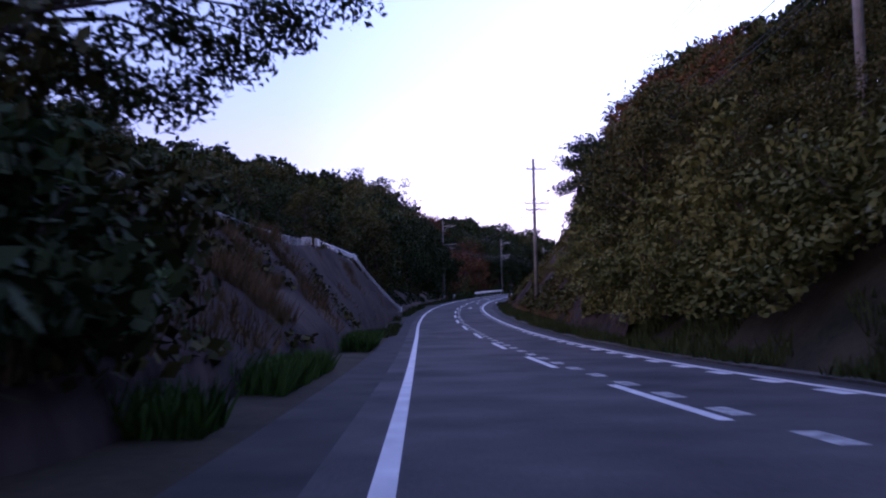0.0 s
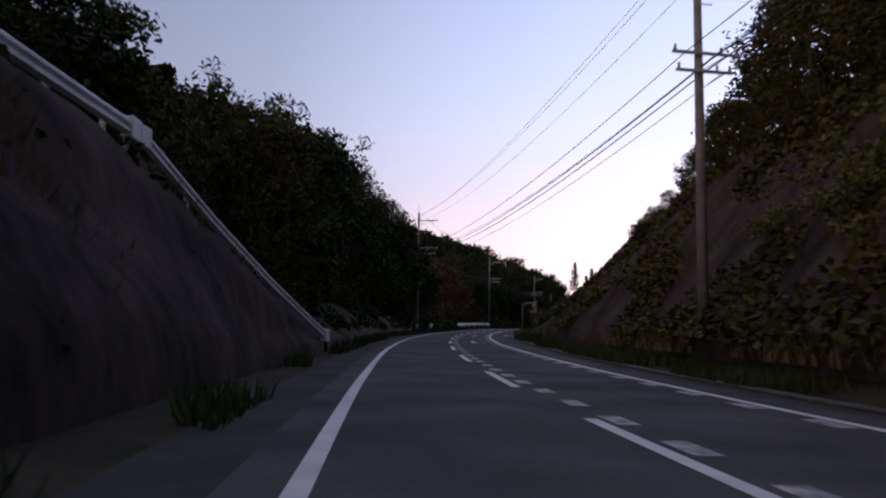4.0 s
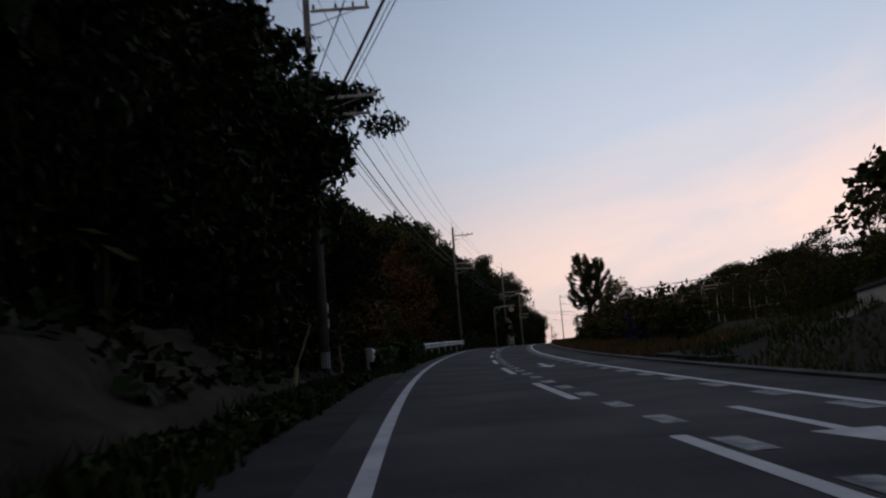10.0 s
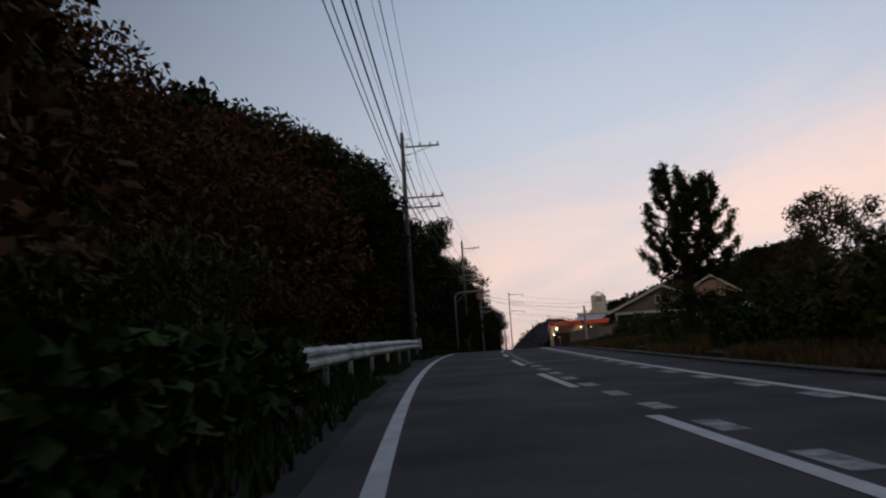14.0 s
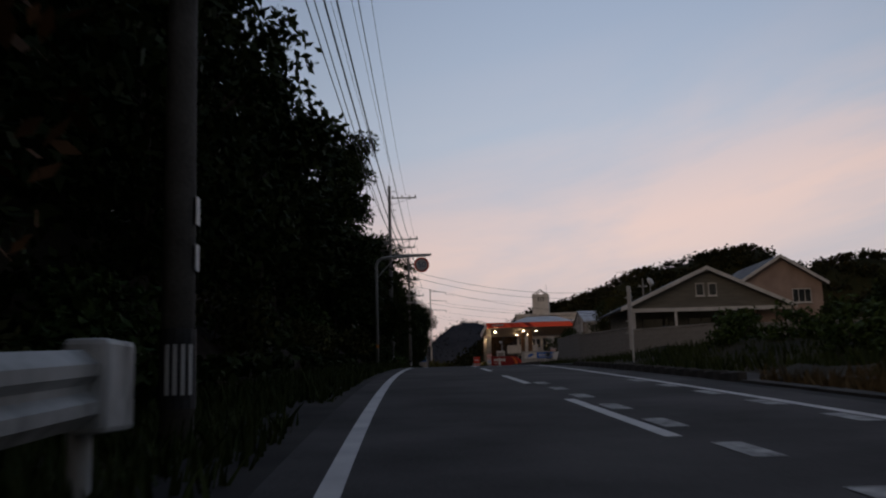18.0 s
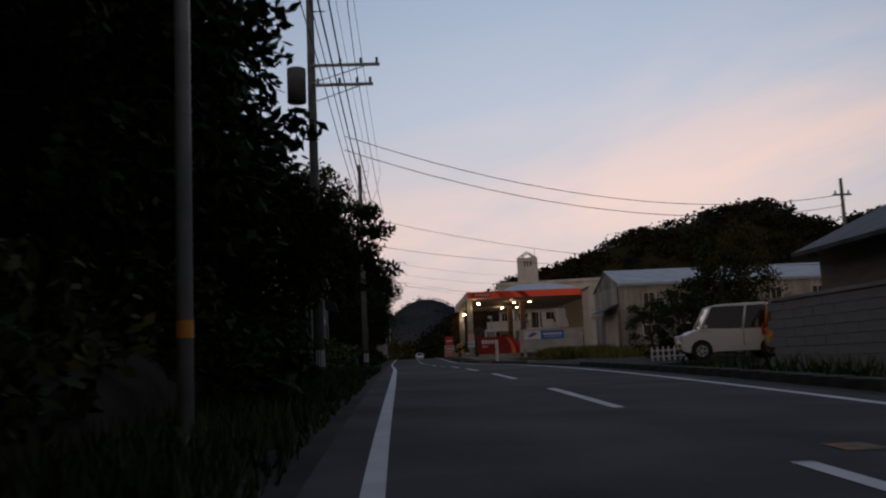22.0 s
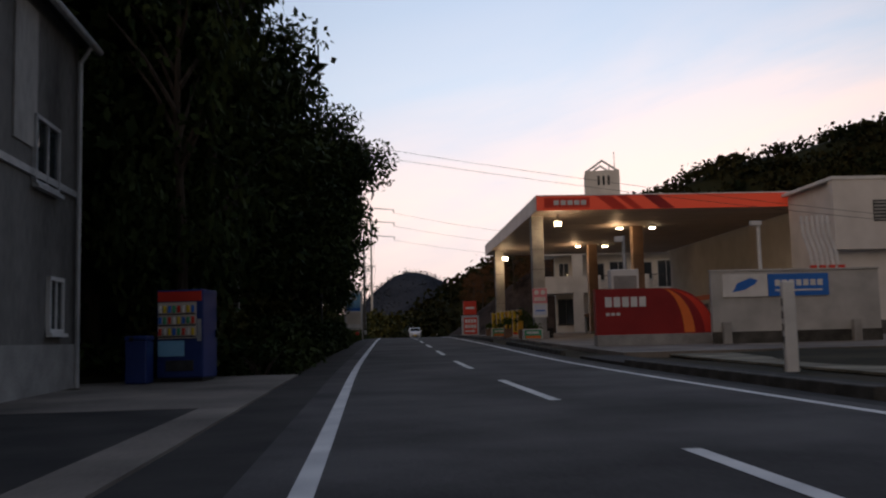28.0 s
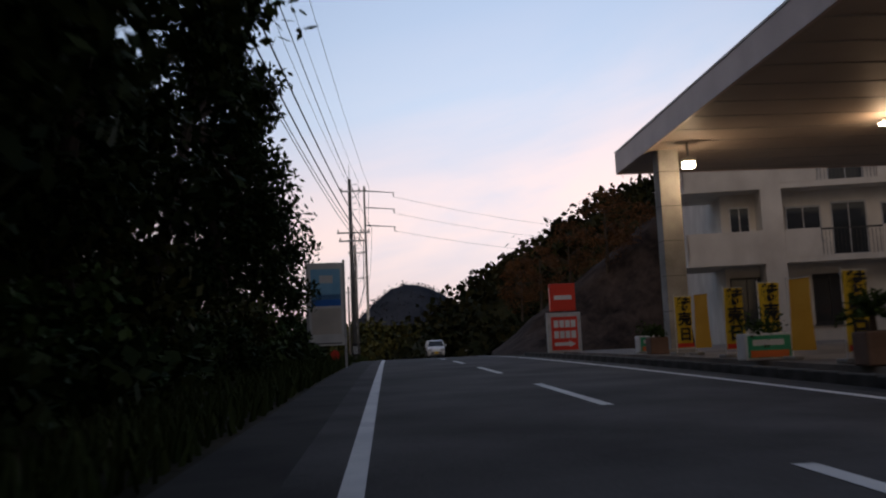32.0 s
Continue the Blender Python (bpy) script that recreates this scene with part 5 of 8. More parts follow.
def ridge(name, crest, width, label, n=60000, size=1.0, seed=3, base=9.0):
    """A long wooded hill: its crest through a few places, falling off smoothly on both sides."""
    r = np.random.default_rng(seed)
    c = np.array(crest, float)
    o = np.array([c[0, 0], c[0, 1], base])
    root = thing(name, Matrix.Translation(Vector(o)), label, "hill")
    leg = np.r_[0, np.cumsum(np.linalg.norm(np.diff(c[:, :2], axis=0), axis=1))]

    def at(f, w):
        q = np.stack([np.interp(f * leg[-1], leg, c[:, k]) for k in range(3)], 1) - o
        e = np.stack([np.interp(np.clip(f + 0.05, 0, 1) * leg[-1], leg, c[:, k]) - np.interp(np.clip(f - 0.05, 0, 1) * leg[-1], leg, c[:, k]) for k in range(2)], 1)
        e /= np.linalg.norm(e, axis=1)[:, None]
        q[:, 0] += e[:, 1] * w * width
        q[:, 1] -= e[:, 0] * w * width
        lump = np.array([noise.noise(Vector((a * leg[-1] * 0.11, b * 2.2, seed))) for a, b in zip(f, w)])
        q[:, 2] = q[:, 2] * np.clip(1 - w * w, 0, 1) ** 1.2 + lump * 1.1 * np.clip(1 - w * w, 0, 1) - 1.2
        return q

    nf, nw = 60, 21
    F, W = np.meshgrid(np.linspace(0, 1, nf), np.linspace(-1, 1, nw), indexing="ij")
    faces = [(i * nw + j, i * nw + j + 1, (i + 1) * nw + j + 1, (i + 1) * nw + j) for i in range(nf - 1) for j in range(nw - 1)]
    share("hillside", raw("hillside", at(F.ravel(), W.ravel()), faces, WOODS, True), root)
    hub = at(r.random(n // 40), r.uniform(-1, 1, n // 40)) + np.array([0, 0, 0.9])
    pos = hub[r.integers(0, len(hub), n)] + r.normal(size=(n, 3)) * np.array([1.0, 1.0, 0.42]) * size
    share("woods", leaf_mesh("woods", pos, r.uniform(0.5, 1.2, n) * size * 0.8, WOODS, r, narrow=0.8), root)


ridge("wooded_hill", [(88, 412, 17), (99.1, 404.8, 26.0), (105, 402.1, 29.2), (114.5, 397.2, 31.8), (120.1, 394, 33.6), (124.7, 387.5, 36.8), (135.6, 377.1, 39.4), (143, 368.3, 40.9), (145.6, 365.8, 41.2), (147.8, 360.8, 36), (151, 354.6, 35), (156.9, 341.3, 35.8), (166, 328, 33), (176, 300, 24)], 34, "dark wooded hill close behind the houses", n=80000)
hill("wooded_hill", 629, -110, 120, 130, 20, "low wooded hills in the valley ahead", seed=6, n=9000)
hill("wooded_hill", 569, 75, 60, 90, 14, "low wooded hills in the valley ahead", seed=7, n=7000)
hill("far_mountain", 0, 0, 235, 260, 122, "round mountain far ahead, coloured bluish for haze", HAZE, 16000, 3.0, 8, place=Matrix.Translation((517, 1700, -2)), power=3.6)
hill("wooded_hill", 455, 2, 26, 16, 8.5, "low olive-green wooded bank where the road bends", LEAF2, 16000, 0.8, 9, base=-2.5)


# ---- guardrails, fence, poles and cables ----
def smooth_line(points, step=0.5):
    """Places at even steps on straight legs through (s, u, v) points."""
    out = []
    for a, b in zip(points, points[1:]):
        n = max(1, int(abs(b[0] - a[0]) / step))
        out += [tuple(a[k] + (b[k] - a[k]) * i / n for k in range(3)) for i in range(n)]
    return out + [points[-1]]


def guardrail(points, label, spacing=4.0, beam=0.33, side=1, post_h=0.75, material=RAIL):
    """A ribbed steel beam on posts; points give the foot line."""
    line = [pt(*q) for q in smooth_line(points, 1.0)]
    o = line[0].copy()
    root = thing("guardrail", Matrix.Translation(o), label, "guardrail")
    prof = [(0.0, 0.0), (0.035, 0.03), (0.075, 0.06), (0.075, 0.11), (0.02, 0.15), (0.02, 0.18), (0.075, 0.22), (0.075, 0.27), (0.035, 0.30), (0.0, 0.33), (-0.006, 0.33), (0.012, 0.165), (-0.006, 0.0)]
    prof = [(x * side, z * beam / 0.33) for x, z in prof]
    frames = []
    for i, c in enumerate(line):
        d = (line[min(i + 1, len(line) - 1)] - line[max(i - 1, 0)]).normalized()
        r = Vector((d.y, -d.x, 0)).normalized()
        frames.append((c - o + Vector((0, 0, post_h - beam)), r, Vector((0, 0, 1))))
    part("beam", sweep(prof, frames, True), material, root)
    length, acc = 0.0, 0.0
    for i in range(len(line)):
        if i:
            acc += (line[i] - line[i - 1]).length
        if i == 0 or acc >= spacing or i == len(line) - 1:
            acc = 0.0
            c, r = frames[i][0], frames[i][1]
            b = c + r * (-0.09 * side) - Vector((0, 0, post_h - beam))
            part("post", rod(b - Vector((0, 0, 0.35)), b + Vector((0, 0, post_h + 0.02)), 0.057, n=10), material, root, smooth=True)
            part("bracket", block(-0.05, 0.05, -0.05, 0.05, -0.06, 0.06), GALV, root).matrix_basis = Matrix.Translation(c + r * (-0.03 * side) + Vector((0, 0, beam / 2)))
    for i, e in ((0, -1), (len(line) - 1, 1)):
        c, r = frames[i][0], frames[i][1]
        d = r.cross(Vector((0, 0, 1))) * -1
        m = Matrix.Translation(c + Vector((0, 0, beam / 2))) @ Matrix.Rotation(math.atan2(r.y, r.x), 4, "Z")
        part("end_cap", block(-0.11, 0.11, -0.22, 0.22, -beam * 0.62, beam * 0.62, 0.03), material, root, "rounded end piece").matrix_basis = m
    return root


# ramp rail above the cut: level stretch, knee, then down to the road
guardrail([(49.0, -5.6, 4.15), (54.0, -5.2, 4.05), (60.0, -4.57, 3.78)], "white ribbed steel guardrail along the ramp's top", 2.0, 0.33)
guardrail([(60.4, -4.5, 3.72), (64.0, -3.9, 2.6), (68.0, -3.2, 1.45), (73.8, -2.2, -0.05)], "white steel guardrail sloping down the ramp beside the cut", 2.0, 0.33)
guardrail([(136.2, -2.05, -0.02), (142, -2.1, -0.02), (150, -1.85, 0), (158, -1.75, 0), (164, -1.75, 0), (172, -1.52, 0), (185.1, -1.35, 0)], "weathered white steel guardrail with creepers along the verge", 4.0, 0.36, post_h=0.85, material=RAILD)
guardrail([(399, 6.8, 0.0), (412, 6.2, 0), (430, 6.2, 0)], "white guardrail on the bend beyond the crest", 4.0, 0.35, side=-1)


def fence(points, label):
    """Chain-link fence: posts, top rail and netting wires."""
    line = [pt(*q) for q in smooth_line(points, 2.0)]
    o = line[0].copy()
    root = thing("fence", Matrix.Translation(o), label, "fence")
    for q in line:
        part("post", rod(q - o - Vector((0, 0, 0.4)), q - o + Vector((0, 0, 0.95)), 0.028, n=8), GALV, root)
    for a, b in zip(line, line[1:]):
        for h in (0.1, 0.9):
            part("rail", rod(a - o + Vector((0, 0, h)), b - o + Vector((0, 0, h)), 0.016, n=6), GALV, root)
        bm = bmesh.new()
        n = 14
        for k in range(-n, n):
            for sgn in (0, 1):
                f0, f1 = max(0.0, k / n), min(1.0, (k + n) / n)
                z0, z1 = 0.12 + 0.76 * (f0 - k / n), 0.12 + 0.76 * (f1 - k / n)
                if sgn:
                    z0, z1 = 1.0 - z0, 1.0 - z1
                rod(a.lerp(b, f0) - o + Vector((0, 0, z0)), a.lerp(b, f1) - o + Vector((0, 0, z1)), 0.004, n=3, bm=bm)
        part("netting", bm, GALV, root)
    return root


fence([(16, -6.5, 3.3), (26, -6.4, 3.45), (34, -6.25, 3.55), (41, -5.95, 3.65), (45.5, -5.75, 3.75)], "grey chain-link fence on the top edge of the cut")
box = thing("equipment_box", stand(47.0, -5.9, 3.85), "small white equipment box on a post by the fence", "box")
part("post", rod((0, 0, -0.4), (0, 0, 0.5), 0.04), GALV, box)
part("case", block(-0.25, 0.25, -0.18, 0.18, 0.5, 1.05, 0.03), WHITE, box)


def pole(s, u, v, h, label, arms=((0.93, 0.9, 0), (0.70, 1.1, 0.3)), bands=True, transformer=False, spike=True, turn=0.0):
    """A tapered concrete utility pole with arms, insulators and foot markers."""
    root = thing("utility_pole", stand(s, u, v, turn), label, "utility pole", "utility poles along the road")
    part("shaft", rod((0, 0, -0.6), (0, 0, h), 0.155, 0.095, 14), POLE, root, smooth=True)
    if spike:
        part("lightning_rod", rod((0, 0, h), (0, 0, h + 0.9), 0.02, 0.01, 6), DARKM, root)
    tops = []
    for f, w, off in arms:
        z = h * f
        arm = part("crossarm", block(-w + off, w + off, -0.17, -0.10, z - 0.04, z + 0.04, 0.006), GALV, root)
        part("brace", rod((0, -0.14, z - 0.5), (w * 0.6 + off, -0.14, z - 0.03), 0.014, n=6), GALV, root)
        for x in (-w + off + 0.08, off - w * 0.15, off + w * 0.45, w + off - 0.08):
            b = bmesh.new()
            for k in range(3):
                rod((x, -0.135, z + 0.04 + k * 0.055), (x, -0.135, z + 0.085 + k * 0.055), 0.045, 0.03, 8, b)
            ins = link("insulator", b, CONC, True)
            ins.parent = arm
            tops.append((x, -0.135, z + 0.22))
    for k in range(5):
        part("bracket", rod((0, 0, h * (0.97 - 0.035 * k)), (0.42, 0, h * (0.97 - 0.035 * k)), 0.018, n=6), GALV, root)
    if transformer:
        part("transformer", rod((-0.42, 0, h * 0.62), (-0.42, 0, h * 0.62 + 0.95), 0.26, 0.26, 16), POLE, root, "grey drum transformer", True)
    if bands:
        part("foot_marker", rod((0, 0, 0.3), (0, 0, 1.0), 0.162, 0.16, 14), DARKM, root, "black band with pale stripes")
        for k in range(4):
            a = -1.9 + 0.42 * k
            part("marker_stripe", block(-0.018, 0.018, -0.006, 0.006, 0.42, 0.86), WHITE, root).matrix_basis = Matrix.Rotation(a + 1.57, 4, "Z") @ Matrix.Translation((0, -0.166, 0))
        part("number_plate", block(0.155, 0.165, -0.07, 0.07, 1.52, 1.76), WHITE, root)
        part("number_plate", block(0.155, 0.165, -0.07, 0.07, 1.94, 2.2), WHITE, root)
    return root


POLES = [(21.7, 10.8, 3.6, 9.4, 12), (67.0, 8.1, 0.6, 11.0, 8), (131.0, -2.8, 0.0, 11.5, 0), (188.8, -1.86, 0.0, 11.2, 0), (242.2, -2.25, 0.0, 12.4, 0), (265.0, -1.75, 0.0, 10.7, 0),
         (304.0, -4.0, 0.1, 12.6, 0), (370.0, -1.9, 0.0, 10.4, 0), (398.0, -2.6, -0.2, 10.5, 0), (432.0, -3.0, -0.2, 10.5, 0)]
for k, (s, u, v, h, tn) in enumerate(POLES):
    pole(s, u, v, h, ("grey concrete utility pole on the overgrown bank", "grey concrete utility pole at the foot of the cut slope", "dark concrete utility pole under overhanging trees",
                      "grey concrete utility pole rising from the wood", "tall concrete utility pole beside the wooded bank", "pale concrete utility pole before the grey shed",
                      "utility pole standing among trees", "tall utility pole behind the tourist board", "utility pole down the road", "utility pole down the road")[k],
         ((0.78, 0.5, 0.5), (0.645, 0.8, 0.55), (0.59, 0.75, 0.5)) if k == 5 else ((0.93, 0.75, 0.2), (0.70, 0.95, 0.15), (0.655, 0.8, 0.1)) if k in (1, 7) else ((0.93, 0.85, 1.0), (0.70, 0.95, 0.95), (0.655, 0.8, 0.9)) if k in (2, 3, 4) else ((0.93, 0.8, 0.2), (0.72, 0.9, 0.2)), k not in (0, 1), k == 4, True, tn)


def cable(a, b, sag, r, label="black overhead cable sagging between poles", n=22):
    a, b = Vector(a), Vector(b)
    pts = [a.lerp(b, f) - Vector((0, 0, sag * 4 * f * (1 - f))) for f in np.linspace(0, 1, n)]
    o = pts[0]
    ob = link("power_cable", tube([q - o for q in pts], r, 5), CABLE)
    ob.matrix_basis = Matrix.Translation(o)
    return tagged(ob, label, "cable", "overhead cables")


for (s0, u0, v0, h0, _), (s1, u1, v1, h1, _) in zip(POLES, POLES[1:]):
    d = s1 - s0
    e, e1 = (0.3 if 180 < q < 200 else 0.5 if 240 < q < 250 else 0.25 if 100 < q < 250 else 0.5 if q > 250 else 0.0 for q in (s0, s1))
    for f, x, r in ((0.985, 0.0, 0.008), (0.955, 0.6, 0.008), (0.955, -0.5, 0.008), (0.72, 0.7, 0.011), (0.71, -0.3, 0.014), (0.69, 0.35, 0.02), (0.66, 0.2, 0.02), (0.62, 0.15, 0.011)):
        cable(pt(s0, u0 + x + e, v0 + h0 * f), pt(s1, u1 + x + e1, v1 + h1 * f), d * d * 0.00022 + 0.15, r)
# service drops over the road to the houses and the station
for a, b, sag in (((265, -1.1, 7.8), (260.3, 44.7, 6.8), 3.0), ((265, -1.1, 6.4), (258.6, 36.3, 6.4), 2.0), ((242.2, -1.4, 6.7), (250.0, 16.4, 5.8), 1.0), ((242.2, -1.4, 6.3), (250.0, 16.4, 5.4), 1.0), ((316, -2.3, 9.2), (308.4, 29, 3.5), 0.4), ((316, -2.3, 8.8), (307.4, 29, 3.2), 0.4)):
    cable(pt(*a), pt(*b), sag, 0.008 if a[0] > 300 else 0.011, "thin service cable crossing over the road")
sv = thing("service_pole", stand(250.0, 16.4, 0.0), "slender grey service pole behind the parked cars", "pole")
part("shaft", rod((0, 0, -0.4), (0, 0, 6.4), 0.085, 0.06, 10), POLE, sv, smooth=True)
part("crossarm", block(-0.35, 0.35, -0.04, 0.04, 5.76, 5.83, 0.006), GALV, sv)
part("insulator", rod((-0.25, 0, 5.83), (-0.25, 0, 5.96), 0.04, 0.025, 8), CONC, sv)
part("insulator", rod((0.25, 0, 5.83), (0.25, 0, 5.96), 0.04, 0.025, 8), CONC, sv)
guy = thing("guy_wire", stand(131.1, -2.36, 0.0), "steel stay wire of the pole with orange plastic sleeve", "guy wire")
part("wire", rod((0, 0, -0.2), (-0.4, 0.0, 6.2), 0.008, n=6), CABLE, guy)
part("sleeve", rod((-0.01, 0, 0.25), (-0.055, 0.0, 1.0), 0.045, 0.045, 10), OCHRE, guy, "orange sleeve")
slim = thing("slim_pole", stand(316, -2.3, 0.0), "slim dark steel pole with insulators beside the trees", "pole")
part("shaft", rod((0, 0, -0.4), (0, 0, 13.4), 0.06, 0.04, 8), DARKM, slim)
part("crossarm", rod((-2.6, 0, 12.0), (0.2, 0, 12.1), 0.03, n=6), GALV, slim)
part("stay", rod((-1.2, 0, 11.2), (-0.1, 0, 12.6), 0.02, n=6), GALV, slim)
for z in (11.6, 12.05, 12.5):
    part("insulator", rod((0.06, 0, z), (0.26, 0, z), 0.05, 0.03, 8), CONC, slim)
hp = thing("transmission_pylon", stand(470, 4, -6, 0), "distant slender steel transmission pylon", "pylon")
part("mast", rod((0, 0, 0), (0, 0, 37.6), 0.3, 0.16, 8), GALV, hp)
for z in (36.8, 34.0, 31.0):
    part("arm", rod((0, 0, z), (5.2, 0, z - 0.3), 0.12, 0.06, 6), GALV, hp)
    part("insulator_string", rod((5.0, 0, z - 0.3), (5.0, 0, z - 1.0), 0.09, n=6), CONC, hp)
    cable(pt(470, 9.0, -6 + z - 1.0), pt(560, 140, 6 + z), 4.0, 0.025, "thin distant transmission line against the sky")

# ---- small roadside things ----
peg = thing("delineator_post", stand(124.4, -2.62, 0.0, 0) @ Matrix.Rotation(radians(7), 4, "Y"), "tall yellowed plastic delineator post in the grass", "post")
part("post", rod((0, 0, -0.2), (0.04, 0, 0.62), 0.06, 0.05, 12), mat("yellowed_plastic", (0.42, 0.34, 0.18), (0.6, 0.52, 0.32), 3, 0.6, 0, 30), peg)
part("rod", rod((0.04, 0, 0.62), (0.26, 0, 1.5), 0.02, 0.02, 8), mat("bleached_bamboo", (0.36, 0.28, 0.17), (0.52, 0.42, 0.27), 3, 0.7, 0, 30), peg)
sg = thing("speed_sign", stand(225.8, -2.05, 0.0), "round red-rimmed 50 speed limit sign hung from a bent grey pole", "road sign")
part("pole", tube([(0, 0, -0.3), (0, 0, 5.05), (0.08, 0, 5.28), (0.3, 0, 5.42), (0.6, 0, 5.46), (2.7, 0, 5.52)], [0.075] * 5 + [0.05], 10), GALV, sg, smooth=True)
part("stay", rod((0.06, 0, 4.5), (0.95, 0, 5.44), 0.025), GALV, sg)
part("bar", block(0.9, 2.75, -0.035, 0.035, 5.53, 5.60), GALV, sg)
part("base_collar", rod((0, 0, 0.0), (0, 0, 0.12), 0.11, n=12), GALV, sg)
part("reflector", rod((0, 0, 1.0), (0, 0, 1.16), 0.079, n=12), AMBER, sg, "orange reflector sleeve")
disc = part("disc", rod((2.25, 0.02, 5.05), (2.25, -0.0, 5.05), 0.375, n=40), RED, sg, "red rim")
f = link("face", rod((2.25, -0.001, 5.05), (2.25, -0.008, 5.05), 0.285, n=40), WHITE)
f.parent = disc
for x in (2.07, 2.43):
    part("hanger", rod((x, 0.01, 5.38), (x, 0.01, 5.54), 0.018, n=6), GALV, sg)
tx = bpy.data.curves.new("digits", "FONT")
tx.body, tx.size, tx.align_x, tx.align_y, tx.extrude = "50", 0.41, "CENTER", "CENTER", 0.003
dg = new("digits_curve", tx)
dg.data.materials.append(mat("sign_blue", (0.03, 0.06, 0.22), (0.05, 0.09, 0.3), 3, 0.5, 0, 30))
bpy.context.view_layer.update()
me = bpy.data.meshes.new_from_object(dg.evaluated_get(bpy.context.evaluated_depsgraph_get()))
bpy.data.objects.remove(dg)
dg = new("digits", me)
dg.parent = disc
dg.matrix_basis = Matrix.Translation((2.25, -0.012, 5.05)) @ Matrix.Rotation(radians(90), 4, "X")

wp = thing("roadside_marker_board", stand(217.8, 8.6, 0.0, -62) @ Matrix.Diagonal((0.9, 0.9, 0.95, 1)), "tall narrow white marker post with side pegs", "sign")
part("pole", rod((0.3, 0, -0.3), (0.3, 0, 3.1), 0.045), WHITE, wp)
part("panel", block(0.1, 0.3, -0.03, 0.03, 0.55, 3.25, 0.01), WHITE, wp)
for z in (1.25, 1.75, 2.25, 2.75):
    part("peg", block(-0.1, 0.42, -0.02, 0.02, z, z + 0.05), WHITE, wp)
sp = thing("sign_post", stand(294.4, 8.5, 0.0, 0), "white flat signpost at the forecourt's entry", "post")
part("board", block(-0.13, 0.13, -0.06, 0.06, -0.2, 1.75, 0.02), WHITE, sp)
for z in (0.5, 0.75, 1.0, 1.25):
    part("lettering_bar", block(-0.138, -0.131, -0.03, 0.03, z, z + 0.15), DARKM, sp)
rk = bmesh.new()
bmesh.ops.create_icosphere(rk, subdivisions=3, radius=0.15)
for v in rk.verts:
    v.co *= 1 + 0.22 * noise.noise(v.co * 4)
    v.co.z *= 0.75
r_ = link("boulder", rk, mat("pale_stone", (0.4, 0.4, 0.39), (0.6, 0.6, 0.58), 3, 0.85, 0.02, 20), True)
r_.matrix_basis = stand(110.6, 5.75, 0.06)
tagged(r_, "pale rounded boulder on the verge", "rock")

bb = thing("tourist_board", stand(354, -2.4, 0.05, 4) @ Matrix.Diagonal((0.8, 0.8, 1, 1)), "tall roadside board with blue and white tourist map panel", "sign")
for x in (-0.9, 0.9):
    part("post", block(x - 0.06, x + 0.06, -0.06, 0.06, -0.6, 4.1, 0.01), GALV, bb)
pn = part("panel", block(-0.84, 0.84, -0.05, 0.05, 0.75, 4.0, 0.01), WHITE, bb)
for (x0, x1, z0, z1, m, nm) in ((-0.72, 0.72, 2.55, 3.75, CYAN, "map"), (-0.72, 0.72, 2.30, 2.75, BLUE, "title_band"), (-0.72, 0.72, 1.2, 2.2, CREAM, "text_field"), (-0.72, 0.72, 0.82, 0.86, DARKM, "lettering_bar"), (-0.3, 0.35, 3.2, 3.5, WHITE, "island")):
    q = link(nm, block(x0, x1, -0.056 if nm != "island" else -0.060, -0.051, z0, z1), m)
    q.parent = pn
part("round_sign", rod((0.35, -0.06, 0.35), (0.35, -0.03, 0.35), 0.22, n=24), RED, bb, "small red round sign below")

# left forecourt with its drink machine
strip("forecourt_left", 288.6, 297.7, -9.0, -1.56, 0.012, PAVE, 2.0, "pale worn concrete apron before the trees", "pavement", 2, 0.1)
strip("apron_asphalt", 276.0, 288.59, -9.0, -2.12, 0.010, SHOULDER, 2.0, "dark worn asphalt apron before the shed", "pavement", 2, 0.1)
strip("apron_edge", 276.0, 288.59, -2.11, -1.56, 0.012, PAVE, 2.0, "pale concrete gutter edge of the apron", "pavement", 1, 0.1)
vm = thing("vending_machine", stand(296, -3.7, 0.03, -12), "navy blue drinks vending machine with lit display on the apron", "vending machine")
part("body", block(-0.5, 0.5, -0.38, 0.38, 0.06, 1.86, 0.03), NAVY, vm)
part("foot", block(-0.45, 0.45, -0.32, 0.32, 0.0, 0.06), DARKM, vm)
part("header", block(-0.47, 0.47, -0.40, -0.381, 1.62, 1.82), RED, vm, "red header panel")
win = part("display", block(-0.46, 0.36, -0.395, -0.381, 0.86, 1.6), CREAM, vm, "pale display window")
for row in range(3):
    for k in range(8):
        q = link("can", rod((-0.41 + k * 0.1, -0.41, 0.93 + row * 0.23), (-0.41 + k * 0.1, -0.41, 1.07 + row * 0.23), 0.033, n=8), (RED, BLUE, WHITE, GREEN, YELLOW)[(k * 2 + row) % 5])
        q.parent = win
    q = link("button_strip", block(-0.45, 0.35, -0.40, -0.396, 0.885 + row * 0.23, 0.91 + row * 0.23), DARKM)
    q.parent = win
part("coin_panel", block(0.38, 0.46, -0.40, -0.381, 0.8, 1.25), GALV, vm)
part("poster", block(-0.46, 0.1, -0.395, -0.381, 0.5, 0.82), CYAN, vm)
part("flap", block(-0.3, 0.3, -0.40, -0.381, 0.2, 0.42, 0.01), DARKM, vm)
bn = thing("recycling_bin", stand(295.3, -4.5, 0.02, -8), "blue plastic recycling bin beside the machine", "bin")
part("bin", block(-0.22, 0.22, -0.2, 0.2, 0, 0.85, 0.03), NAVY, bn)
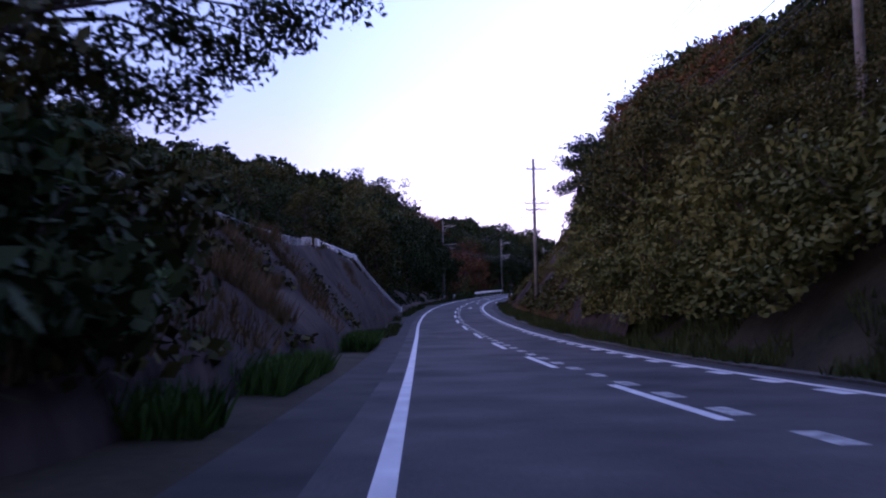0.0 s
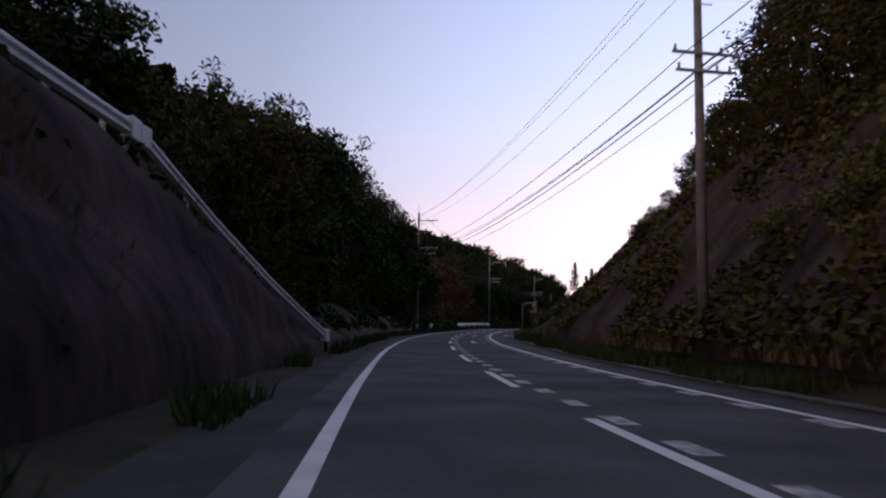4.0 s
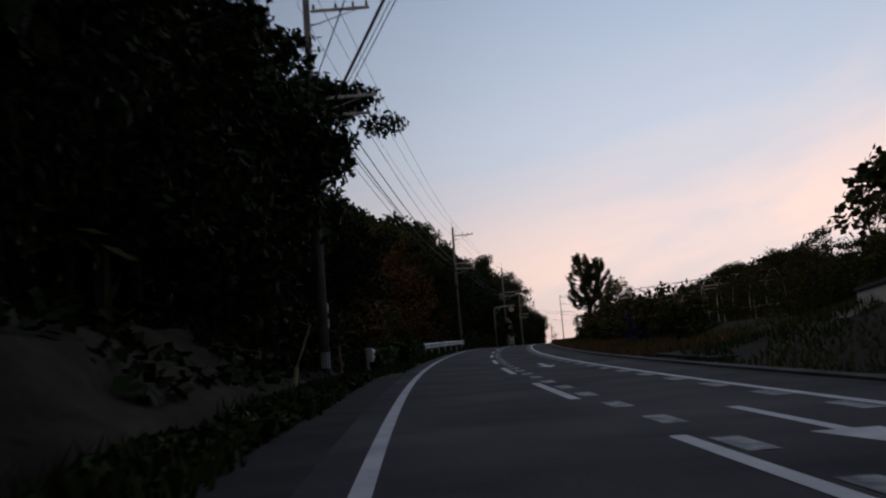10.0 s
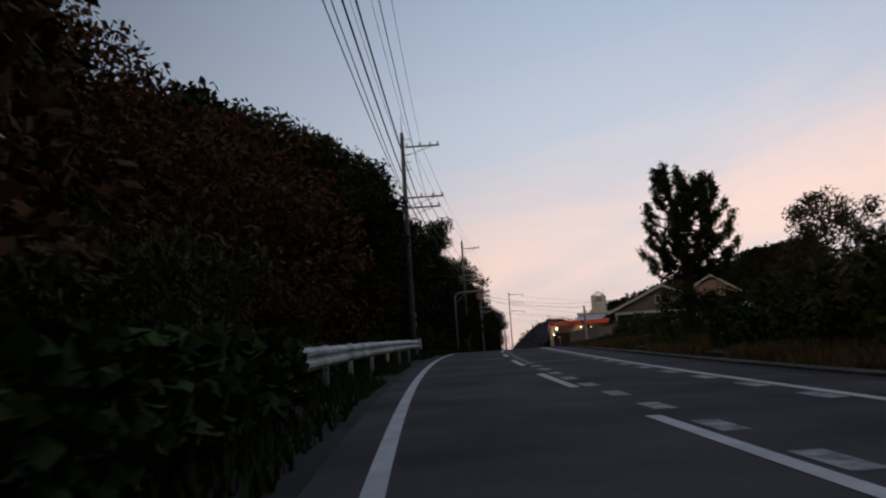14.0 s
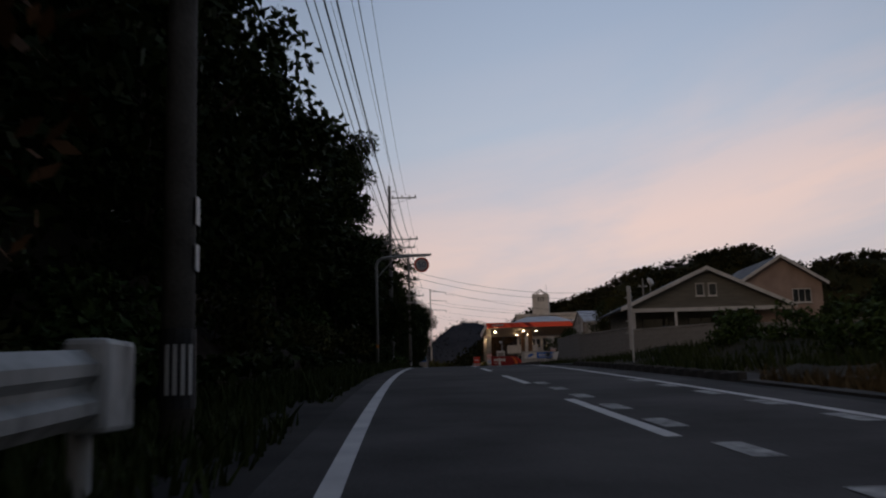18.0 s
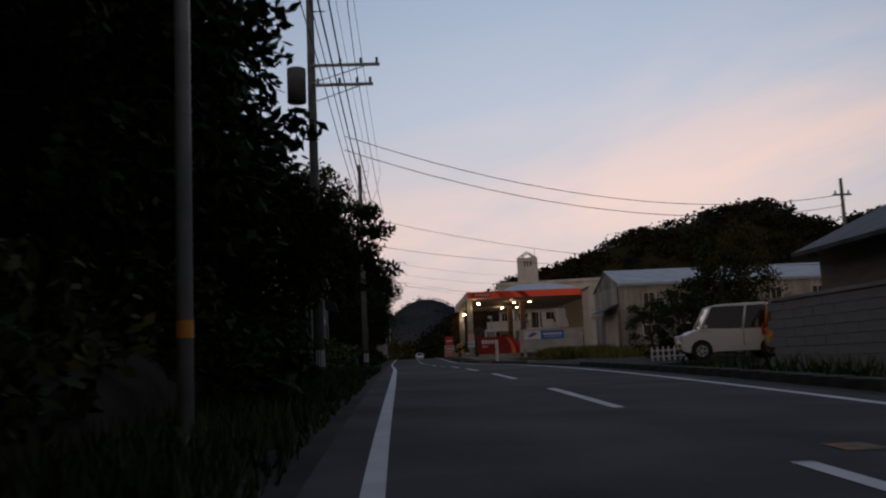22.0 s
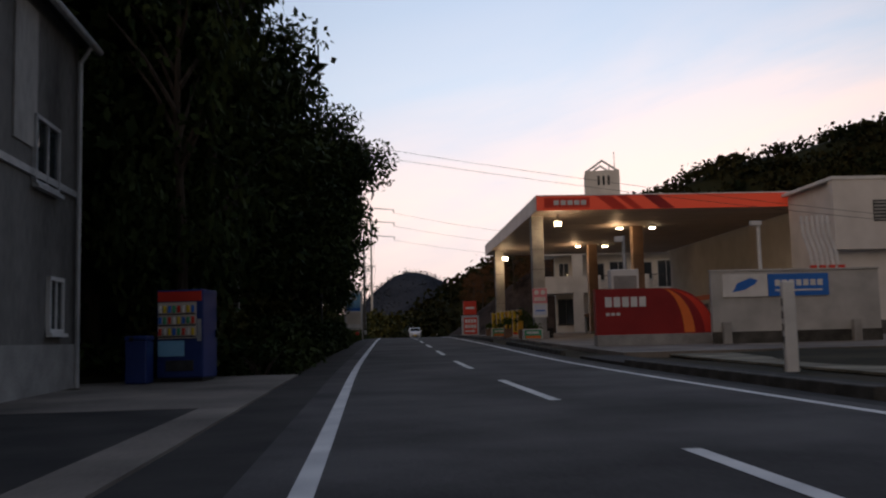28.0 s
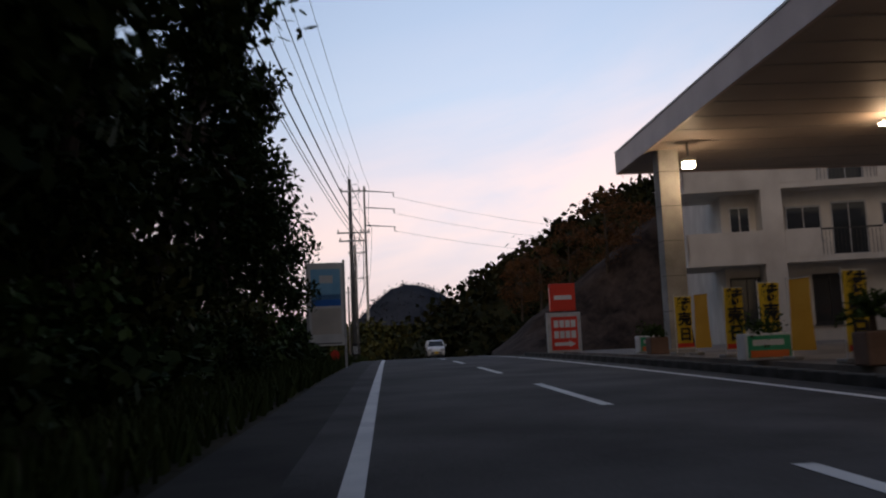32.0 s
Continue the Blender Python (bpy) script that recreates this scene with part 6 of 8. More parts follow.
part("lid", block(-0.23, 0.23, -0.21, 0.21, 0.85, 0.95, 0.03), NAVY, bn)
part("slot", rod((-0.08, -0.215, 0.89), (-0.08, -0.205, 0.89), 0.05, n=12), BLACK, bn)


# ---- buildings ----
def window(parent, x, y, z, w, h, axis="y", name="window", sash=2, frame=WHITE, depth=0.05):
    """A window set on a wall that faces -y (axis y) or -x / +x."""
    m = Matrix.Translation((x, y, z)) @ Matrix.Rotation({"y": 0.0, "x": -1.5708, "X": 1.5708}[axis], 4, "Z")
    fr = block(-w / 2, w / 2, -depth, 0.03, -h / 2, -h / 2 + 0.07)
    for a in ((-w / 2, w / 2, -depth, 0.03, h / 2 - 0.07, h / 2), (-w / 2, -w / 2 + 0.06, -depth, 0.03, -h / 2, h / 2), (w / 2 - 0.06, w / 2, -depth, 0.03, -h / 2, h / 2)):
        block(*a, bm=fr)
    for k in range(1, sash):
        xx = -w / 2 + w * k / sash
        block(xx - 0.025, xx + 0.025, -depth * 0.8, 0.02, -h / 2, h / 2, bm=fr)
    ob = part(name, fr, frame, parent)
    ob.matrix_basis = m
    for k in range(sash):
        x0 = -w / 2 + w * k / sash + 0.03
        g = link("pane", block(x0, x0 + w / sash - 0.06, -0.012, -0.004, -h / 2 + 0.06, h / 2 - 0.06), GLASS)
        g.parent = ob
    sl = link("sill", block(-w / 2 - 0.06, w / 2 + 0.06, -depth - 0.06, 0.0, -h / 2 - 0.07, -h / 2 - 0.002), frame)
    sl.parent = ob
    return ob


def gable_roof(x0, x1, y0, y1, z0, rise, over, thick, along_y=True):
    """Two roof planes; the ridge runs along y or along x."""
    if along_y:
        xm = (x0 + x1) / 2
        k = rise / (xm - x0)
        out = [(x0 - over, z0 - over * k), (xm, z0 + rise), (x1 + over, z0 - over * k), (x1 + over, z0 - over * k + thick), (xm, z0 + rise + thick), (x0 - over, z0 - over * k + thick)]
        return prism(out, y0 - over, y1 + over)
    bm = gable_roof(y0, y1, x0, x1, z0, rise, over, thick, True)
    bmesh.ops.transform(bm, matrix=Matrix(((0, 1, 0, 0), (1, 0, 0, 0), (0, 0, 1, 0), (0, 0, 0, 1))), verts=bm.verts[:])
    bmesh.ops.reverse_faces(bm, faces=bm.faces[:])
    return bm


def ribs(x0, x1, n, y, z0, z1, bm, d=0.03):
    for k in range(n):
        x = x0 + (x1 - x0) * (k + 0.5) / n
        block(x - 0.03, x + 0.03, y - d, y, z0, z1, bm=bm)


# grey shed on the left
sh = thing("shed_building", stand(270.8, -4.95, 0.1, 1.6), "tall weathered grey metal-sheet shed with awning and gutters", "shed")
L_, W_, H_ = 24.0, 11.5, 6.9
part("wall", block(-W_, 0, 0, L_, -0.3, H_), CORRD, sh)
part("gable", prism([(-W_, H_), (0, H_), (-W_ / 2, H_ + 2.2)], 0.0, L_), CORRD, sh)
# thin dark sheet over the end wall, added for its shade
part("end_cladding", prism([(-W_ - 0.01, -0.2), (0.01, -0.2), (0.01, H_), (-W_ / 2, H_ + 2.19), (-W_ - 0.01, H_)], -0.03, -0.004), ENDSHADE, sh, "dark sheet standing in for the end wall's shade")
part("roof", gable_roof(-W_, 0, 0, L_, H_ + 0.02, 2.2, 0.35, 0.1), TILE, sh)
part("gutter", tube([(0.32, -0.3, H_ - 0.12), (0.32, L_ + 0.3, H_ - 0.12)], 0.075, 8), GALV, sh)
for y in (0.25, 8.4, L_ - 0.2):
    part("downpipe", tube([(0.3, y, H_ - 0.15), (0.09, y, H_ - 0.5), (0.09, y, 0.0)], 0.045, 8), GALV, sh)
for y0, z0, z1 in ((0.6, 4.6, 6.9), (3.4, 5.0, 6.6), (8.0, 4.9, 6.7), (12.6, 4.9, 6.6), (17.5, 3.9, 6.5), (20.4, 4.2, 6.6)):
    part("patch_sheet", block(0.004, 0.03, y0, y0 + 1.1, z0, z1), CORR, sh)
part("awning", prism([(0.0, 4.55), (0.0, 4.75), (1.25, 4.2), (1.25, 4.1), (0.35, 4.25)], 4.2, 13.6), DARKM, sh, "dark sheet awning")
part("door", block(0.006, 0.05, 4.9, 8.2, 0.0, 3.7), RUST, sh, "rusty brown sliding door")
part("door", block(0.006, 0.05, 9.0, 12.4, 0.0, 3.7), CORR, sh, "grey sliding door")
part("door_post", block(0.0, 0.12, 8.25, 8.95, 0, 4.2), CONC, sh)
window(sh, 0.03, 2.2, 1.6, 1.1, 1.3, "X", frame=DARKM)
window(sh, 0.03, 16.4, 1.7, 1.1, 1.6, "X", frame=DARKM)
window(sh, 0.03, 19.0, 1.7, 1.0, 1.6, "X")
window(sh, 0.03, 22.0, 4.2, 1.3, 1.2, "X", frame=GALV)
window(sh, 0.03, 22.6, 1.6, 0.8, 1.0, "X")
part("trim", block(0.004, 0.06, 0.0, L_, 3.72, 3.84), GALV, sh)
part("base_course", block(0.004, 0.05, 12.6, L_, 0.0, 0.9), CONC, sh, "pale stained concrete base")
pf = thing("steel_platform", stand(270.7, -6.6, 0.1, 2.5), "green steel balcony platform with rails on the shed's end", "platform")
part("deck", block(-3.3, 1.6, -2.2, 0.0, 4.15, 4.3), GREENP, pf)
for x in (-3.2, 1.5):
    part("leg", block(x - 0.07, x + 0.07, -2.15, -2.0, -0.3, 4.15), GREENP, pf)
for z in (4.65, 4.95, 5.3):
    part("rail", rod((-3.3, -2.15, z), (1.6, -2.15, z), 0.022), GREENP, pf)
for x in np.linspace(-3.3, 1.6, 6):
    part("baluster", rod((x, -2.15, 4.3), (x, -2.15, 5.3), 0.025), GREENP, pf)
bo = thing("booth", stand(270.6, -6.75, 4.42, 2.5), "small white booth standing on the steel platform", "booth")
part("cabin", block(-0.95, 0.75, -1.25, 0.2, 0, 2.0, 0.02), WHITE, bo)
part("roof", prism([(-1.1, 2.0), (0.9, 2.0), (0.9, 2.08), (-0.1, 2.3), (-1.1, 2.08)], -1.4, 0.3), CONC, bo)
part("door", block(-0.1, 0.65, -1.27, -1.251, 0.05, 1.85), CONC, bo)
an = thing("antenna_mast", stand(269.4, -5.85, 0.1, 2.5), "slim steel lattice antenna mast beside the platform", "mast")
for x, y in ((-0.16, 0), (0.16, 0), (0, 0.26)):
    part("leg", rod((x, y, -0.3), (x * 0.8, y * 0.8, 8.9), 0.03, 0.022, 8), GALV, an)
lat = bmesh.new()
for k in range(17):
    rod((-0.16, 0, 0.3 + k * 0.5), (0.16, 0, 0.8 + k * 0.5), 0.01, n=5, bm=lat)
    rod((0.16, 0, 0.3 + k * 0.5), (0, 0.26, 0.8 + k * 0.5), 0.01, n=5, bm=lat)
part("lattice", lat, GALV, an)
part("stay", rod((0, 0, 8.0), (-2.6, -1.6, 4.4), 0.03), GREENP, an)

# house on the right behind its block wall
ho = thing("house", Matrix.Translation((43.95, 229.46, 11.49)) @ Matrix.Rotation(radians(-16), 4, "Z") @ Matrix.Diagonal((0.84, 0.67, 0.89, 1)), "low olive-grey gabled house with white eaves and a porch", "house")
hw = 6.1
part("wall", block(-hw + 0.5, hw - 0.4, 2.6, 11, -1.2, 2.75), OLIVE, ho)
part("gable", prism([(-hw, 2.75), (hw, 2.75), (0, 5.35)], 0.3, 10.8), OLIVE, ho)
part("roof", gable_roof(-hw, hw, 0.1, 11.2, 2.78, 2.62, 0.35, 0.14), TILE, ho)
for sx in (-1, 1):
    part("eave_board", prism([(sx * (hw + 0.4), 2.52), (0, 5.3), (0, 5.58), (sx * (hw + 0.4), 2.80)], -0.32, -0.26), WHITE, ho)
part("fascia", block(-hw + 0.4, hw + 0.1, 0.1, 0.25, 2.45, 2.72), WHITE, ho)
for x in (-hw + 0.6, -2.4, 1.4, hw - 0.2):
    part("porch_post", block(x - 0.09, x + 0.09, 0.15, 0.33, -0.5, 2.45), WHITE, ho)
for x in (-0.5, 0.45):
    window(ho, x, 0.27, 3.95, 0.62, 0.9, sash=1)
for x in (-3.5, 0.0, 3.6):
    window(ho, x, 2.57, 1.4, 2.0, 1.5, frame=DARKM)
part("porch_floor", block(-hw + 0.3, hw, 0.1, 2.6, -1.2, 0.02), CONC, ho)
di = thing("satellite_dish", stand(238.4, 14.3, 4.75, 20), "small white satellite dish on the roof edge", "dish")
part("dish", rod((0, 0, 0.25), (0.05, -0.1, 0.3), 0.28, 0.22, 20), WHITE, di)
part("arm", rod((0, 0, -0.55), (0, 0, 0.25), 0.02), GALV, di)
h2 = thing("house", stand(238.6, 22.7, 0.34, 0) @ Matrix.Diagonal((0.7, 0.85, 0.82, 1)), "two-storey pinkish-beige house with dark slate roof and white window", "house")
part("wall", block(-3.9, 3.6, 0, 9, -0.5, 5.35), TAN, h2)
part("gable", prism([(-3.9, 5.35), (3.6, 5.35), (-0.15, 7.35)], 0.0, 9), TAN, h2)
part("roof", gable_roof(-3.9, 3.6, 0, 9, 5.4, 2.0, 0.4, 0.14), TILE, h2)
for sx, x in ((-1, -4.35), (1, 4.05)):
    part("eave_board", prism([(x, 5.12), (-0.15, 7.3), (-0.15, 7.55), (x, 5.38)], -0.46, -0.40), WHITE, h2)
window(h2, 1.7, 0.0, 4.35, 1.7, 1.1, sash=3)
window(h2, -2.2, 0.0, 4.2, 1.0, 1.0)
part("wing_roof", prism([(-9.5, 4.6), (-3.9, 6.3), (-3.9, 6.45), (-9.5, 4.75)], 3.0, 7.0), TILE, h2)

# block wall round the houses
wl = thing("block_wall", Matrix(), "long grey concrete-block retaining wall, stained at its foot", "wall")
WALL = [(237.6, 8.3), (231, 8.7), (225, 10.2), (221, 13.5), (218, 20.0)]
corner = [pt(s, u, 0) for s, u in WALL]
bl = block(-0.395, 0.395, -0.075, 0.075, 0.006, 0.194, 0.008)
blm = bpy.data.meshes.new("block")
bl.to_mesh(blm)
bl.free()
blm.materials.append(BLOCK)
count, late_blocks = 0, []
for a, b in zip(corner, corner[1:]):
    d = (b - a)
    n = int(d.length / 0.8)
    ang = math.atan2(d.y, d.x)
    for r in range(9):
        for k in range(n):
            c = a + d * ((k + 0.5 + (0.25 if r % 2 else -0.25)) / n)
            m = Matrix.Translation((c.x, c.y, max(a.z, b.z) - 0.35 + r * 0.2 + 0.002)) @ Matrix.Rotation(ang, 4, "Z")
            if count < 300:
                share("block", blm, wl, m)
                count += 1
            else:
                late_blocks.append(m)
    mort = block(0, d.length, -0.06, 0.06, -0.5, 1.8)
    part("core", mort, BLOCK, wl).matrix_basis = Matrix.Translation((a.x, a.y, max(a.z, b.z) - 0.36)) @ Matrix.Rotation(ang, 4, "Z")
    part("coping", block(-0.05, d.length + 0.05, -0.1, 0.1, 1.46, 1.54, 0.01), CONC, wl).matrix_basis = Matrix.Translation((a.x, a.y, max(a.z, b.z))) @ Matrix.Rotation(ang, 4, "Z")
rest = bmesh.new()
for m in late_blocks:
    rest.from_mesh(blm)
    rest.verts.ensure_lookup_table()
    bmesh.ops.transform(rest, matrix=m, verts=rest.verts[-len(blm.vertices):])
tagged(part("blocks", rest, BLOCK, wl), kind="stuff")

# weathered warehouse beyond the vacant lot
wa = thing("warehouse", stand(294.0, 19.1, 0.0, -1.5), "weathered grey sheet-metal warehouse with white windows", "warehouse")
WX, WY, WH, WR = 24.0, 10.8, 5.95, 1.6
part("wall", block(0, WX, 0, WY, -0.3, WH), CORR, wa)
gb = prism([(0.0, WH), (WY, WH), (WY / 2, WH + WR)], 0, WX)
bmesh.ops.transform(gb, matrix=Matrix(((0, 1, 0, 0), (1, 0, 0, 0), (0, 0, 1, 0), (0, 0, 0, 1))), verts=gb.verts[:])
bmesh.ops.reverse_faces(gb, faces=gb.faces[:])
part("gable", gb, CORR, wa)
part("roof", gable_roof(0, WX, 0, WY, WH + 0.02, WR, 0.12, 0.09, False), SLATE, wa)
rb = bmesh.new()
ribs(0, WX, 48, -0.012, 0.0, WH, rb)
tagged(part("wall_ribs", rb, CORR, wa), kind="stuff")
for k in range(12):
    part("upper_sheet", block(2 * k + 0.01, 2 * k + 1.99, -0.012, -0.003, (3.9, 4.3, 3.5, 4.6)[k % 4], WH - 0.02), PALE, wa, "paler newer sheet")
for k in range(6):
    part("end_sheet", block(-0.014, -0.003, 1.8 * k + 0.01, 1.8 * k + 1.79, 3.7, WH - 0.02), PALE, wa, "paler newer sheet")
for k, x in enumerate((2.5, 6.1, 9.8, 13.4, 17.0)):
    window(wa, x, -0.05, 2.05, 1.5, 0.95)
    if k != 1:
        window(wa, x - 0.05, -0.05, 4.5, 1.0, 1.45, frame=CREAM)
    else:
        part("blank_panel", block(x - 0.6, x + 0.5, -0.06, -0.045, 3.9, 5.2), PALE, wa)
    part("patch_sheet", block(x - 0.65, x + 0.35, -0.06, -0.045, 2.85, 3.6), CORRD, wa)
part("shutter", block(-0.05, -0.003, 1.6, 6.4, 0.0, 3.6), CREAM, wa, "pale roller shutter")
part("awning", prism([(0.0, 4.4), (-1.1, 3.9), (-1.1, 3.8), (0.0, 4.2)], 1.0, 7.2), DARKM, wa, "dark sagging awning")
part("downpipe", tube([(-0.06, 0.5, WH), (-0.06, 0.5, 0)], 0.05, 8), RUST, wa)
part("gutter", tube([(-0.3, -0.35, WH - 0.1), (WX, -0.35, WH - 0.1)], 0.06, 8), GALV, wa)
for k, (s, u) in enumerate(((292.3, 20.5), (292.2, 23.2), (290.5, 29.0))):
    pl = thing("stacked_board", stand(s, u, 0.05, 4), "pale boards lying stacked beside the warehouse", "boards", "board stacks")
    for j in range(3):
        part("board", block(-1.1 + 0.1 * j, 1.1, -0.2, 0.2, j * 0.08, j * 0.08 + 0.06), WHITE, pl)
tk = thing("water_tank", stand(280.8, 21.1, 0.1, 0), "small white plastic tank on the lot", "tank")
part("tank", block(-0.6, 0.6, -0.4, 0.4, 0.1, 0.95, 0.1), WHITE, tk)
part("frame", block(-0.62, 0.62, -0.42, 0.42, 0.0, 0.1), GALV, tk)

# apartment house with the tower
ap = thing("apartment_house", stand(359.6, 14.2, 0.1, -10) @ Matrix.Diagonal((0.92, 0.92, 1.25, 1)), "cream three-storey apartment house with balconies and roof tower", "apartment house")
AX, AY, AH = 30.0, 13.0, 8.45
part("wall", block(1.6, AX, 0, AY, -0.3, AH), RENDER, ap)
part("parapet", block(1.3, AX + 0.3, -0.3, AY, AH, AH + 0.35), RENDER, ap)
part("pier", block(3.3, 4.3, -1.4, 0.0, -0.3, AH), RENDER, ap)
for f in range(1, 3):
    z = 2.7 * f + 0.1
    sl = part("balcony", block(-0.4, 3.3, -1.5, 0.1, z, z + 0.22), RENDER, ap)
    for a in ((-0.4, 3.3, -1.5, -1.36, z + 0.22, z + 1.2), (-0.4, -0.26, -1.5, 2.8, z + 0.22, z + 1.2)):
        q = link("balcony_wall", block(*a), RENDER)
        q.parent = sl
    part("balcony_side", block(-0.4, 1.6, -0.0, 2.8, z, z + 0.22), RENDER, ap)
    lng = part("balcony", block(4.3, AX, -1.4, 0.0, z, z + 0.22), RENDER, ap)
    for x in np.arange(4.3, AX - 1, 4.6):
        q = link("balcony_wall", block(x, x + 1.7, -1.42, -1.3, z + 0.2, z + 1.2), RENDER)
        q.parent = lng
        q = link("grille", block(x + 1.7, x + 4.6, -1.40, -1.37, z + 1.12, z + 1.18), DARKM)
        q.parent = lng
        gr = bmesh.new()
        for j in range(16):
            rod((x + 1.75 + j * 0.18, -1.385, z + 0.2), (x + 1.75 + j * 0.18, -1.385, z + 1.15), 0.012, n=4, bm=gr)
        q = tagged(link("railing_panel", gr, DARKM), kind="stuff")
        q.parent = lng
    if f < 3:
        window(ap, 2.5, -0.02, z + 1.35, 1.0, 1.8)
    for x in np.arange(5.6, AX - 1, 4.6):
        window(ap, x, -0.02, z + 1.5, 1.7, 1.3, frame=GALV)
        window(ap, x + 2.2, -0.02, z + 1.25, 1.7, 2.0, frame=GALV)
for x in (2.6, 6.6, 11, 15.6, 20):
    window(ap, x, -0.02, 1.5, 1.6, 1.8, frame=DARKM)
part("tower", block(5.0, 8.4, 1.0, 4.4, AH, AH + 3.4), RENDER, ap)
for x in (6.2, 6.7, 7.2):
    part("tower_slot", block(x, x + 0.22, 0.98, 0.999, AH + 2.3, AH + 3.0), DARKM, ap)
for y in (1.2, 4.2):
    part("tower_gable", tube([(5.0, y, AH + 3.3), (6.7, y, AH + 4.15), (8.4, y, AH + 3.3)], 0.09, 6), WHITE, ap)
    for x in (6.0, 7.4):
        part("tower_strut", rod((x, y, AH + 3.35), (x, y, AH + 3.8), 0.06, n=6), WHITE, ap)
part("aerial", rod((8.0, 2, AH + 3.4), (8.0, 2, AH + 4.9), 0.03), DARKM, ap)
fu, fw = np.linspace(6.4, 20, 24), np.linspace(0, 1, 12)
fv = [[(369.5 + 6.0 * b + 0.5 * noise.noise(Vector((a, b * 5, 2.0))), a, 0.76 * max(0.0, a - 6.6) * b - 0.2 + 0.3 * noise.noise(Vector((a * 0.7, b * 4, 7.0))) * b) for b in fw] for a in fu]
fv = [r + [(384.0, r[-1][1] + 1.0, r[-1][2] + 0.6)] for r in fv]
nb = len(fv[0])
tagged(new("slope_far", raw("slope_far", [tuple(pt(*q)) for r in fv for q in r], [(i * nb + j, i * nb + j + 1, (i + 1) * nb + j + 1, (i + 1) * nb + j) for i in range(len(fu) - 1) for j in range(nb - 1)], MORTAR, True)),
       "steep brown rock face beside the apartments", "slope", kind="structure")


# ---- filling station ----
strip("forecourt", 303.9, 361, 7.6, 40, 0.09, PAVE, 2.0, "pale concrete filling station forecourt", "forecourt", 3, 0.2)
GS = stand(323.7, 8.4, 0.1, 0)
gc = thing("station_canopy", GS, "broad flat filling station canopy with red fascia on tall columns", "canopy")
CL, CW, CB, CT = 26.0, 14.7, 6.7, 7.5
part("deck", block(0.08, CW - 0.08, 0.08, CL, CB + 0.10, CT - 0.05), SLATE, gc)
part("soffit", block(0.06, CW - 0.06, 0.06, CL - 0.06, CB + 0.02, CB + 0.098), SOFFIT, gc, "pale panelled soffit")
for y in np.arange(1.5, CL, 1.5):
    part("soffit_joint", block(0.1, CW - 0.1, y - 0.012, y + 0.012, CB + 0.010, CB + 0.019), CONC, gc)
hip = bmesh.new()
foot_ = [hip.verts.new(q) for q in ((3.5, 2.5, CT - 0.04), (CW - 0.2, 2.5, CT - 0.04), (CW - 0.2, CL - 2, CT - 0.04), (3.5, CL - 2, CT - 0.04))]
top_ = [hip.verts.new(q) for q in ((7.5, 13.0, CT + 1.75), (CW - 2.5, 13.0, CT + 1.75))]
for q in ((0, 1, top_[1], top_[0]), (1, 2, top_[1]), (2, 3, top_[0], top_[1]), (3, 0, top_[0])):
    hip.faces.new([foot_[v] if isinstance(v, int) else v for v in q])
part("roof", hip, SLATE, gc, "low grey hipped metal roof")
fr = part("front_fascia", block(-0.04, CW, -0.04, 0.05, CB, CT - 0.06, 0.01), FASCIA, gc, "red front fascia brightened by a weak added glow")
part("side_fascia", block(-0.05, 0.05, 0.055, CL, CB, CT - 0.06, 0.01), PINKW, gc, "pale pinkish side fascia")
part("back_fascia", block(-0.04, CW, CL + 0.002, CL + 0.08, CB, CT - 0.06), PINKW, gc)
part("cap", block(-0.07, CW + 0.03, -0.07, 0.06, CT - 0.058, CT), WHITE, gc, "white cap strip")
part("cap", block(-0.07, 0.06, 0.064, CL, CT - 0.058, CT), WHITE, gc, "white cap strip")
for x0, x1, mt in ((3.1, 3.9, RED), (4.2, 4.7, RED), (5.6, 6.4, MAROON)):
    q = link("stripe", prism([(x0, CT - 0.07), (x0 + 0.9, CB + 0.012), (x1 + 0.9, CB + 0.012), (x1, CT - 0.07)], -0.049, -0.043), mt)
    q.parent = fr
q = link("name_panel", block(0.35, 2.75, -0.060, -0.043, CB + 0.14, CT - 0.16), RED)
q.parent = fr
for k in range(5):
    g = link("name_bar", block(0.85 + k * 0.36, 1.13 + k * 0.36, -0.085, -0.062, CB + 0.26, CT - 0.29, 0.01), WHITE)
    g.parent = q
COLS = [(0.36, 2.75), (0.62, 22.4), (7.3, 7.8), (7.0, 18.9)]
for x, y in COLS:
    # the inner columns are tinted for lamplight
    c = part("column", block(x - 0.33, x + 0.33, y - 0.3, y + 0.3, 0.0, CB + 0.02, 0.02), CONC if x < 2 else LAMPTINT, gc, "tiled concrete column" if x < 2 else "tiled column tinted brown for warm lamplight")
    for z in (1.6, 2.7, 3.8, 4.9, 6.0):
        q = link("joint", block(x - 0.333, x + 0.333, y - 0.303, y + 0.303, z, z + 0.015), KERB)
        q.parent = c
    q = link("plinth", block(x - 0.45, x + 0.45, y - 0.42, y + 0.42, 0.0, 0.45, 0.03), CONC)
    q.parent = c
q = part("poster", block(-0.04, 0.76, 2.425, 2.44, 1.2, 2.78), WHITE, gc, "pink and white price poster")
g = link("poster_field", block(-0.03, 0.75, 2.418, 2.424, 1.97, 2.76), POSTER)
g.parent = q
for x in (0.18, 0.54):
    g = link("poster_disc", rod((x, 2.417, 2.55), (x, 2.411, 2.55), 0.13, n=24), WHITE)
    g.parent = q
for k in range(4):
    g = link("lettering_bar", block(0.06 + k * 0.16, 0.19 + k * 0.16, 2.411, 2.417, 2.08, 2.3), WHITE)
    g.parent = q
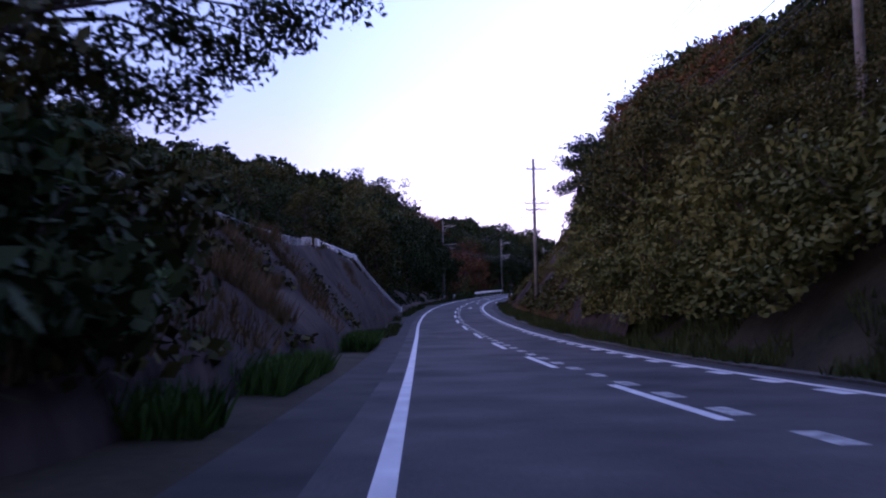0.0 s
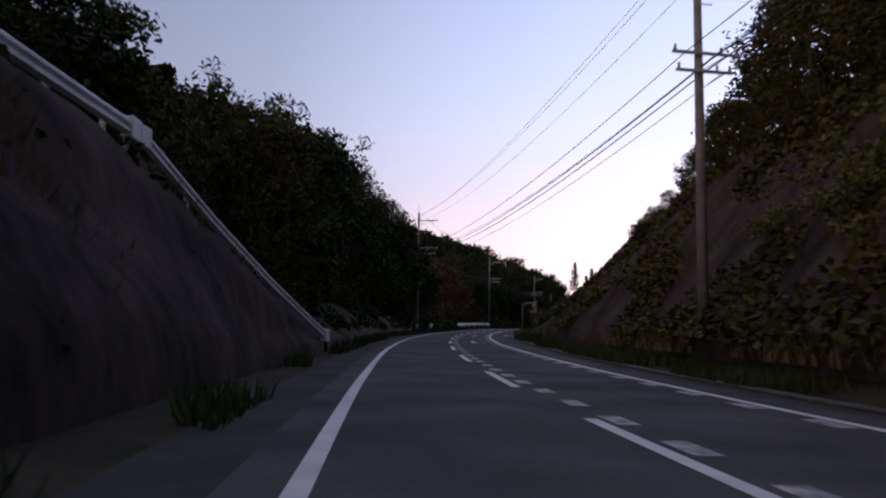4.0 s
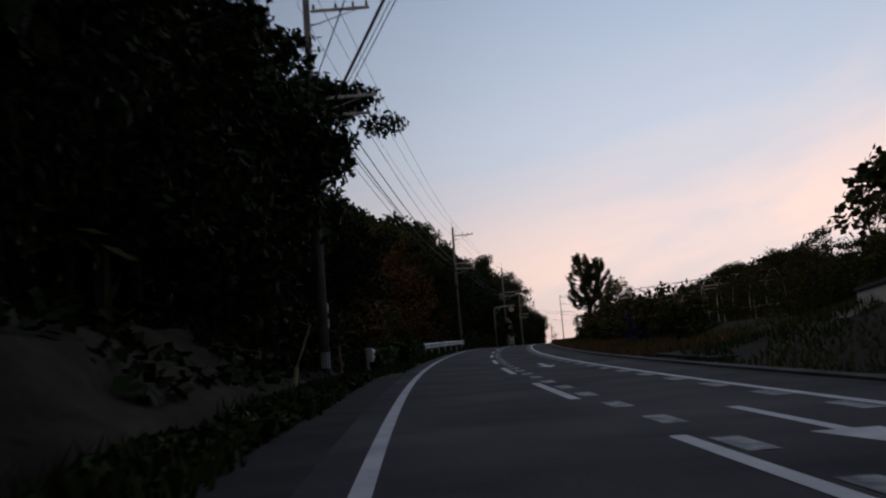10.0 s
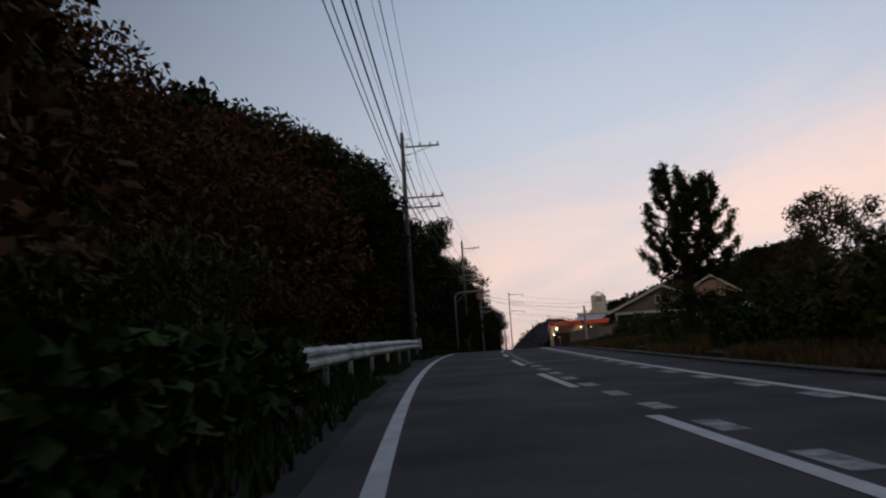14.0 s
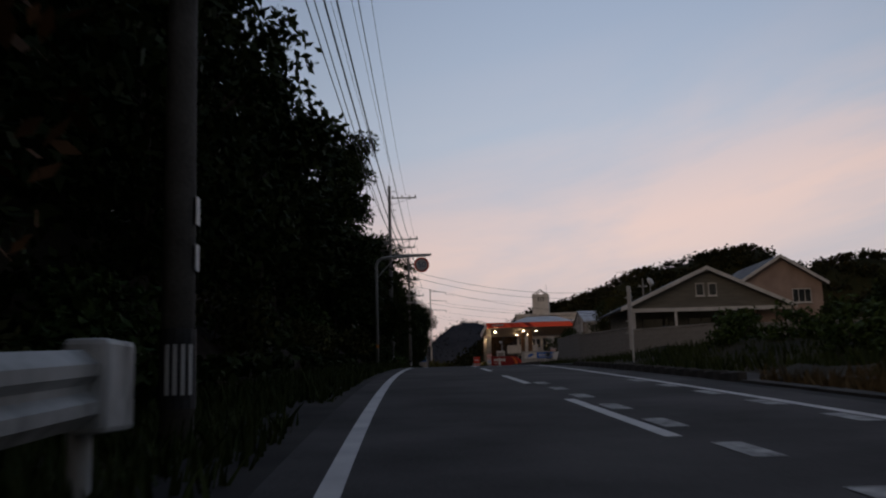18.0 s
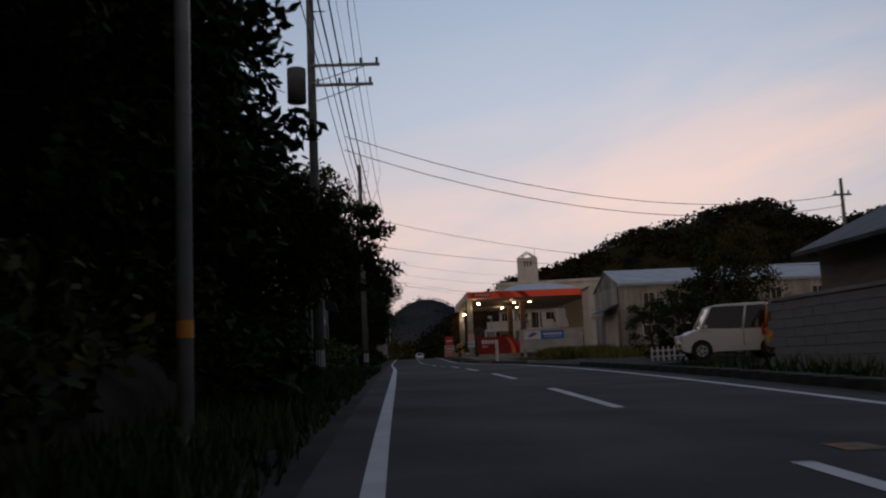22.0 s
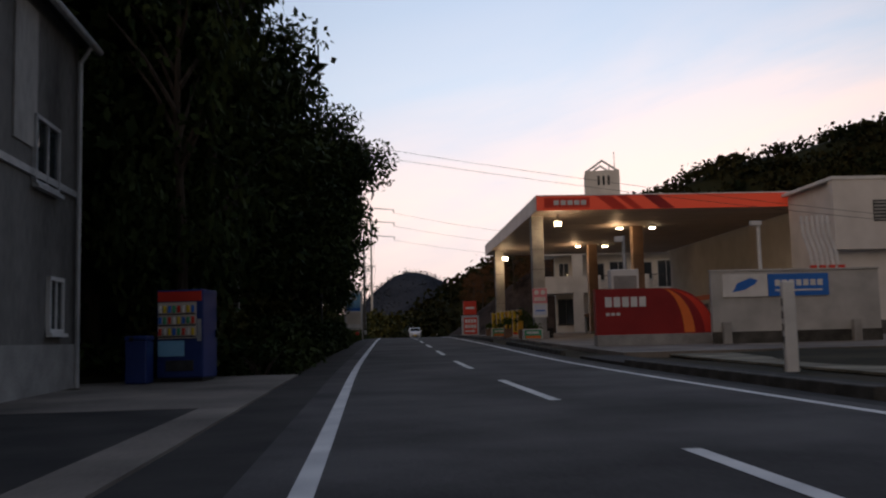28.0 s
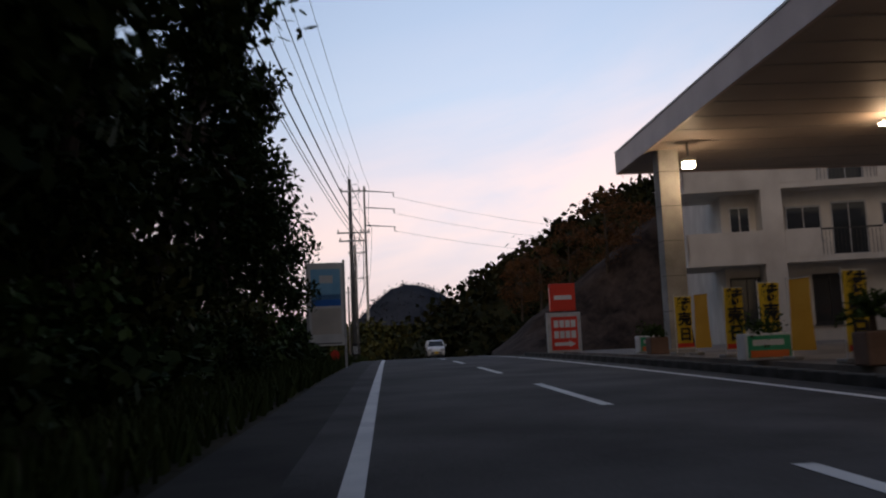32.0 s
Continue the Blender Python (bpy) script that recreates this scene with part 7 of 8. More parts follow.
g = link("poster_field", block(0.02, 0.70, 2.418, 2.424, 1.32, 1.88), PALEBLUE)
g.parent = q
g = link("lettering_bar", block(0.1, 0.62, 2.411, 2.417, 1.52, 1.60), BLUE)
g.parent = q
for x, y, drop in ((1.35, 1.6, 0.34), (0.95, 21.2, 0.5), (6.3, 7.8, 0.0), (8.3, 7.8, 0.0), (6.0, 18.9, 0.0), (8.0, 18.9, 0.0)):
    lp = part("lamp", block(x - 0.2, x + 0.2, y - 0.15, y + 0.15, CB - 0.09 - drop, CB + 0.018 - drop, 0.01), WHITE, gc)
    if drop:
        g = link("lamp_stem", rod((x, y, CB + 0.02), (x, y, CB - drop), 0.03, n=8), GALV)
        g.parent = lp
    g = link("lamp_glass", block(x - 0.17, x + 0.17, y - 0.12, y + 0.12, CB - 0.16 - drop - (0.12 if drop else 0), CB - 0.092 - drop, 0.02), LAMP)
    g.parent = lp
for k, (x, y, dz) in enumerate(((1.35, 1.6, 0.85), (0.95, 21.2, 1.0), (5.9, 7.2, 0.45), (5.6, 18.3, 0.45))):
    ld = bpy.data.lights.new("canopy_lamp", "POINT")
    ld.energy, ld.color, ld.shadow_soft_size = 40, (1.0, 0.64, 0.36), 0.15
    lo = new("canopy_lamp", ld)
    lo.matrix_basis = GS @ Matrix.Translation((x, y, CB - dz))
for x, y in ((7.3, 9.6), (7.3, 6.0), (7.0, 20.6), (7.0, 17.1)):
    pu = thing("fuel_pump", GS @ Matrix.Translation((x, y, 0.15)), "dark grey fuel pump beside a canopy column", "fuel pump", "fuel pumps")
    part("cabinet", block(-0.28, 0.28, -0.4, 0.4, 0.0, 1.35, 0.03), DARKM, pu)
    part("display", block(-0.2, 0.2, -0.42, -0.401, 0.9, 1.2), GLASS, pu)
    part("top", block(-0.3, 0.3, -0.42, 0.42, 1.352, 1.6, 0.03), RUST, pu)
    part("hose", tube([(0.3, -0.2, 1.4), (0.5, -0.3, 0.7), (0.42, -0.3, 0.35), (0.3, -0.3, 0.9)], 0.025, 6), BLACK, pu)
for x, y in COLS[2:]:
    isl = thing("pump_island", GS @ Matrix.Translation((x, y, 0.0)), "low concrete pump island", "kerb", "pump islands")
    part("slab", block(-0.7, 0.7, -2.6, 2.6, 0.0, 0.15, 0.04), CONC, isl)
# station shop: a block beside the canopy and a wing behind it
so = thing("station_shop", stand(318.0, 21.4, 0.05, 0), "cream two-storey filling station shop with a red band", "shop")
part("wall", block(0.25, 14, 0.45, 5.4, -0.2, 7.25), SHOPW, so)
part("wing", block(1.74, 16, 5.404, 31, -0.2, 7.3), SHOPW, so, "white wing behind the canopy")
part("overhang", block(0.0, 14.2, 0.0, 0.44, 4.0, 7.3), SHOPW, so, "jutting upper storey front")
part("roof_edge", block(-0.05, 14.3, -0.05, 5.5, 7.302, 7.45), WHITE, so)
part("red_band", block(1.68, 1.736, 5.5, 31, 2.6, 2.95), ORANGE, so, "orange band under the canopy")
part("base_course", block(0.2, 14, 0.38, 0.446, -0.2, 0.7), KERB, so, "grey base course")
vn = part("vent", block(1.9, 3.3, -0.03, -0.002, 5.3, 6.3), DARKM, so, "louvred vent")
for k in range(6):
    q = link("vent_slat", block(1.93, 3.27, -0.07, -0.03, 5.34 + k * 0.16, 5.42 + k * 0.16), CONC)
    q.parent = vn
for y in (8.0, 13.0, 18.5, 24.0):
    window(so, 1.72, y, 1.5, 3.0, 1.8, "x", frame=GALV)
ss = thing("slat_screen", stand(310.05, 16.1, 2.8, 0), "white slatted screen with red feet standing on the wall", "screen")
for k in range(6):
    x = k * 0.2
    part("slat", prism([(x, 2.0), (x + 0.09, 2.0), (x + 0.13, 1.35), (x + 0.37, 0.6), (x + 0.42, 0.12), (x + 0.32, 0.12), (x + 0.27, 0.55), (x + 0.03, 1.3)], -0.03, 0.03), WHITE, ss)
part("rail", block(0.0, 1.2, 0.032, 0.07, 1.7, 1.76), GALV, ss)
part("rail", block(0.3, 1.5, 0.032, 0.07, 0.3, 0.36), GALV, ss)
for k in range(4):
    part("foot", block(0.3 + k * 0.36, 0.5 + k * 0.36, -0.08, 0.08, 0.0, 0.12), RED, ss)
# the curved name wall facing the road
nw = thing("name_wall", stand(310.9, 8.35, -0.1, 3) @ Matrix.Diagonal((0.92, 1, 0.95, 1)), "low red wall panel with curved orange stripes on a grey plinth", "sign")
part("plinth", block(0, 6.2, -0.15, 0.3, -0.2, 0.62, 0.02), CONC, nw)
arc = [(0.0, 0.62), (0.0, 2.45)] + [(3.1 + 1.95 * math.sin(a), 0.62 + 1.83 * math.cos(a)) for a in np.linspace(0, 1.5708, 14)]
pnl = part("panel", prism(arc, -0.08, 0.2, 0.0), MAROON, nw, "dark red panel with rounded end")
for r0, r1, mt in ((0.42, 0.62, ORANGE), (0.62, 0.8, MAROON), (0.8, 1.003, RED)):
    o = [(2.75 + 2.3 * r1 * math.sin(a), 0.625 + 1.822 * math.cos(a)) for a in np.linspace(0.12, 1.55, 12)]
    i = [(2.75 + 2.3 * r0 * math.sin(a), 0.625 + 1.822 * math.cos(a)) for a in np.linspace(1.55, 0.12, 12)]
    g = link("stripe", prism(o + i, -0.088 - r1 * 0.004, -0.082), mt)
    g.parent = pnl
for k in range(5):
    g = link("name_bar", block(0.4 + k * 0.36, 0.68 + k * 0.36, -0.11, -0.081, 1.72, 2.12, 0.01), WHITE)
    g.parent = pnl
for k in range(3):
    g = link("lettering_bar", block(0.42 + k * 0.22, 0.58 + k * 0.22, -0.09, -0.081, 1.38, 1.5), WHITE)
    g.parent = pnl
cb = thing("service_cabinet", stand(312.0, 9.75, 0.05, 0), "grey-white cabinet behind the red wall", "cabinet")
part("case", block(-0.55, 0.55, -0.3, 0.3, 0.0, 2.95, 0.03), WHITE, cb)
part("door", block(-0.45, 0.45, -0.32, -0.301, 0.3, 2.7), CONC, cb)
cm = thing("camera_post", stand(312.6, 10.0, 0.05), "slim grey post with a small camera head", "post")
part("post", rod((0, 0.1, 0.0), (0, 0.1, 4.35), 0.07, 0.06, 10), GALV, cm)
part("head", block(-0.38, -0.04, -0.06, 0.1, 4.1, 4.32, 0.03), WHITE, cm)
yl = thing("yard_lamp", stand(310.5, 14.65, 0.05, 0), "white yard lamp post with a small head", "lamp")
part("post", rod((0, 0, 0), (0, 0, 4.55), 0.075, 0.065, 10), WHITE, yl)
part("head", block(-0.3, 0.12, -0.1, 0.1, 4.45, 4.62, 0.03), WHITE, yl)
# banner wall
bw = thing("boundary_wall", stand(309.9, 12.5, 0.02, 0), "grey concrete wall with a white and a blue advertising panel", "wall")
part("wall", block(0.0, 6.4, 0.0, 0.22, -0.2, 2.72, 0.01), WALLP, bw)
part("plinth", block(-0.04, 6.4, -0.06, -0.002, -0.2, 0.5), KERB, bw, "darker plinth")
part("coping", block(-0.03, 6.43, -0.04, 0.26, 2.722, 2.79, 0.01), WALLP, bw)
pw = part("white_panel", block(0.42, 2.12, -0.05, -0.002, 1.78, 2.62), WHITE, bw)
g = link("emblem", prism([(0, 0), (0.45, 0.08), (0.85, 0.28), (0.98, 0.42), (0.7, 0.52), (0.2, 0.33)], -0.01, 0.0), BLUE)
g.parent = pw
g.matrix_basis = Matrix.Translation((0.78, -0.052, 1.95))
pb = part("blue_panel", block(2.15, 4.45, -0.05, -0.002, 1.78, 2.60), BLUE, bw)
for k in range(7):
    g = link("lettering_bar", block(2.4 + k * 0.27, 2.6 + k * 0.27, -0.058, -0.051, 2.15, 2.38), WHITE)
    g.parent = pb
g = link("lettering_bar", block(2.4, 4.2, -0.058, -0.051, 1.96, 2.02), WHITE)
g.parent = pb
for x in (0.3, 5.2):
    part("buttress", block(x, x + 0.3, -0.3, -0.062, -0.2, 0.85, 0.02), CONC, bw)
# price sign
pr = thing("price_sign", stand(358, 7.7, -0.1, 5) @ Matrix.Diagonal((0.95, 0.95, 0.94, 1)), "grey-framed price sign with a red top panel", "sign")
part("frame", block(-0.8, 0.8, -0.12, 0.12, 0.0, 2.05, 0.02), GALV, pr)
part("top_panel", block(-0.6, 0.6, -0.14, 0.14, 2.12, 3.4, 0.02), RED, pr)
part("name_bar", block(-0.42, 0.42, -0.155, -0.141, 2.65, 2.85), WHITE, pr)
fc = part("face", block(-0.62, 0.62, -0.135, -0.121, 0.3, 1.85), RED, pr, "red price face")
for z in (1.35, 0.85):
    for k in range(4):
        g = link("lettering_bar", block(-0.5 + k * 0.27, -0.28 + k * 0.27, -0.142, -0.136, z, z + 0.34), WHITE)
        g.parent = fc
g = link("arrow", prism([(-0.5, 0.5), (0.2, 0.5), (0.2, 0.42), (0.5, 0.58), (0.2, 0.74), (0.2, 0.66), (-0.5, 0.66)], -0.142, -0.136), WHITE)
g.parent = fc


def glyph(ch):
    """One character of the built-in font as a flat bold mesh, 1 unit high, in the x-z plane."""
    cu = bpy.data.curves.new("glyph", "FONT")
    cu.body, cu.size, cu.offset, cu.align_x, cu.align_y, cu.extrude = ch, 1.0, 0.028, "CENTER", "CENTER", 0.006
    ob = bpy.data.objects.new("glyph", cu)
    me = bpy.data.meshes.new_from_object(ob)
    bpy.data.objects.remove(ob)
    me.transform(Matrix.Rotation(radians(90), 4, "X"))
    me.materials.clear()
    me.materials.append(BLACK)
    return me


SALE = [glyph(ch) for ch in "特売日"]


def banner(s, u, turn, label="yellow banner flag with bold black sale lettering", h=1.62, marks=True, w=0.52):
    ob = thing("banner_flag", stand(s, u, 0.1, turn), label, "banner", "banner flags")
    a = w / 2
    part("pole", rod((-a - 0.02, 0, 0), (-a - 0.02, 0, h + 0.06), 0.014, n=6), WHITE, ob)
    part("arm", rod((-a - 0.02, 0, h), (a, 0, h), 0.009, n=5), WHITE, ob)
    part("foot", block(-a - 0.16, -a + 0.14, -0.15, 0.15, 0, 0.08, 0.02), CONC, ob)
    bm = bmesh.new()
    n = 14
    rows = [[bm.verts.new((x, 0.035 * math.sin(3.0 * k / n + x * 5 + s), h - 0.01 - (h - 0.2) * k / n)) for x in np.linspace(-a, a, 6)] for k in range(n + 1)]
    for p, q in zip(rows, rows[1:]):
        for k in range(5):
            bm.faces.new((p[k], p[k + 1], q[k + 1], q[k]))
    cl = part("cloth", bm, YELLOW if marks else AMBERCLOTH, ob)
    if marks:
        for k, me in enumerate(SALE):
            g = share("character", me, cl)
            g.matrix_basis = Matrix.Translation((0, -0.05, h - 0.24 - k * 0.42)) @ Matrix.Diagonal((0.43, 1, 0.40, 1))
        g = link("hem", block(-a, a, -0.042, -0.036, 0.2, 0.31), RED)
        g.parent = cl
    return ob


for s, u, tn in ((343.1, 8.25, 14), (341.9, 8.35, -62), (338.9, 8.1, 12), (337.0, 8.15, 16), (335.5, 8.15, -60), (333.4, 8.2, 12), (331.5, 8.2, 15), (329.9, 8.2, -58)):
    banner(s, u, tn, marks=tn > 0, label="yellow banner flag with bold black sale lettering" if tn > 0 else "plain orange-yellow banner flag, half turned away")


def planter(s, u, w, label, plantk=None):
    ob = thing("planter", stand(s, u, 0.1), label, "planter", "planters along the kerb")
    part("box", block(-w / 2, w / 2, -0.25, 0.25, 0, 0.55, 0.03), WHITE, ob)
    q = part("print", block(-w / 2 + 0.05, w / 2 - 0.05, -0.262, -0.251, 0.05, 0.5), GREEN, ob, "green and orange printed front")
    g = link("print_field", block(-w / 2 + 0.1, w / 2 - 0.1, -0.268, -0.263, 0.06, 0.2), ORANGE)
    g.parent = q
    g = link("lettering_bar", block(-w / 2 + 0.15, w / 2 - 0.2, -0.268, -0.263, 0.3, 0.42), WHITE)
    g.parent = q
    r = np.random.default_rng(int(s * 10))
    pos = r.normal(size=(260, 3)) * np.array([w * 0.22, 0.15, 0.14]) + np.array([0, 0, 0.66])
    tagged(share("greenery", leaf_mesh("greenery", pos, 0.12, VINE, r), ob), kind="stuff")


planter(324.9, 8.1, 1.0, "green and orange printed planter box at the canopy column")
planter(336.35, 7.7, 1.0, "green and orange printed planter box before the banners")
planter(347.6, 8.5, 0.8, "white planter box beyond the far column")


def potted(s, u, w, hgt, label, seed, size=0.5):
    """A square brown pot with an arching, stiff-leaved plant."""
    ob = thing("potted_plant", stand(s, u, 0.1), label, "potted plant", "pots along the forecourt")
    part("pot", block(-w / 2, w / 2, -w / 2, w / 2, 0, hgt, 0.03), POTC, ob)
    part("soil", block(-w / 2 + 0.04, w / 2 - 0.04, -w / 2 + 0.04, w / 2 - 0.04, hgt - 0.02, hgt + 0.012), BARK, ob)
    part("stem", rod((0, 0, hgt), (0, 0, hgt + size * 0.5), 0.07, 0.05, 8), BARK, ob)
    r = np.random.default_rng(seed)
    pos = []
    for k in range(26):
        a, el = r.uniform(0, 6.28), r.uniform(0.1, 1.3)
        for f in np.linspace(0.1, 1, 12):
            q = np.array([math.cos(a) * math.cos(el) * f, math.sin(a) * math.cos(el) * f, math.sin(el) * f - 0.5 * f * f * math.cos(el)]) * size
            pos.append(q + np.array([0, 0, hgt + size * 0.5]) + r.normal(size=(3, 3)) * 0.025)
    pos = np.concatenate(pos)
    tagged(share("fronds", leaf_mesh("fronds", pos, r.uniform(0.08, 0.16, len(pos)), VINE, r, narrow=0.3), ob), kind="stuff")


potted(332.1, 7.75, 0.5, 0.55, "brown square pot with a dark cycad", 61, 0.55)
potted(345.0, 8.0, 0.55, 0.5, "brown pot beside the far column", 62, 0.3)
potted(328.2, 8.15, 0.6, 0.5, "dark pot with a wide spreading plant", 63, 0.95)
potted(326.9, 8.5, 0.6, 0.5, "dark pot with a wide spreading plant", 64, 0.85)
for s, u in ((328.8, 9.6),):
    tr_ = thing("tyre_stack", stand(s, u, 0.1), "dark tyres stacked on the forecourt edge", "tyres", "tyre stacks")
    for k in range(3):
        b = bmesh.new()
        pr2 = [(0.2, 0.0), (0.3, 0.0), (0.32, 0.05), (0.32, 0.13), (0.3, 0.18), (0.2, 0.18), (0.19, 0.09)]
        rows = [[b.verts.new((math.cos(a) * x, math.sin(a) * x, z + k * 0.19)) for x, z in pr2] for a in np.linspace(0, 6.2832, 20, endpoint=False)]
        for i in range(20):
            for j in range(7):
                b.faces.new((rows[i][j], rows[(i + 1) % 20][j], rows[(i + 1) % 20][(j + 1) % 7], rows[i][(j + 1) % 7]))
        part("tyre", b, BLACK, tr_, smooth=True)


# ---- kerbs on the right ----
def kerbs(s0, s1, u, label, h=0.14, w=0.18):
    root = thing("kerb", Matrix(), label, "kerb", "kerbs", "structure")
    bm = block(-w / 2, w / 2, -0.49, 0.49, -0.15, h, 0.02)
    me = bpy.data.meshes.new("kerbstone")
    bm.to_mesh(me)
    bm.free()
    me.materials.append(KERB)
    for s in np.arange(s0, s1, 1.0):
        share("kerbstone", me, root, stand(s + 0.5, u, 0.0))


kerbs(197, 216, 6.15, "weathered concrete kerb below the house")
kerbs(229, 249, 6.15, "weathered concrete kerb before the block wall")
kerbs(263, 277, 6.15, "low kerb at the vacant lot")
kerbs(287, 298, 6.15, "low kerb at the lot's end")
kerbs(306, 320, 6.15, "kerb along the station's edge")
kerbs(327, 359, 6.15, "kerb along the station's edge")
strip("pavement_right", 196.8, 303.9, 6.26, 7.5, 0.02, SHOULDER, 2.0, "dark asphalt walkway behind the kerb", "pavement", 1, 0.1)
strip("parking_lot", 245, 276.9, 7.55, 18, 0.03, SHOULDER, 2.0, "worn asphalt parking area", "parking", 2, 0.1)
strip("side_lane", 128, 197, 6.9, 8.0, 0.06, SHOULDER, 2.0, "dark worn asphalt lane beside the road", "lane", 1, 0.1)
strip("drain_cover", 3.59, 196.8, 6.02, 6.35, 0.03, KERB, 2.0, "mossy concrete drain edge along the verge", "drain", 1, 0.12)

# ---- field things ----
tp = bmesh.new()
cols, rws = 14, 7
tv = [[tp.verts.new((0.05 * math.sin(i * 1.3 + j), -2.6 + 5.2 * i / cols, 0.1 + 1.75 * j / rws + 0.05 * math.sin(i * 2.1))) for j in range(rws + 1)] for i in range(cols + 1)]
for i in range(cols):
    for j in range(rws):
        tp.faces.new((tv[i][j], tv[i + 1][j], tv[i + 1][j + 1], tv[i][j + 1]))
bmesh.ops.solidify(tp, geom=tp.faces[:], thickness=0.02)
ta = thing("tarpaulin_screen", stand(146.4, 8.5, 0.15, -2) @ Matrix.Diagonal((1, 1.28, 0.82, 1)), "blue tarpaulin hung on stakes beside the hedge", "tarpaulin")
part("sheet", tp, TARP, ta)
for y in (-2.5, 0, 2.5):
    part("stake", rod((0.08, y, -0.3), (0.08, y, 1.95), 0.03), BARK, ta)
gh = thing("greenhouse_frame", stand(160.7, 10.92, 0.0, -130) @ Matrix.Diagonal((0.55, 1, 1, 1)), "bare white pipe hoops of a greenhouse above the hedge", "frame")
for y in np.arange(0, 9.1, 0.9):
    part("hoop", tube([(0, y, -0.4), (0, y, 1.2)] + [(2.2 - 2.2 * math.cos(a), y, 1.2 + 1.75 * math.sin(a)) for a in np.linspace(0.2, 2.94, 10)] + [(4.4, y, 1.2), (4.4, y, -0.4)], 0.022, 6), GALV, gh)
for x, z in ((0, 1.2), (0.65, 2.44), (2.2, 2.95), (3.75, 2.44)):
    part("purlin", rod((x, 0, z), (x, 9, z), 0.018), GALV, gh)
fs = thing("plastered_wall", stand(122.0, 10.2, 0.9, 36), "white plastered garden wall with dark tile cap and diamond ornament", "wall")
part("wall", block(0, 3.9, -0.1, 0.1, -0.7, 1.05), WHITE, fs)
part("cap", prism([(-0.24, 1.052), (0.24, 1.052), (0.0, 1.26)], -0.1, 4.0), TILE, fs).matrix_basis = Matrix.Rotation(-1.5708, 4, "Z")
part("ornament", prism([(0, 0), (0.3, 0.27), (0, 0.54), (-0.3, 0.27)], -0.13, -0.102), DARKM, fs).matrix_basis = Matrix.Translation((1.95, 0, 0.3))
fs2 = thing("plastered_wall", stand(124.6, 14.0, 1.05, 30), "white plastered garden wall behind the trees", "wall")
part("wall", block(0, 4.5, -0.1, 0.1, -0.8, 1.5), WHITE, fs2)
part("cap", block(-0.1, 4.6, -0.2, 0.2, 1.502, 1.6, 0.02), TILE, fs2)
gw = thing("garden_wall", stand(124.3, 9.76, 0.75, -8), "low white plastered garden wall stepping down the slope", "wall")
for k in range(3):
    part("wall_step", block(0, 0.2, k * 2.6, k * 2.6 + 2.55, -0.6, 0.75 - 0.28 * k, 0.01), WHITE, gw)
    part("wall_cap", block(-0.06, 0.26, k * 2.6, k * 2.6 + 2.55, 0.752 - 0.28 * k, 0.83 - 0.28 * k), TILE, gw)
for s, u, h in ((121.0, 11.3, 5.5), (122.2, 12.8, 5.1), (123.2, 12.4, 4.5)):
    r = np.random.default_rng(int(s))
    pg = thing("cypress_tree", stand(s, u, 0.6), "slim bare-stemmed tree with narrow feathery tuft", "tree", "slim garden trees")
    part("trunk", rod((0, 0, -0.3), (0.2, 0, h * 0.7), 0.06, 0.035, 7), BARK, pg)
    f = r.random(520)
    pos = np.stack([0.2 + r.normal(size=520) * 0.22 * (1.1 - f), r.normal(size=520) * 0.22 * (1.1 - f), h * (0.58 + 0.42 * f)], 1)
    share("crown", leaf_mesh("crown", pos, 0.26, NEEDLE, r, narrow=0.3), pg)
pk = thing("picket_fence", stand(249.3, 8.7, 0.05, 0), "small white picket fence by the parked cars", "fence")
for k in range(8):
    part("picket", prism([(-0.035, 0), (0.035, 0), (0.035, 0.42), (0, 0.5), (-0.035, 0.42)], -0.01, 0.01), WHITE, pk).matrix_basis = Matrix.Translation((k * 0.2, 0, 0))
for z in (0.12, 0.32):
    part("rail", block(-0.05, 1.45, 0.012, 0.03, z, z + 0.05), WHITE, pk)


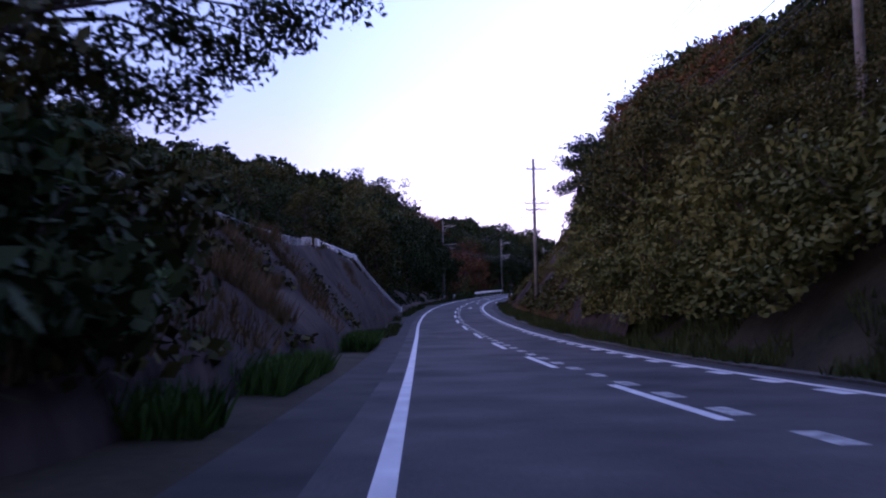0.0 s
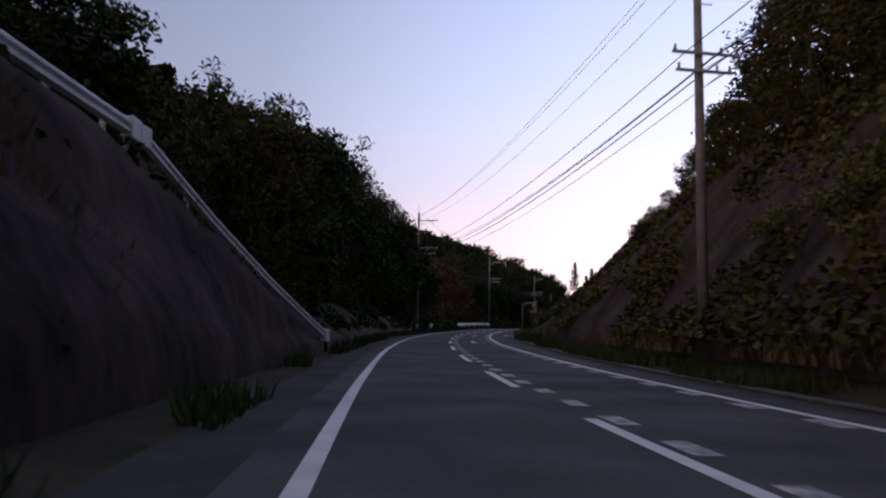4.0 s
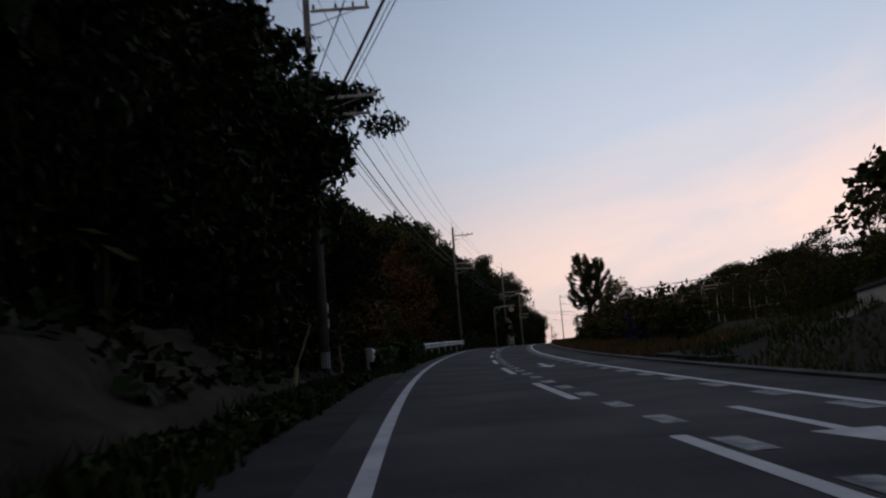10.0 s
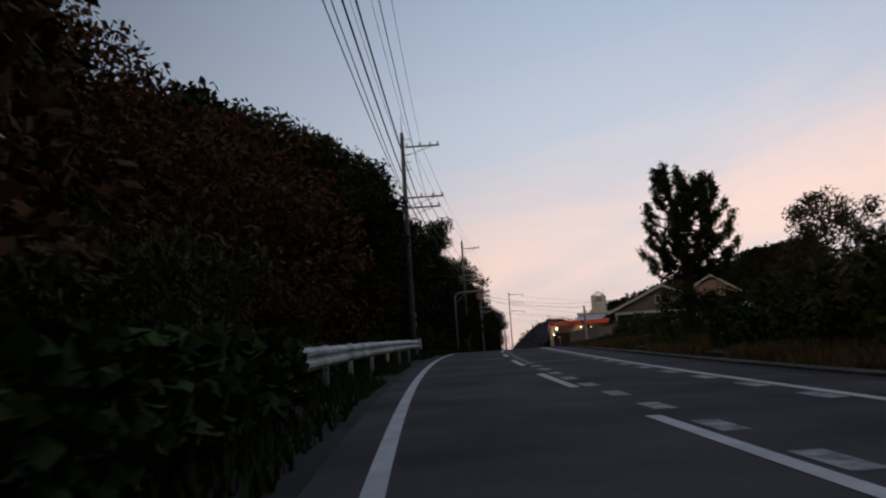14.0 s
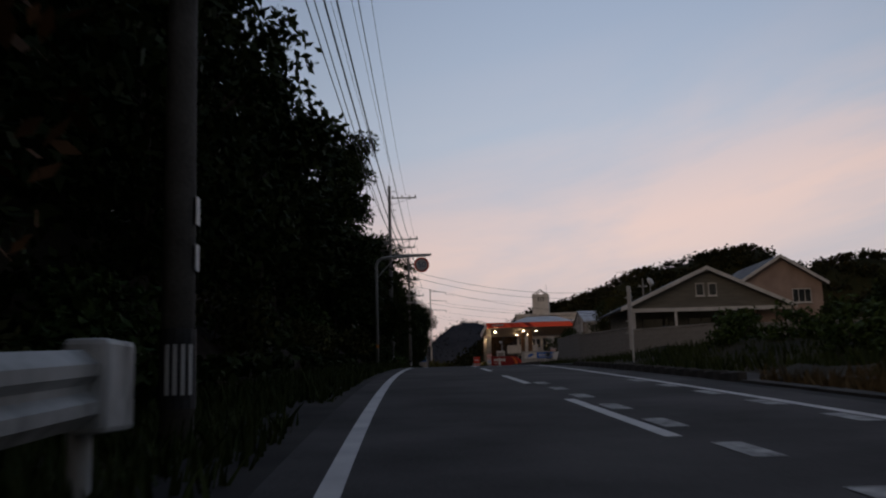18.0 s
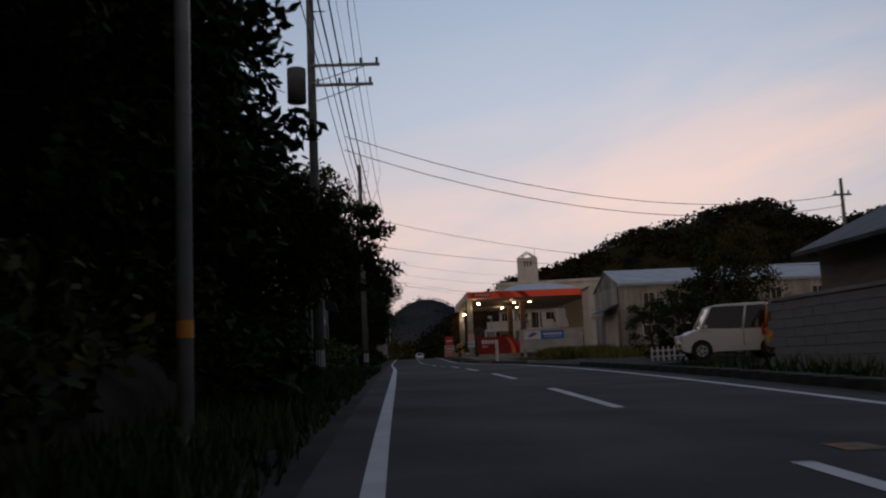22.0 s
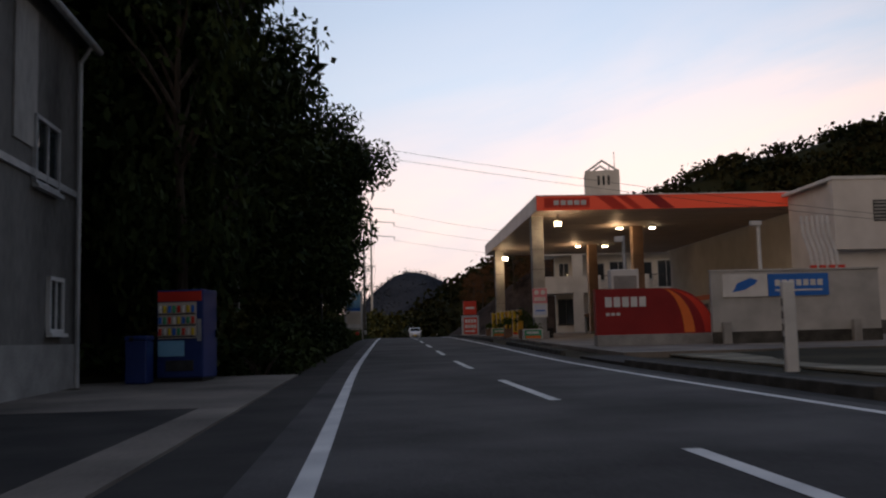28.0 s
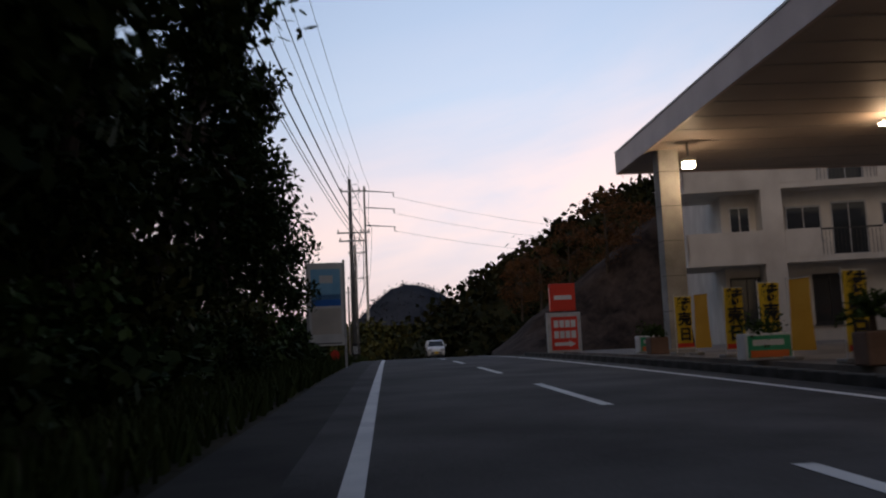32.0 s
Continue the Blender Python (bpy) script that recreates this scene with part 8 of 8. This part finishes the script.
# ---- cars ----
def car(m, label, paint, length=3.4, width=1.48, height=1.65, van=True, name="car"):
    """x across, y ahead (its nose at +y)."""
    root = thing(name, m, label, "car", "parked cars")
    h, w = height, width / 2
    a, b = -length / 2, length / 2
    belt = 0.98 if van else 0.9
    cowl = b - (0.62 if van else 1.15)
    side = [(a + 0.02, 0.34), (a, 0.62), (a + 0.05, belt - 0.12), (a + 0.1, belt), (cowl, belt), (cowl + 0.25, belt - 0.05), (b - 0.14, belt - 0.17), (b - 0.03, belt - 0.3), (b, 0.5), (b - 0.02, 0.3), (b - 0.22, 0.22), (a + 0.2, 0.24)]
    bm = prism(side, -w, w)
    bmesh.ops.transform(bm, matrix=Matrix.Rotation(1.5708, 4, "Z"), verts=bm.verts[:])
    for v in bm.verts:
        end = max(0.0, abs(v.co.y) - (length / 2 - 0.7)) / 0.7
        v.co.x *= (1 - 0.10 * end * end) * (0.97 if v.co.z < 0.4 or v.co.z > belt - 0.06 else 1.0)
    bmesh.ops.bevel(bm, geom=bm.edges[:], offset=0.05, segments=3, affect="EDGES", profile=0.5)
    part("body", bm, paint, root, smooth=True)
    rear, front = (a + 0.12, cowl) if van else (a + 0.55, cowl)
    tr, tf = (a + 0.2, b - 1.02) if van else (a + 1.15, b - 2.0)
    wb, wt_ = w * 0.955, w * 0.80
    low_ = [(-wb, rear), (wb, rear), (wb * 0.96, front), (-wb * 0.96, front)]
    top_ = [(-wt_, tr), (wt_, tr), (wt_ * 0.95, tf), (-wt_ * 0.95, tf)]
    gm = bmesh.new()
    lo_ = [gm.verts.new((x, y, belt - 0.03)) for x, y in low_]
    hi_ = [gm.verts.new((x, y, h - 0.04)) for x, y in top_]
    for k in range(4):
        gm.faces.new((lo_[k], lo_[(k + 1) % 4], hi_[(k + 1) % 4], hi_[k]))
    gm.faces.new(hi_)
    part("glasshouse", gm, CGLASS, root, "dark window glass")
    rf = prism([(tr - 0.05, h - 0.06), (tr + 0.1, h - 0.005), ((tr + tf) / 2, h + 0.015), (tf - 0.15, h - 0.01), (tf + 0.06, h - 0.065), (tf, h - 0.09), (tr, h - 0.09)], -wt_ * 1.02, wt_ * 1.02)
    bmesh.ops.transform(rf, matrix=Matrix.Rotation(1.5708, 4, "Z"), verts=rf.verts[:])
    bmesh.ops.bevel(rf, geom=rf.edges[:], offset=0.025, segments=2, affect="EDGES", profile=0.5)
    part("roof", rf, paint, root, smooth=True)
    mid_ = [((x0 + x1) / 2, y0 * 0.5 + y1 * 0.5) for (x0, y0), (x1, y1) in ((low_[1], low_[2]), (top_[1], top_[2]))]
    for sx in (-1, 1):
        for (x0, y0), (x1, y1), rr in ((low_[2], top_[2], 0.042), (low_[1], top_[1], 0.075), (mid_[0], mid_[1], 0.04)):
            part("pillar", rod((sx * x0, y0, belt - 0.05), (sx * x1, y1, h - 0.06), rr, rr * 0.9, 8), paint, root, smooth=True)
        part("door_seam", block(sx * (w + 0.001) - 0.003, sx * (w + 0.001) + 0.003, mid_[0][1] - 0.008, mid_[0][1] + 0.008, 0.35, belt - 0.08), DARKM, root)
        part("door_handle", block(sx * (w + 0.008) - 0.014, sx * (w + 0.008) + 0.014, mid_[0][1] + 0.08, mid_[0][1] + 0.24, belt - 0.2, belt - 0.165, 0.006), paint, root)
    part("wiper", rod((-0.45, cowl - 0.02, belt + 0.06), (0.12, cowl - 0.1, belt + 0.16), 0.012, n=6), BLACK, root)
    y1 = cowl
    for sx in (-1, 1):
        part("headlight", block(-0.16, 0.16, -0.09, 0.09, -0.10, 0.11, 0.05), LENS, root).matrix_basis = Matrix.Translation((sx * (w - 0.24), b - 0.07, 0.70 if van else 0.6))
        part("tail_light", block(-0.06, 0.06, -0.04, 0.04, -0.18, 0.18, 0.02), REDL, root).matrix_basis = Matrix.Translation((sx * (w - 0.1), a + 0.0, 0.9))
        part("mirror", block(-0.07, 0.07, -0.05, 0.05, -0.06, 0.06, 0.02), paint, root).matrix_basis = Matrix.Translation((sx * (w + 0.045), y1 - 0.15, belt + 0.06))
        for y in (a + 0.62, b - 0.62):
            part("wheel_arch", rod((sx * (w - 0.3), y, 0.30), (sx * (w + 0.002), y, 0.30), 0.335, n=24), BLACK, root)
            wh = part("wheel", rod((sx * (w - 0.18), y, 0.28), (sx * (w + 0.008), y, 0.28), 0.28, n=24), BLACK, root, smooth=False)
            r = link("rim", rod((sx * (w + 0.009), y, 0.28), (sx * (w + 0.014), y, 0.28), 0.18, n=20), GALV)
            r.parent = wh
            for k in range(5):
                sp_ = link("spoke_gap", rod((sx * (w + 0.0155), y + 0.105 * math.cos(k * 1.2566), 0.28 + 0.105 * math.sin(k * 1.2566)), (sx * (w + 0.018), y + 0.105 * math.cos(k * 1.2566), 0.28 + 0.105 * math.sin(k * 1.2566)), 0.042, n=8), BLACK)
                sp_.parent = wh
    part("grille", block(-0.42, 0.42, b - 0.03, b + 0.012, 0.42, 0.53, 0.01), DARKM, root)
    part("bumper_intake", block(-0.5, 0.5, b - 0.03, b + 0.014, 0.29, 0.37, 0.01), DARKM, root)
    part("plate", block(-0.17, 0.17, b + 0.014, b + 0.022, 0.40, 0.56), YELLOW, root, "yellow plate")
    part("rear_plate", block(-0.17, 0.17, a - 0.02, a - 0.004, 0.5, 0.66), YELLOW, root)
    return root


car(stand(390, 3.6, 0.0, 180), "small white hatchback on the oncoming lane", CARW, 3.3, 1.4, 1.45, True)
car(stand(247.0, 10.7, 0.05, 82), "white boxy kei van parked nose to the road", CARW, 3.4, 1.48, 1.75, True)
car(stand(244.9, 12.9, 0.05, -98), "orange kei van parked behind the white one", CARO, 3.4, 1.48, 1.75, True)
car(stand(251.5, 12.8, 0.04, 75), "dark blue sedan parked under the tree", CARB, 4.2, 1.68, 1.42, False)
car(stand(257.5, 13.4, 0.04, 70), "black car parked under the tree", CARK, 4.0, 1.66, 1.5, False)
car(GS @ Matrix.Translation((11.5, 13.5, 0.0)) @ Matrix.Rotation(radians(100), 4, "Z"), "small white kei truck at the pumps", CARW, 3.3, 1.45, 1.7, True)
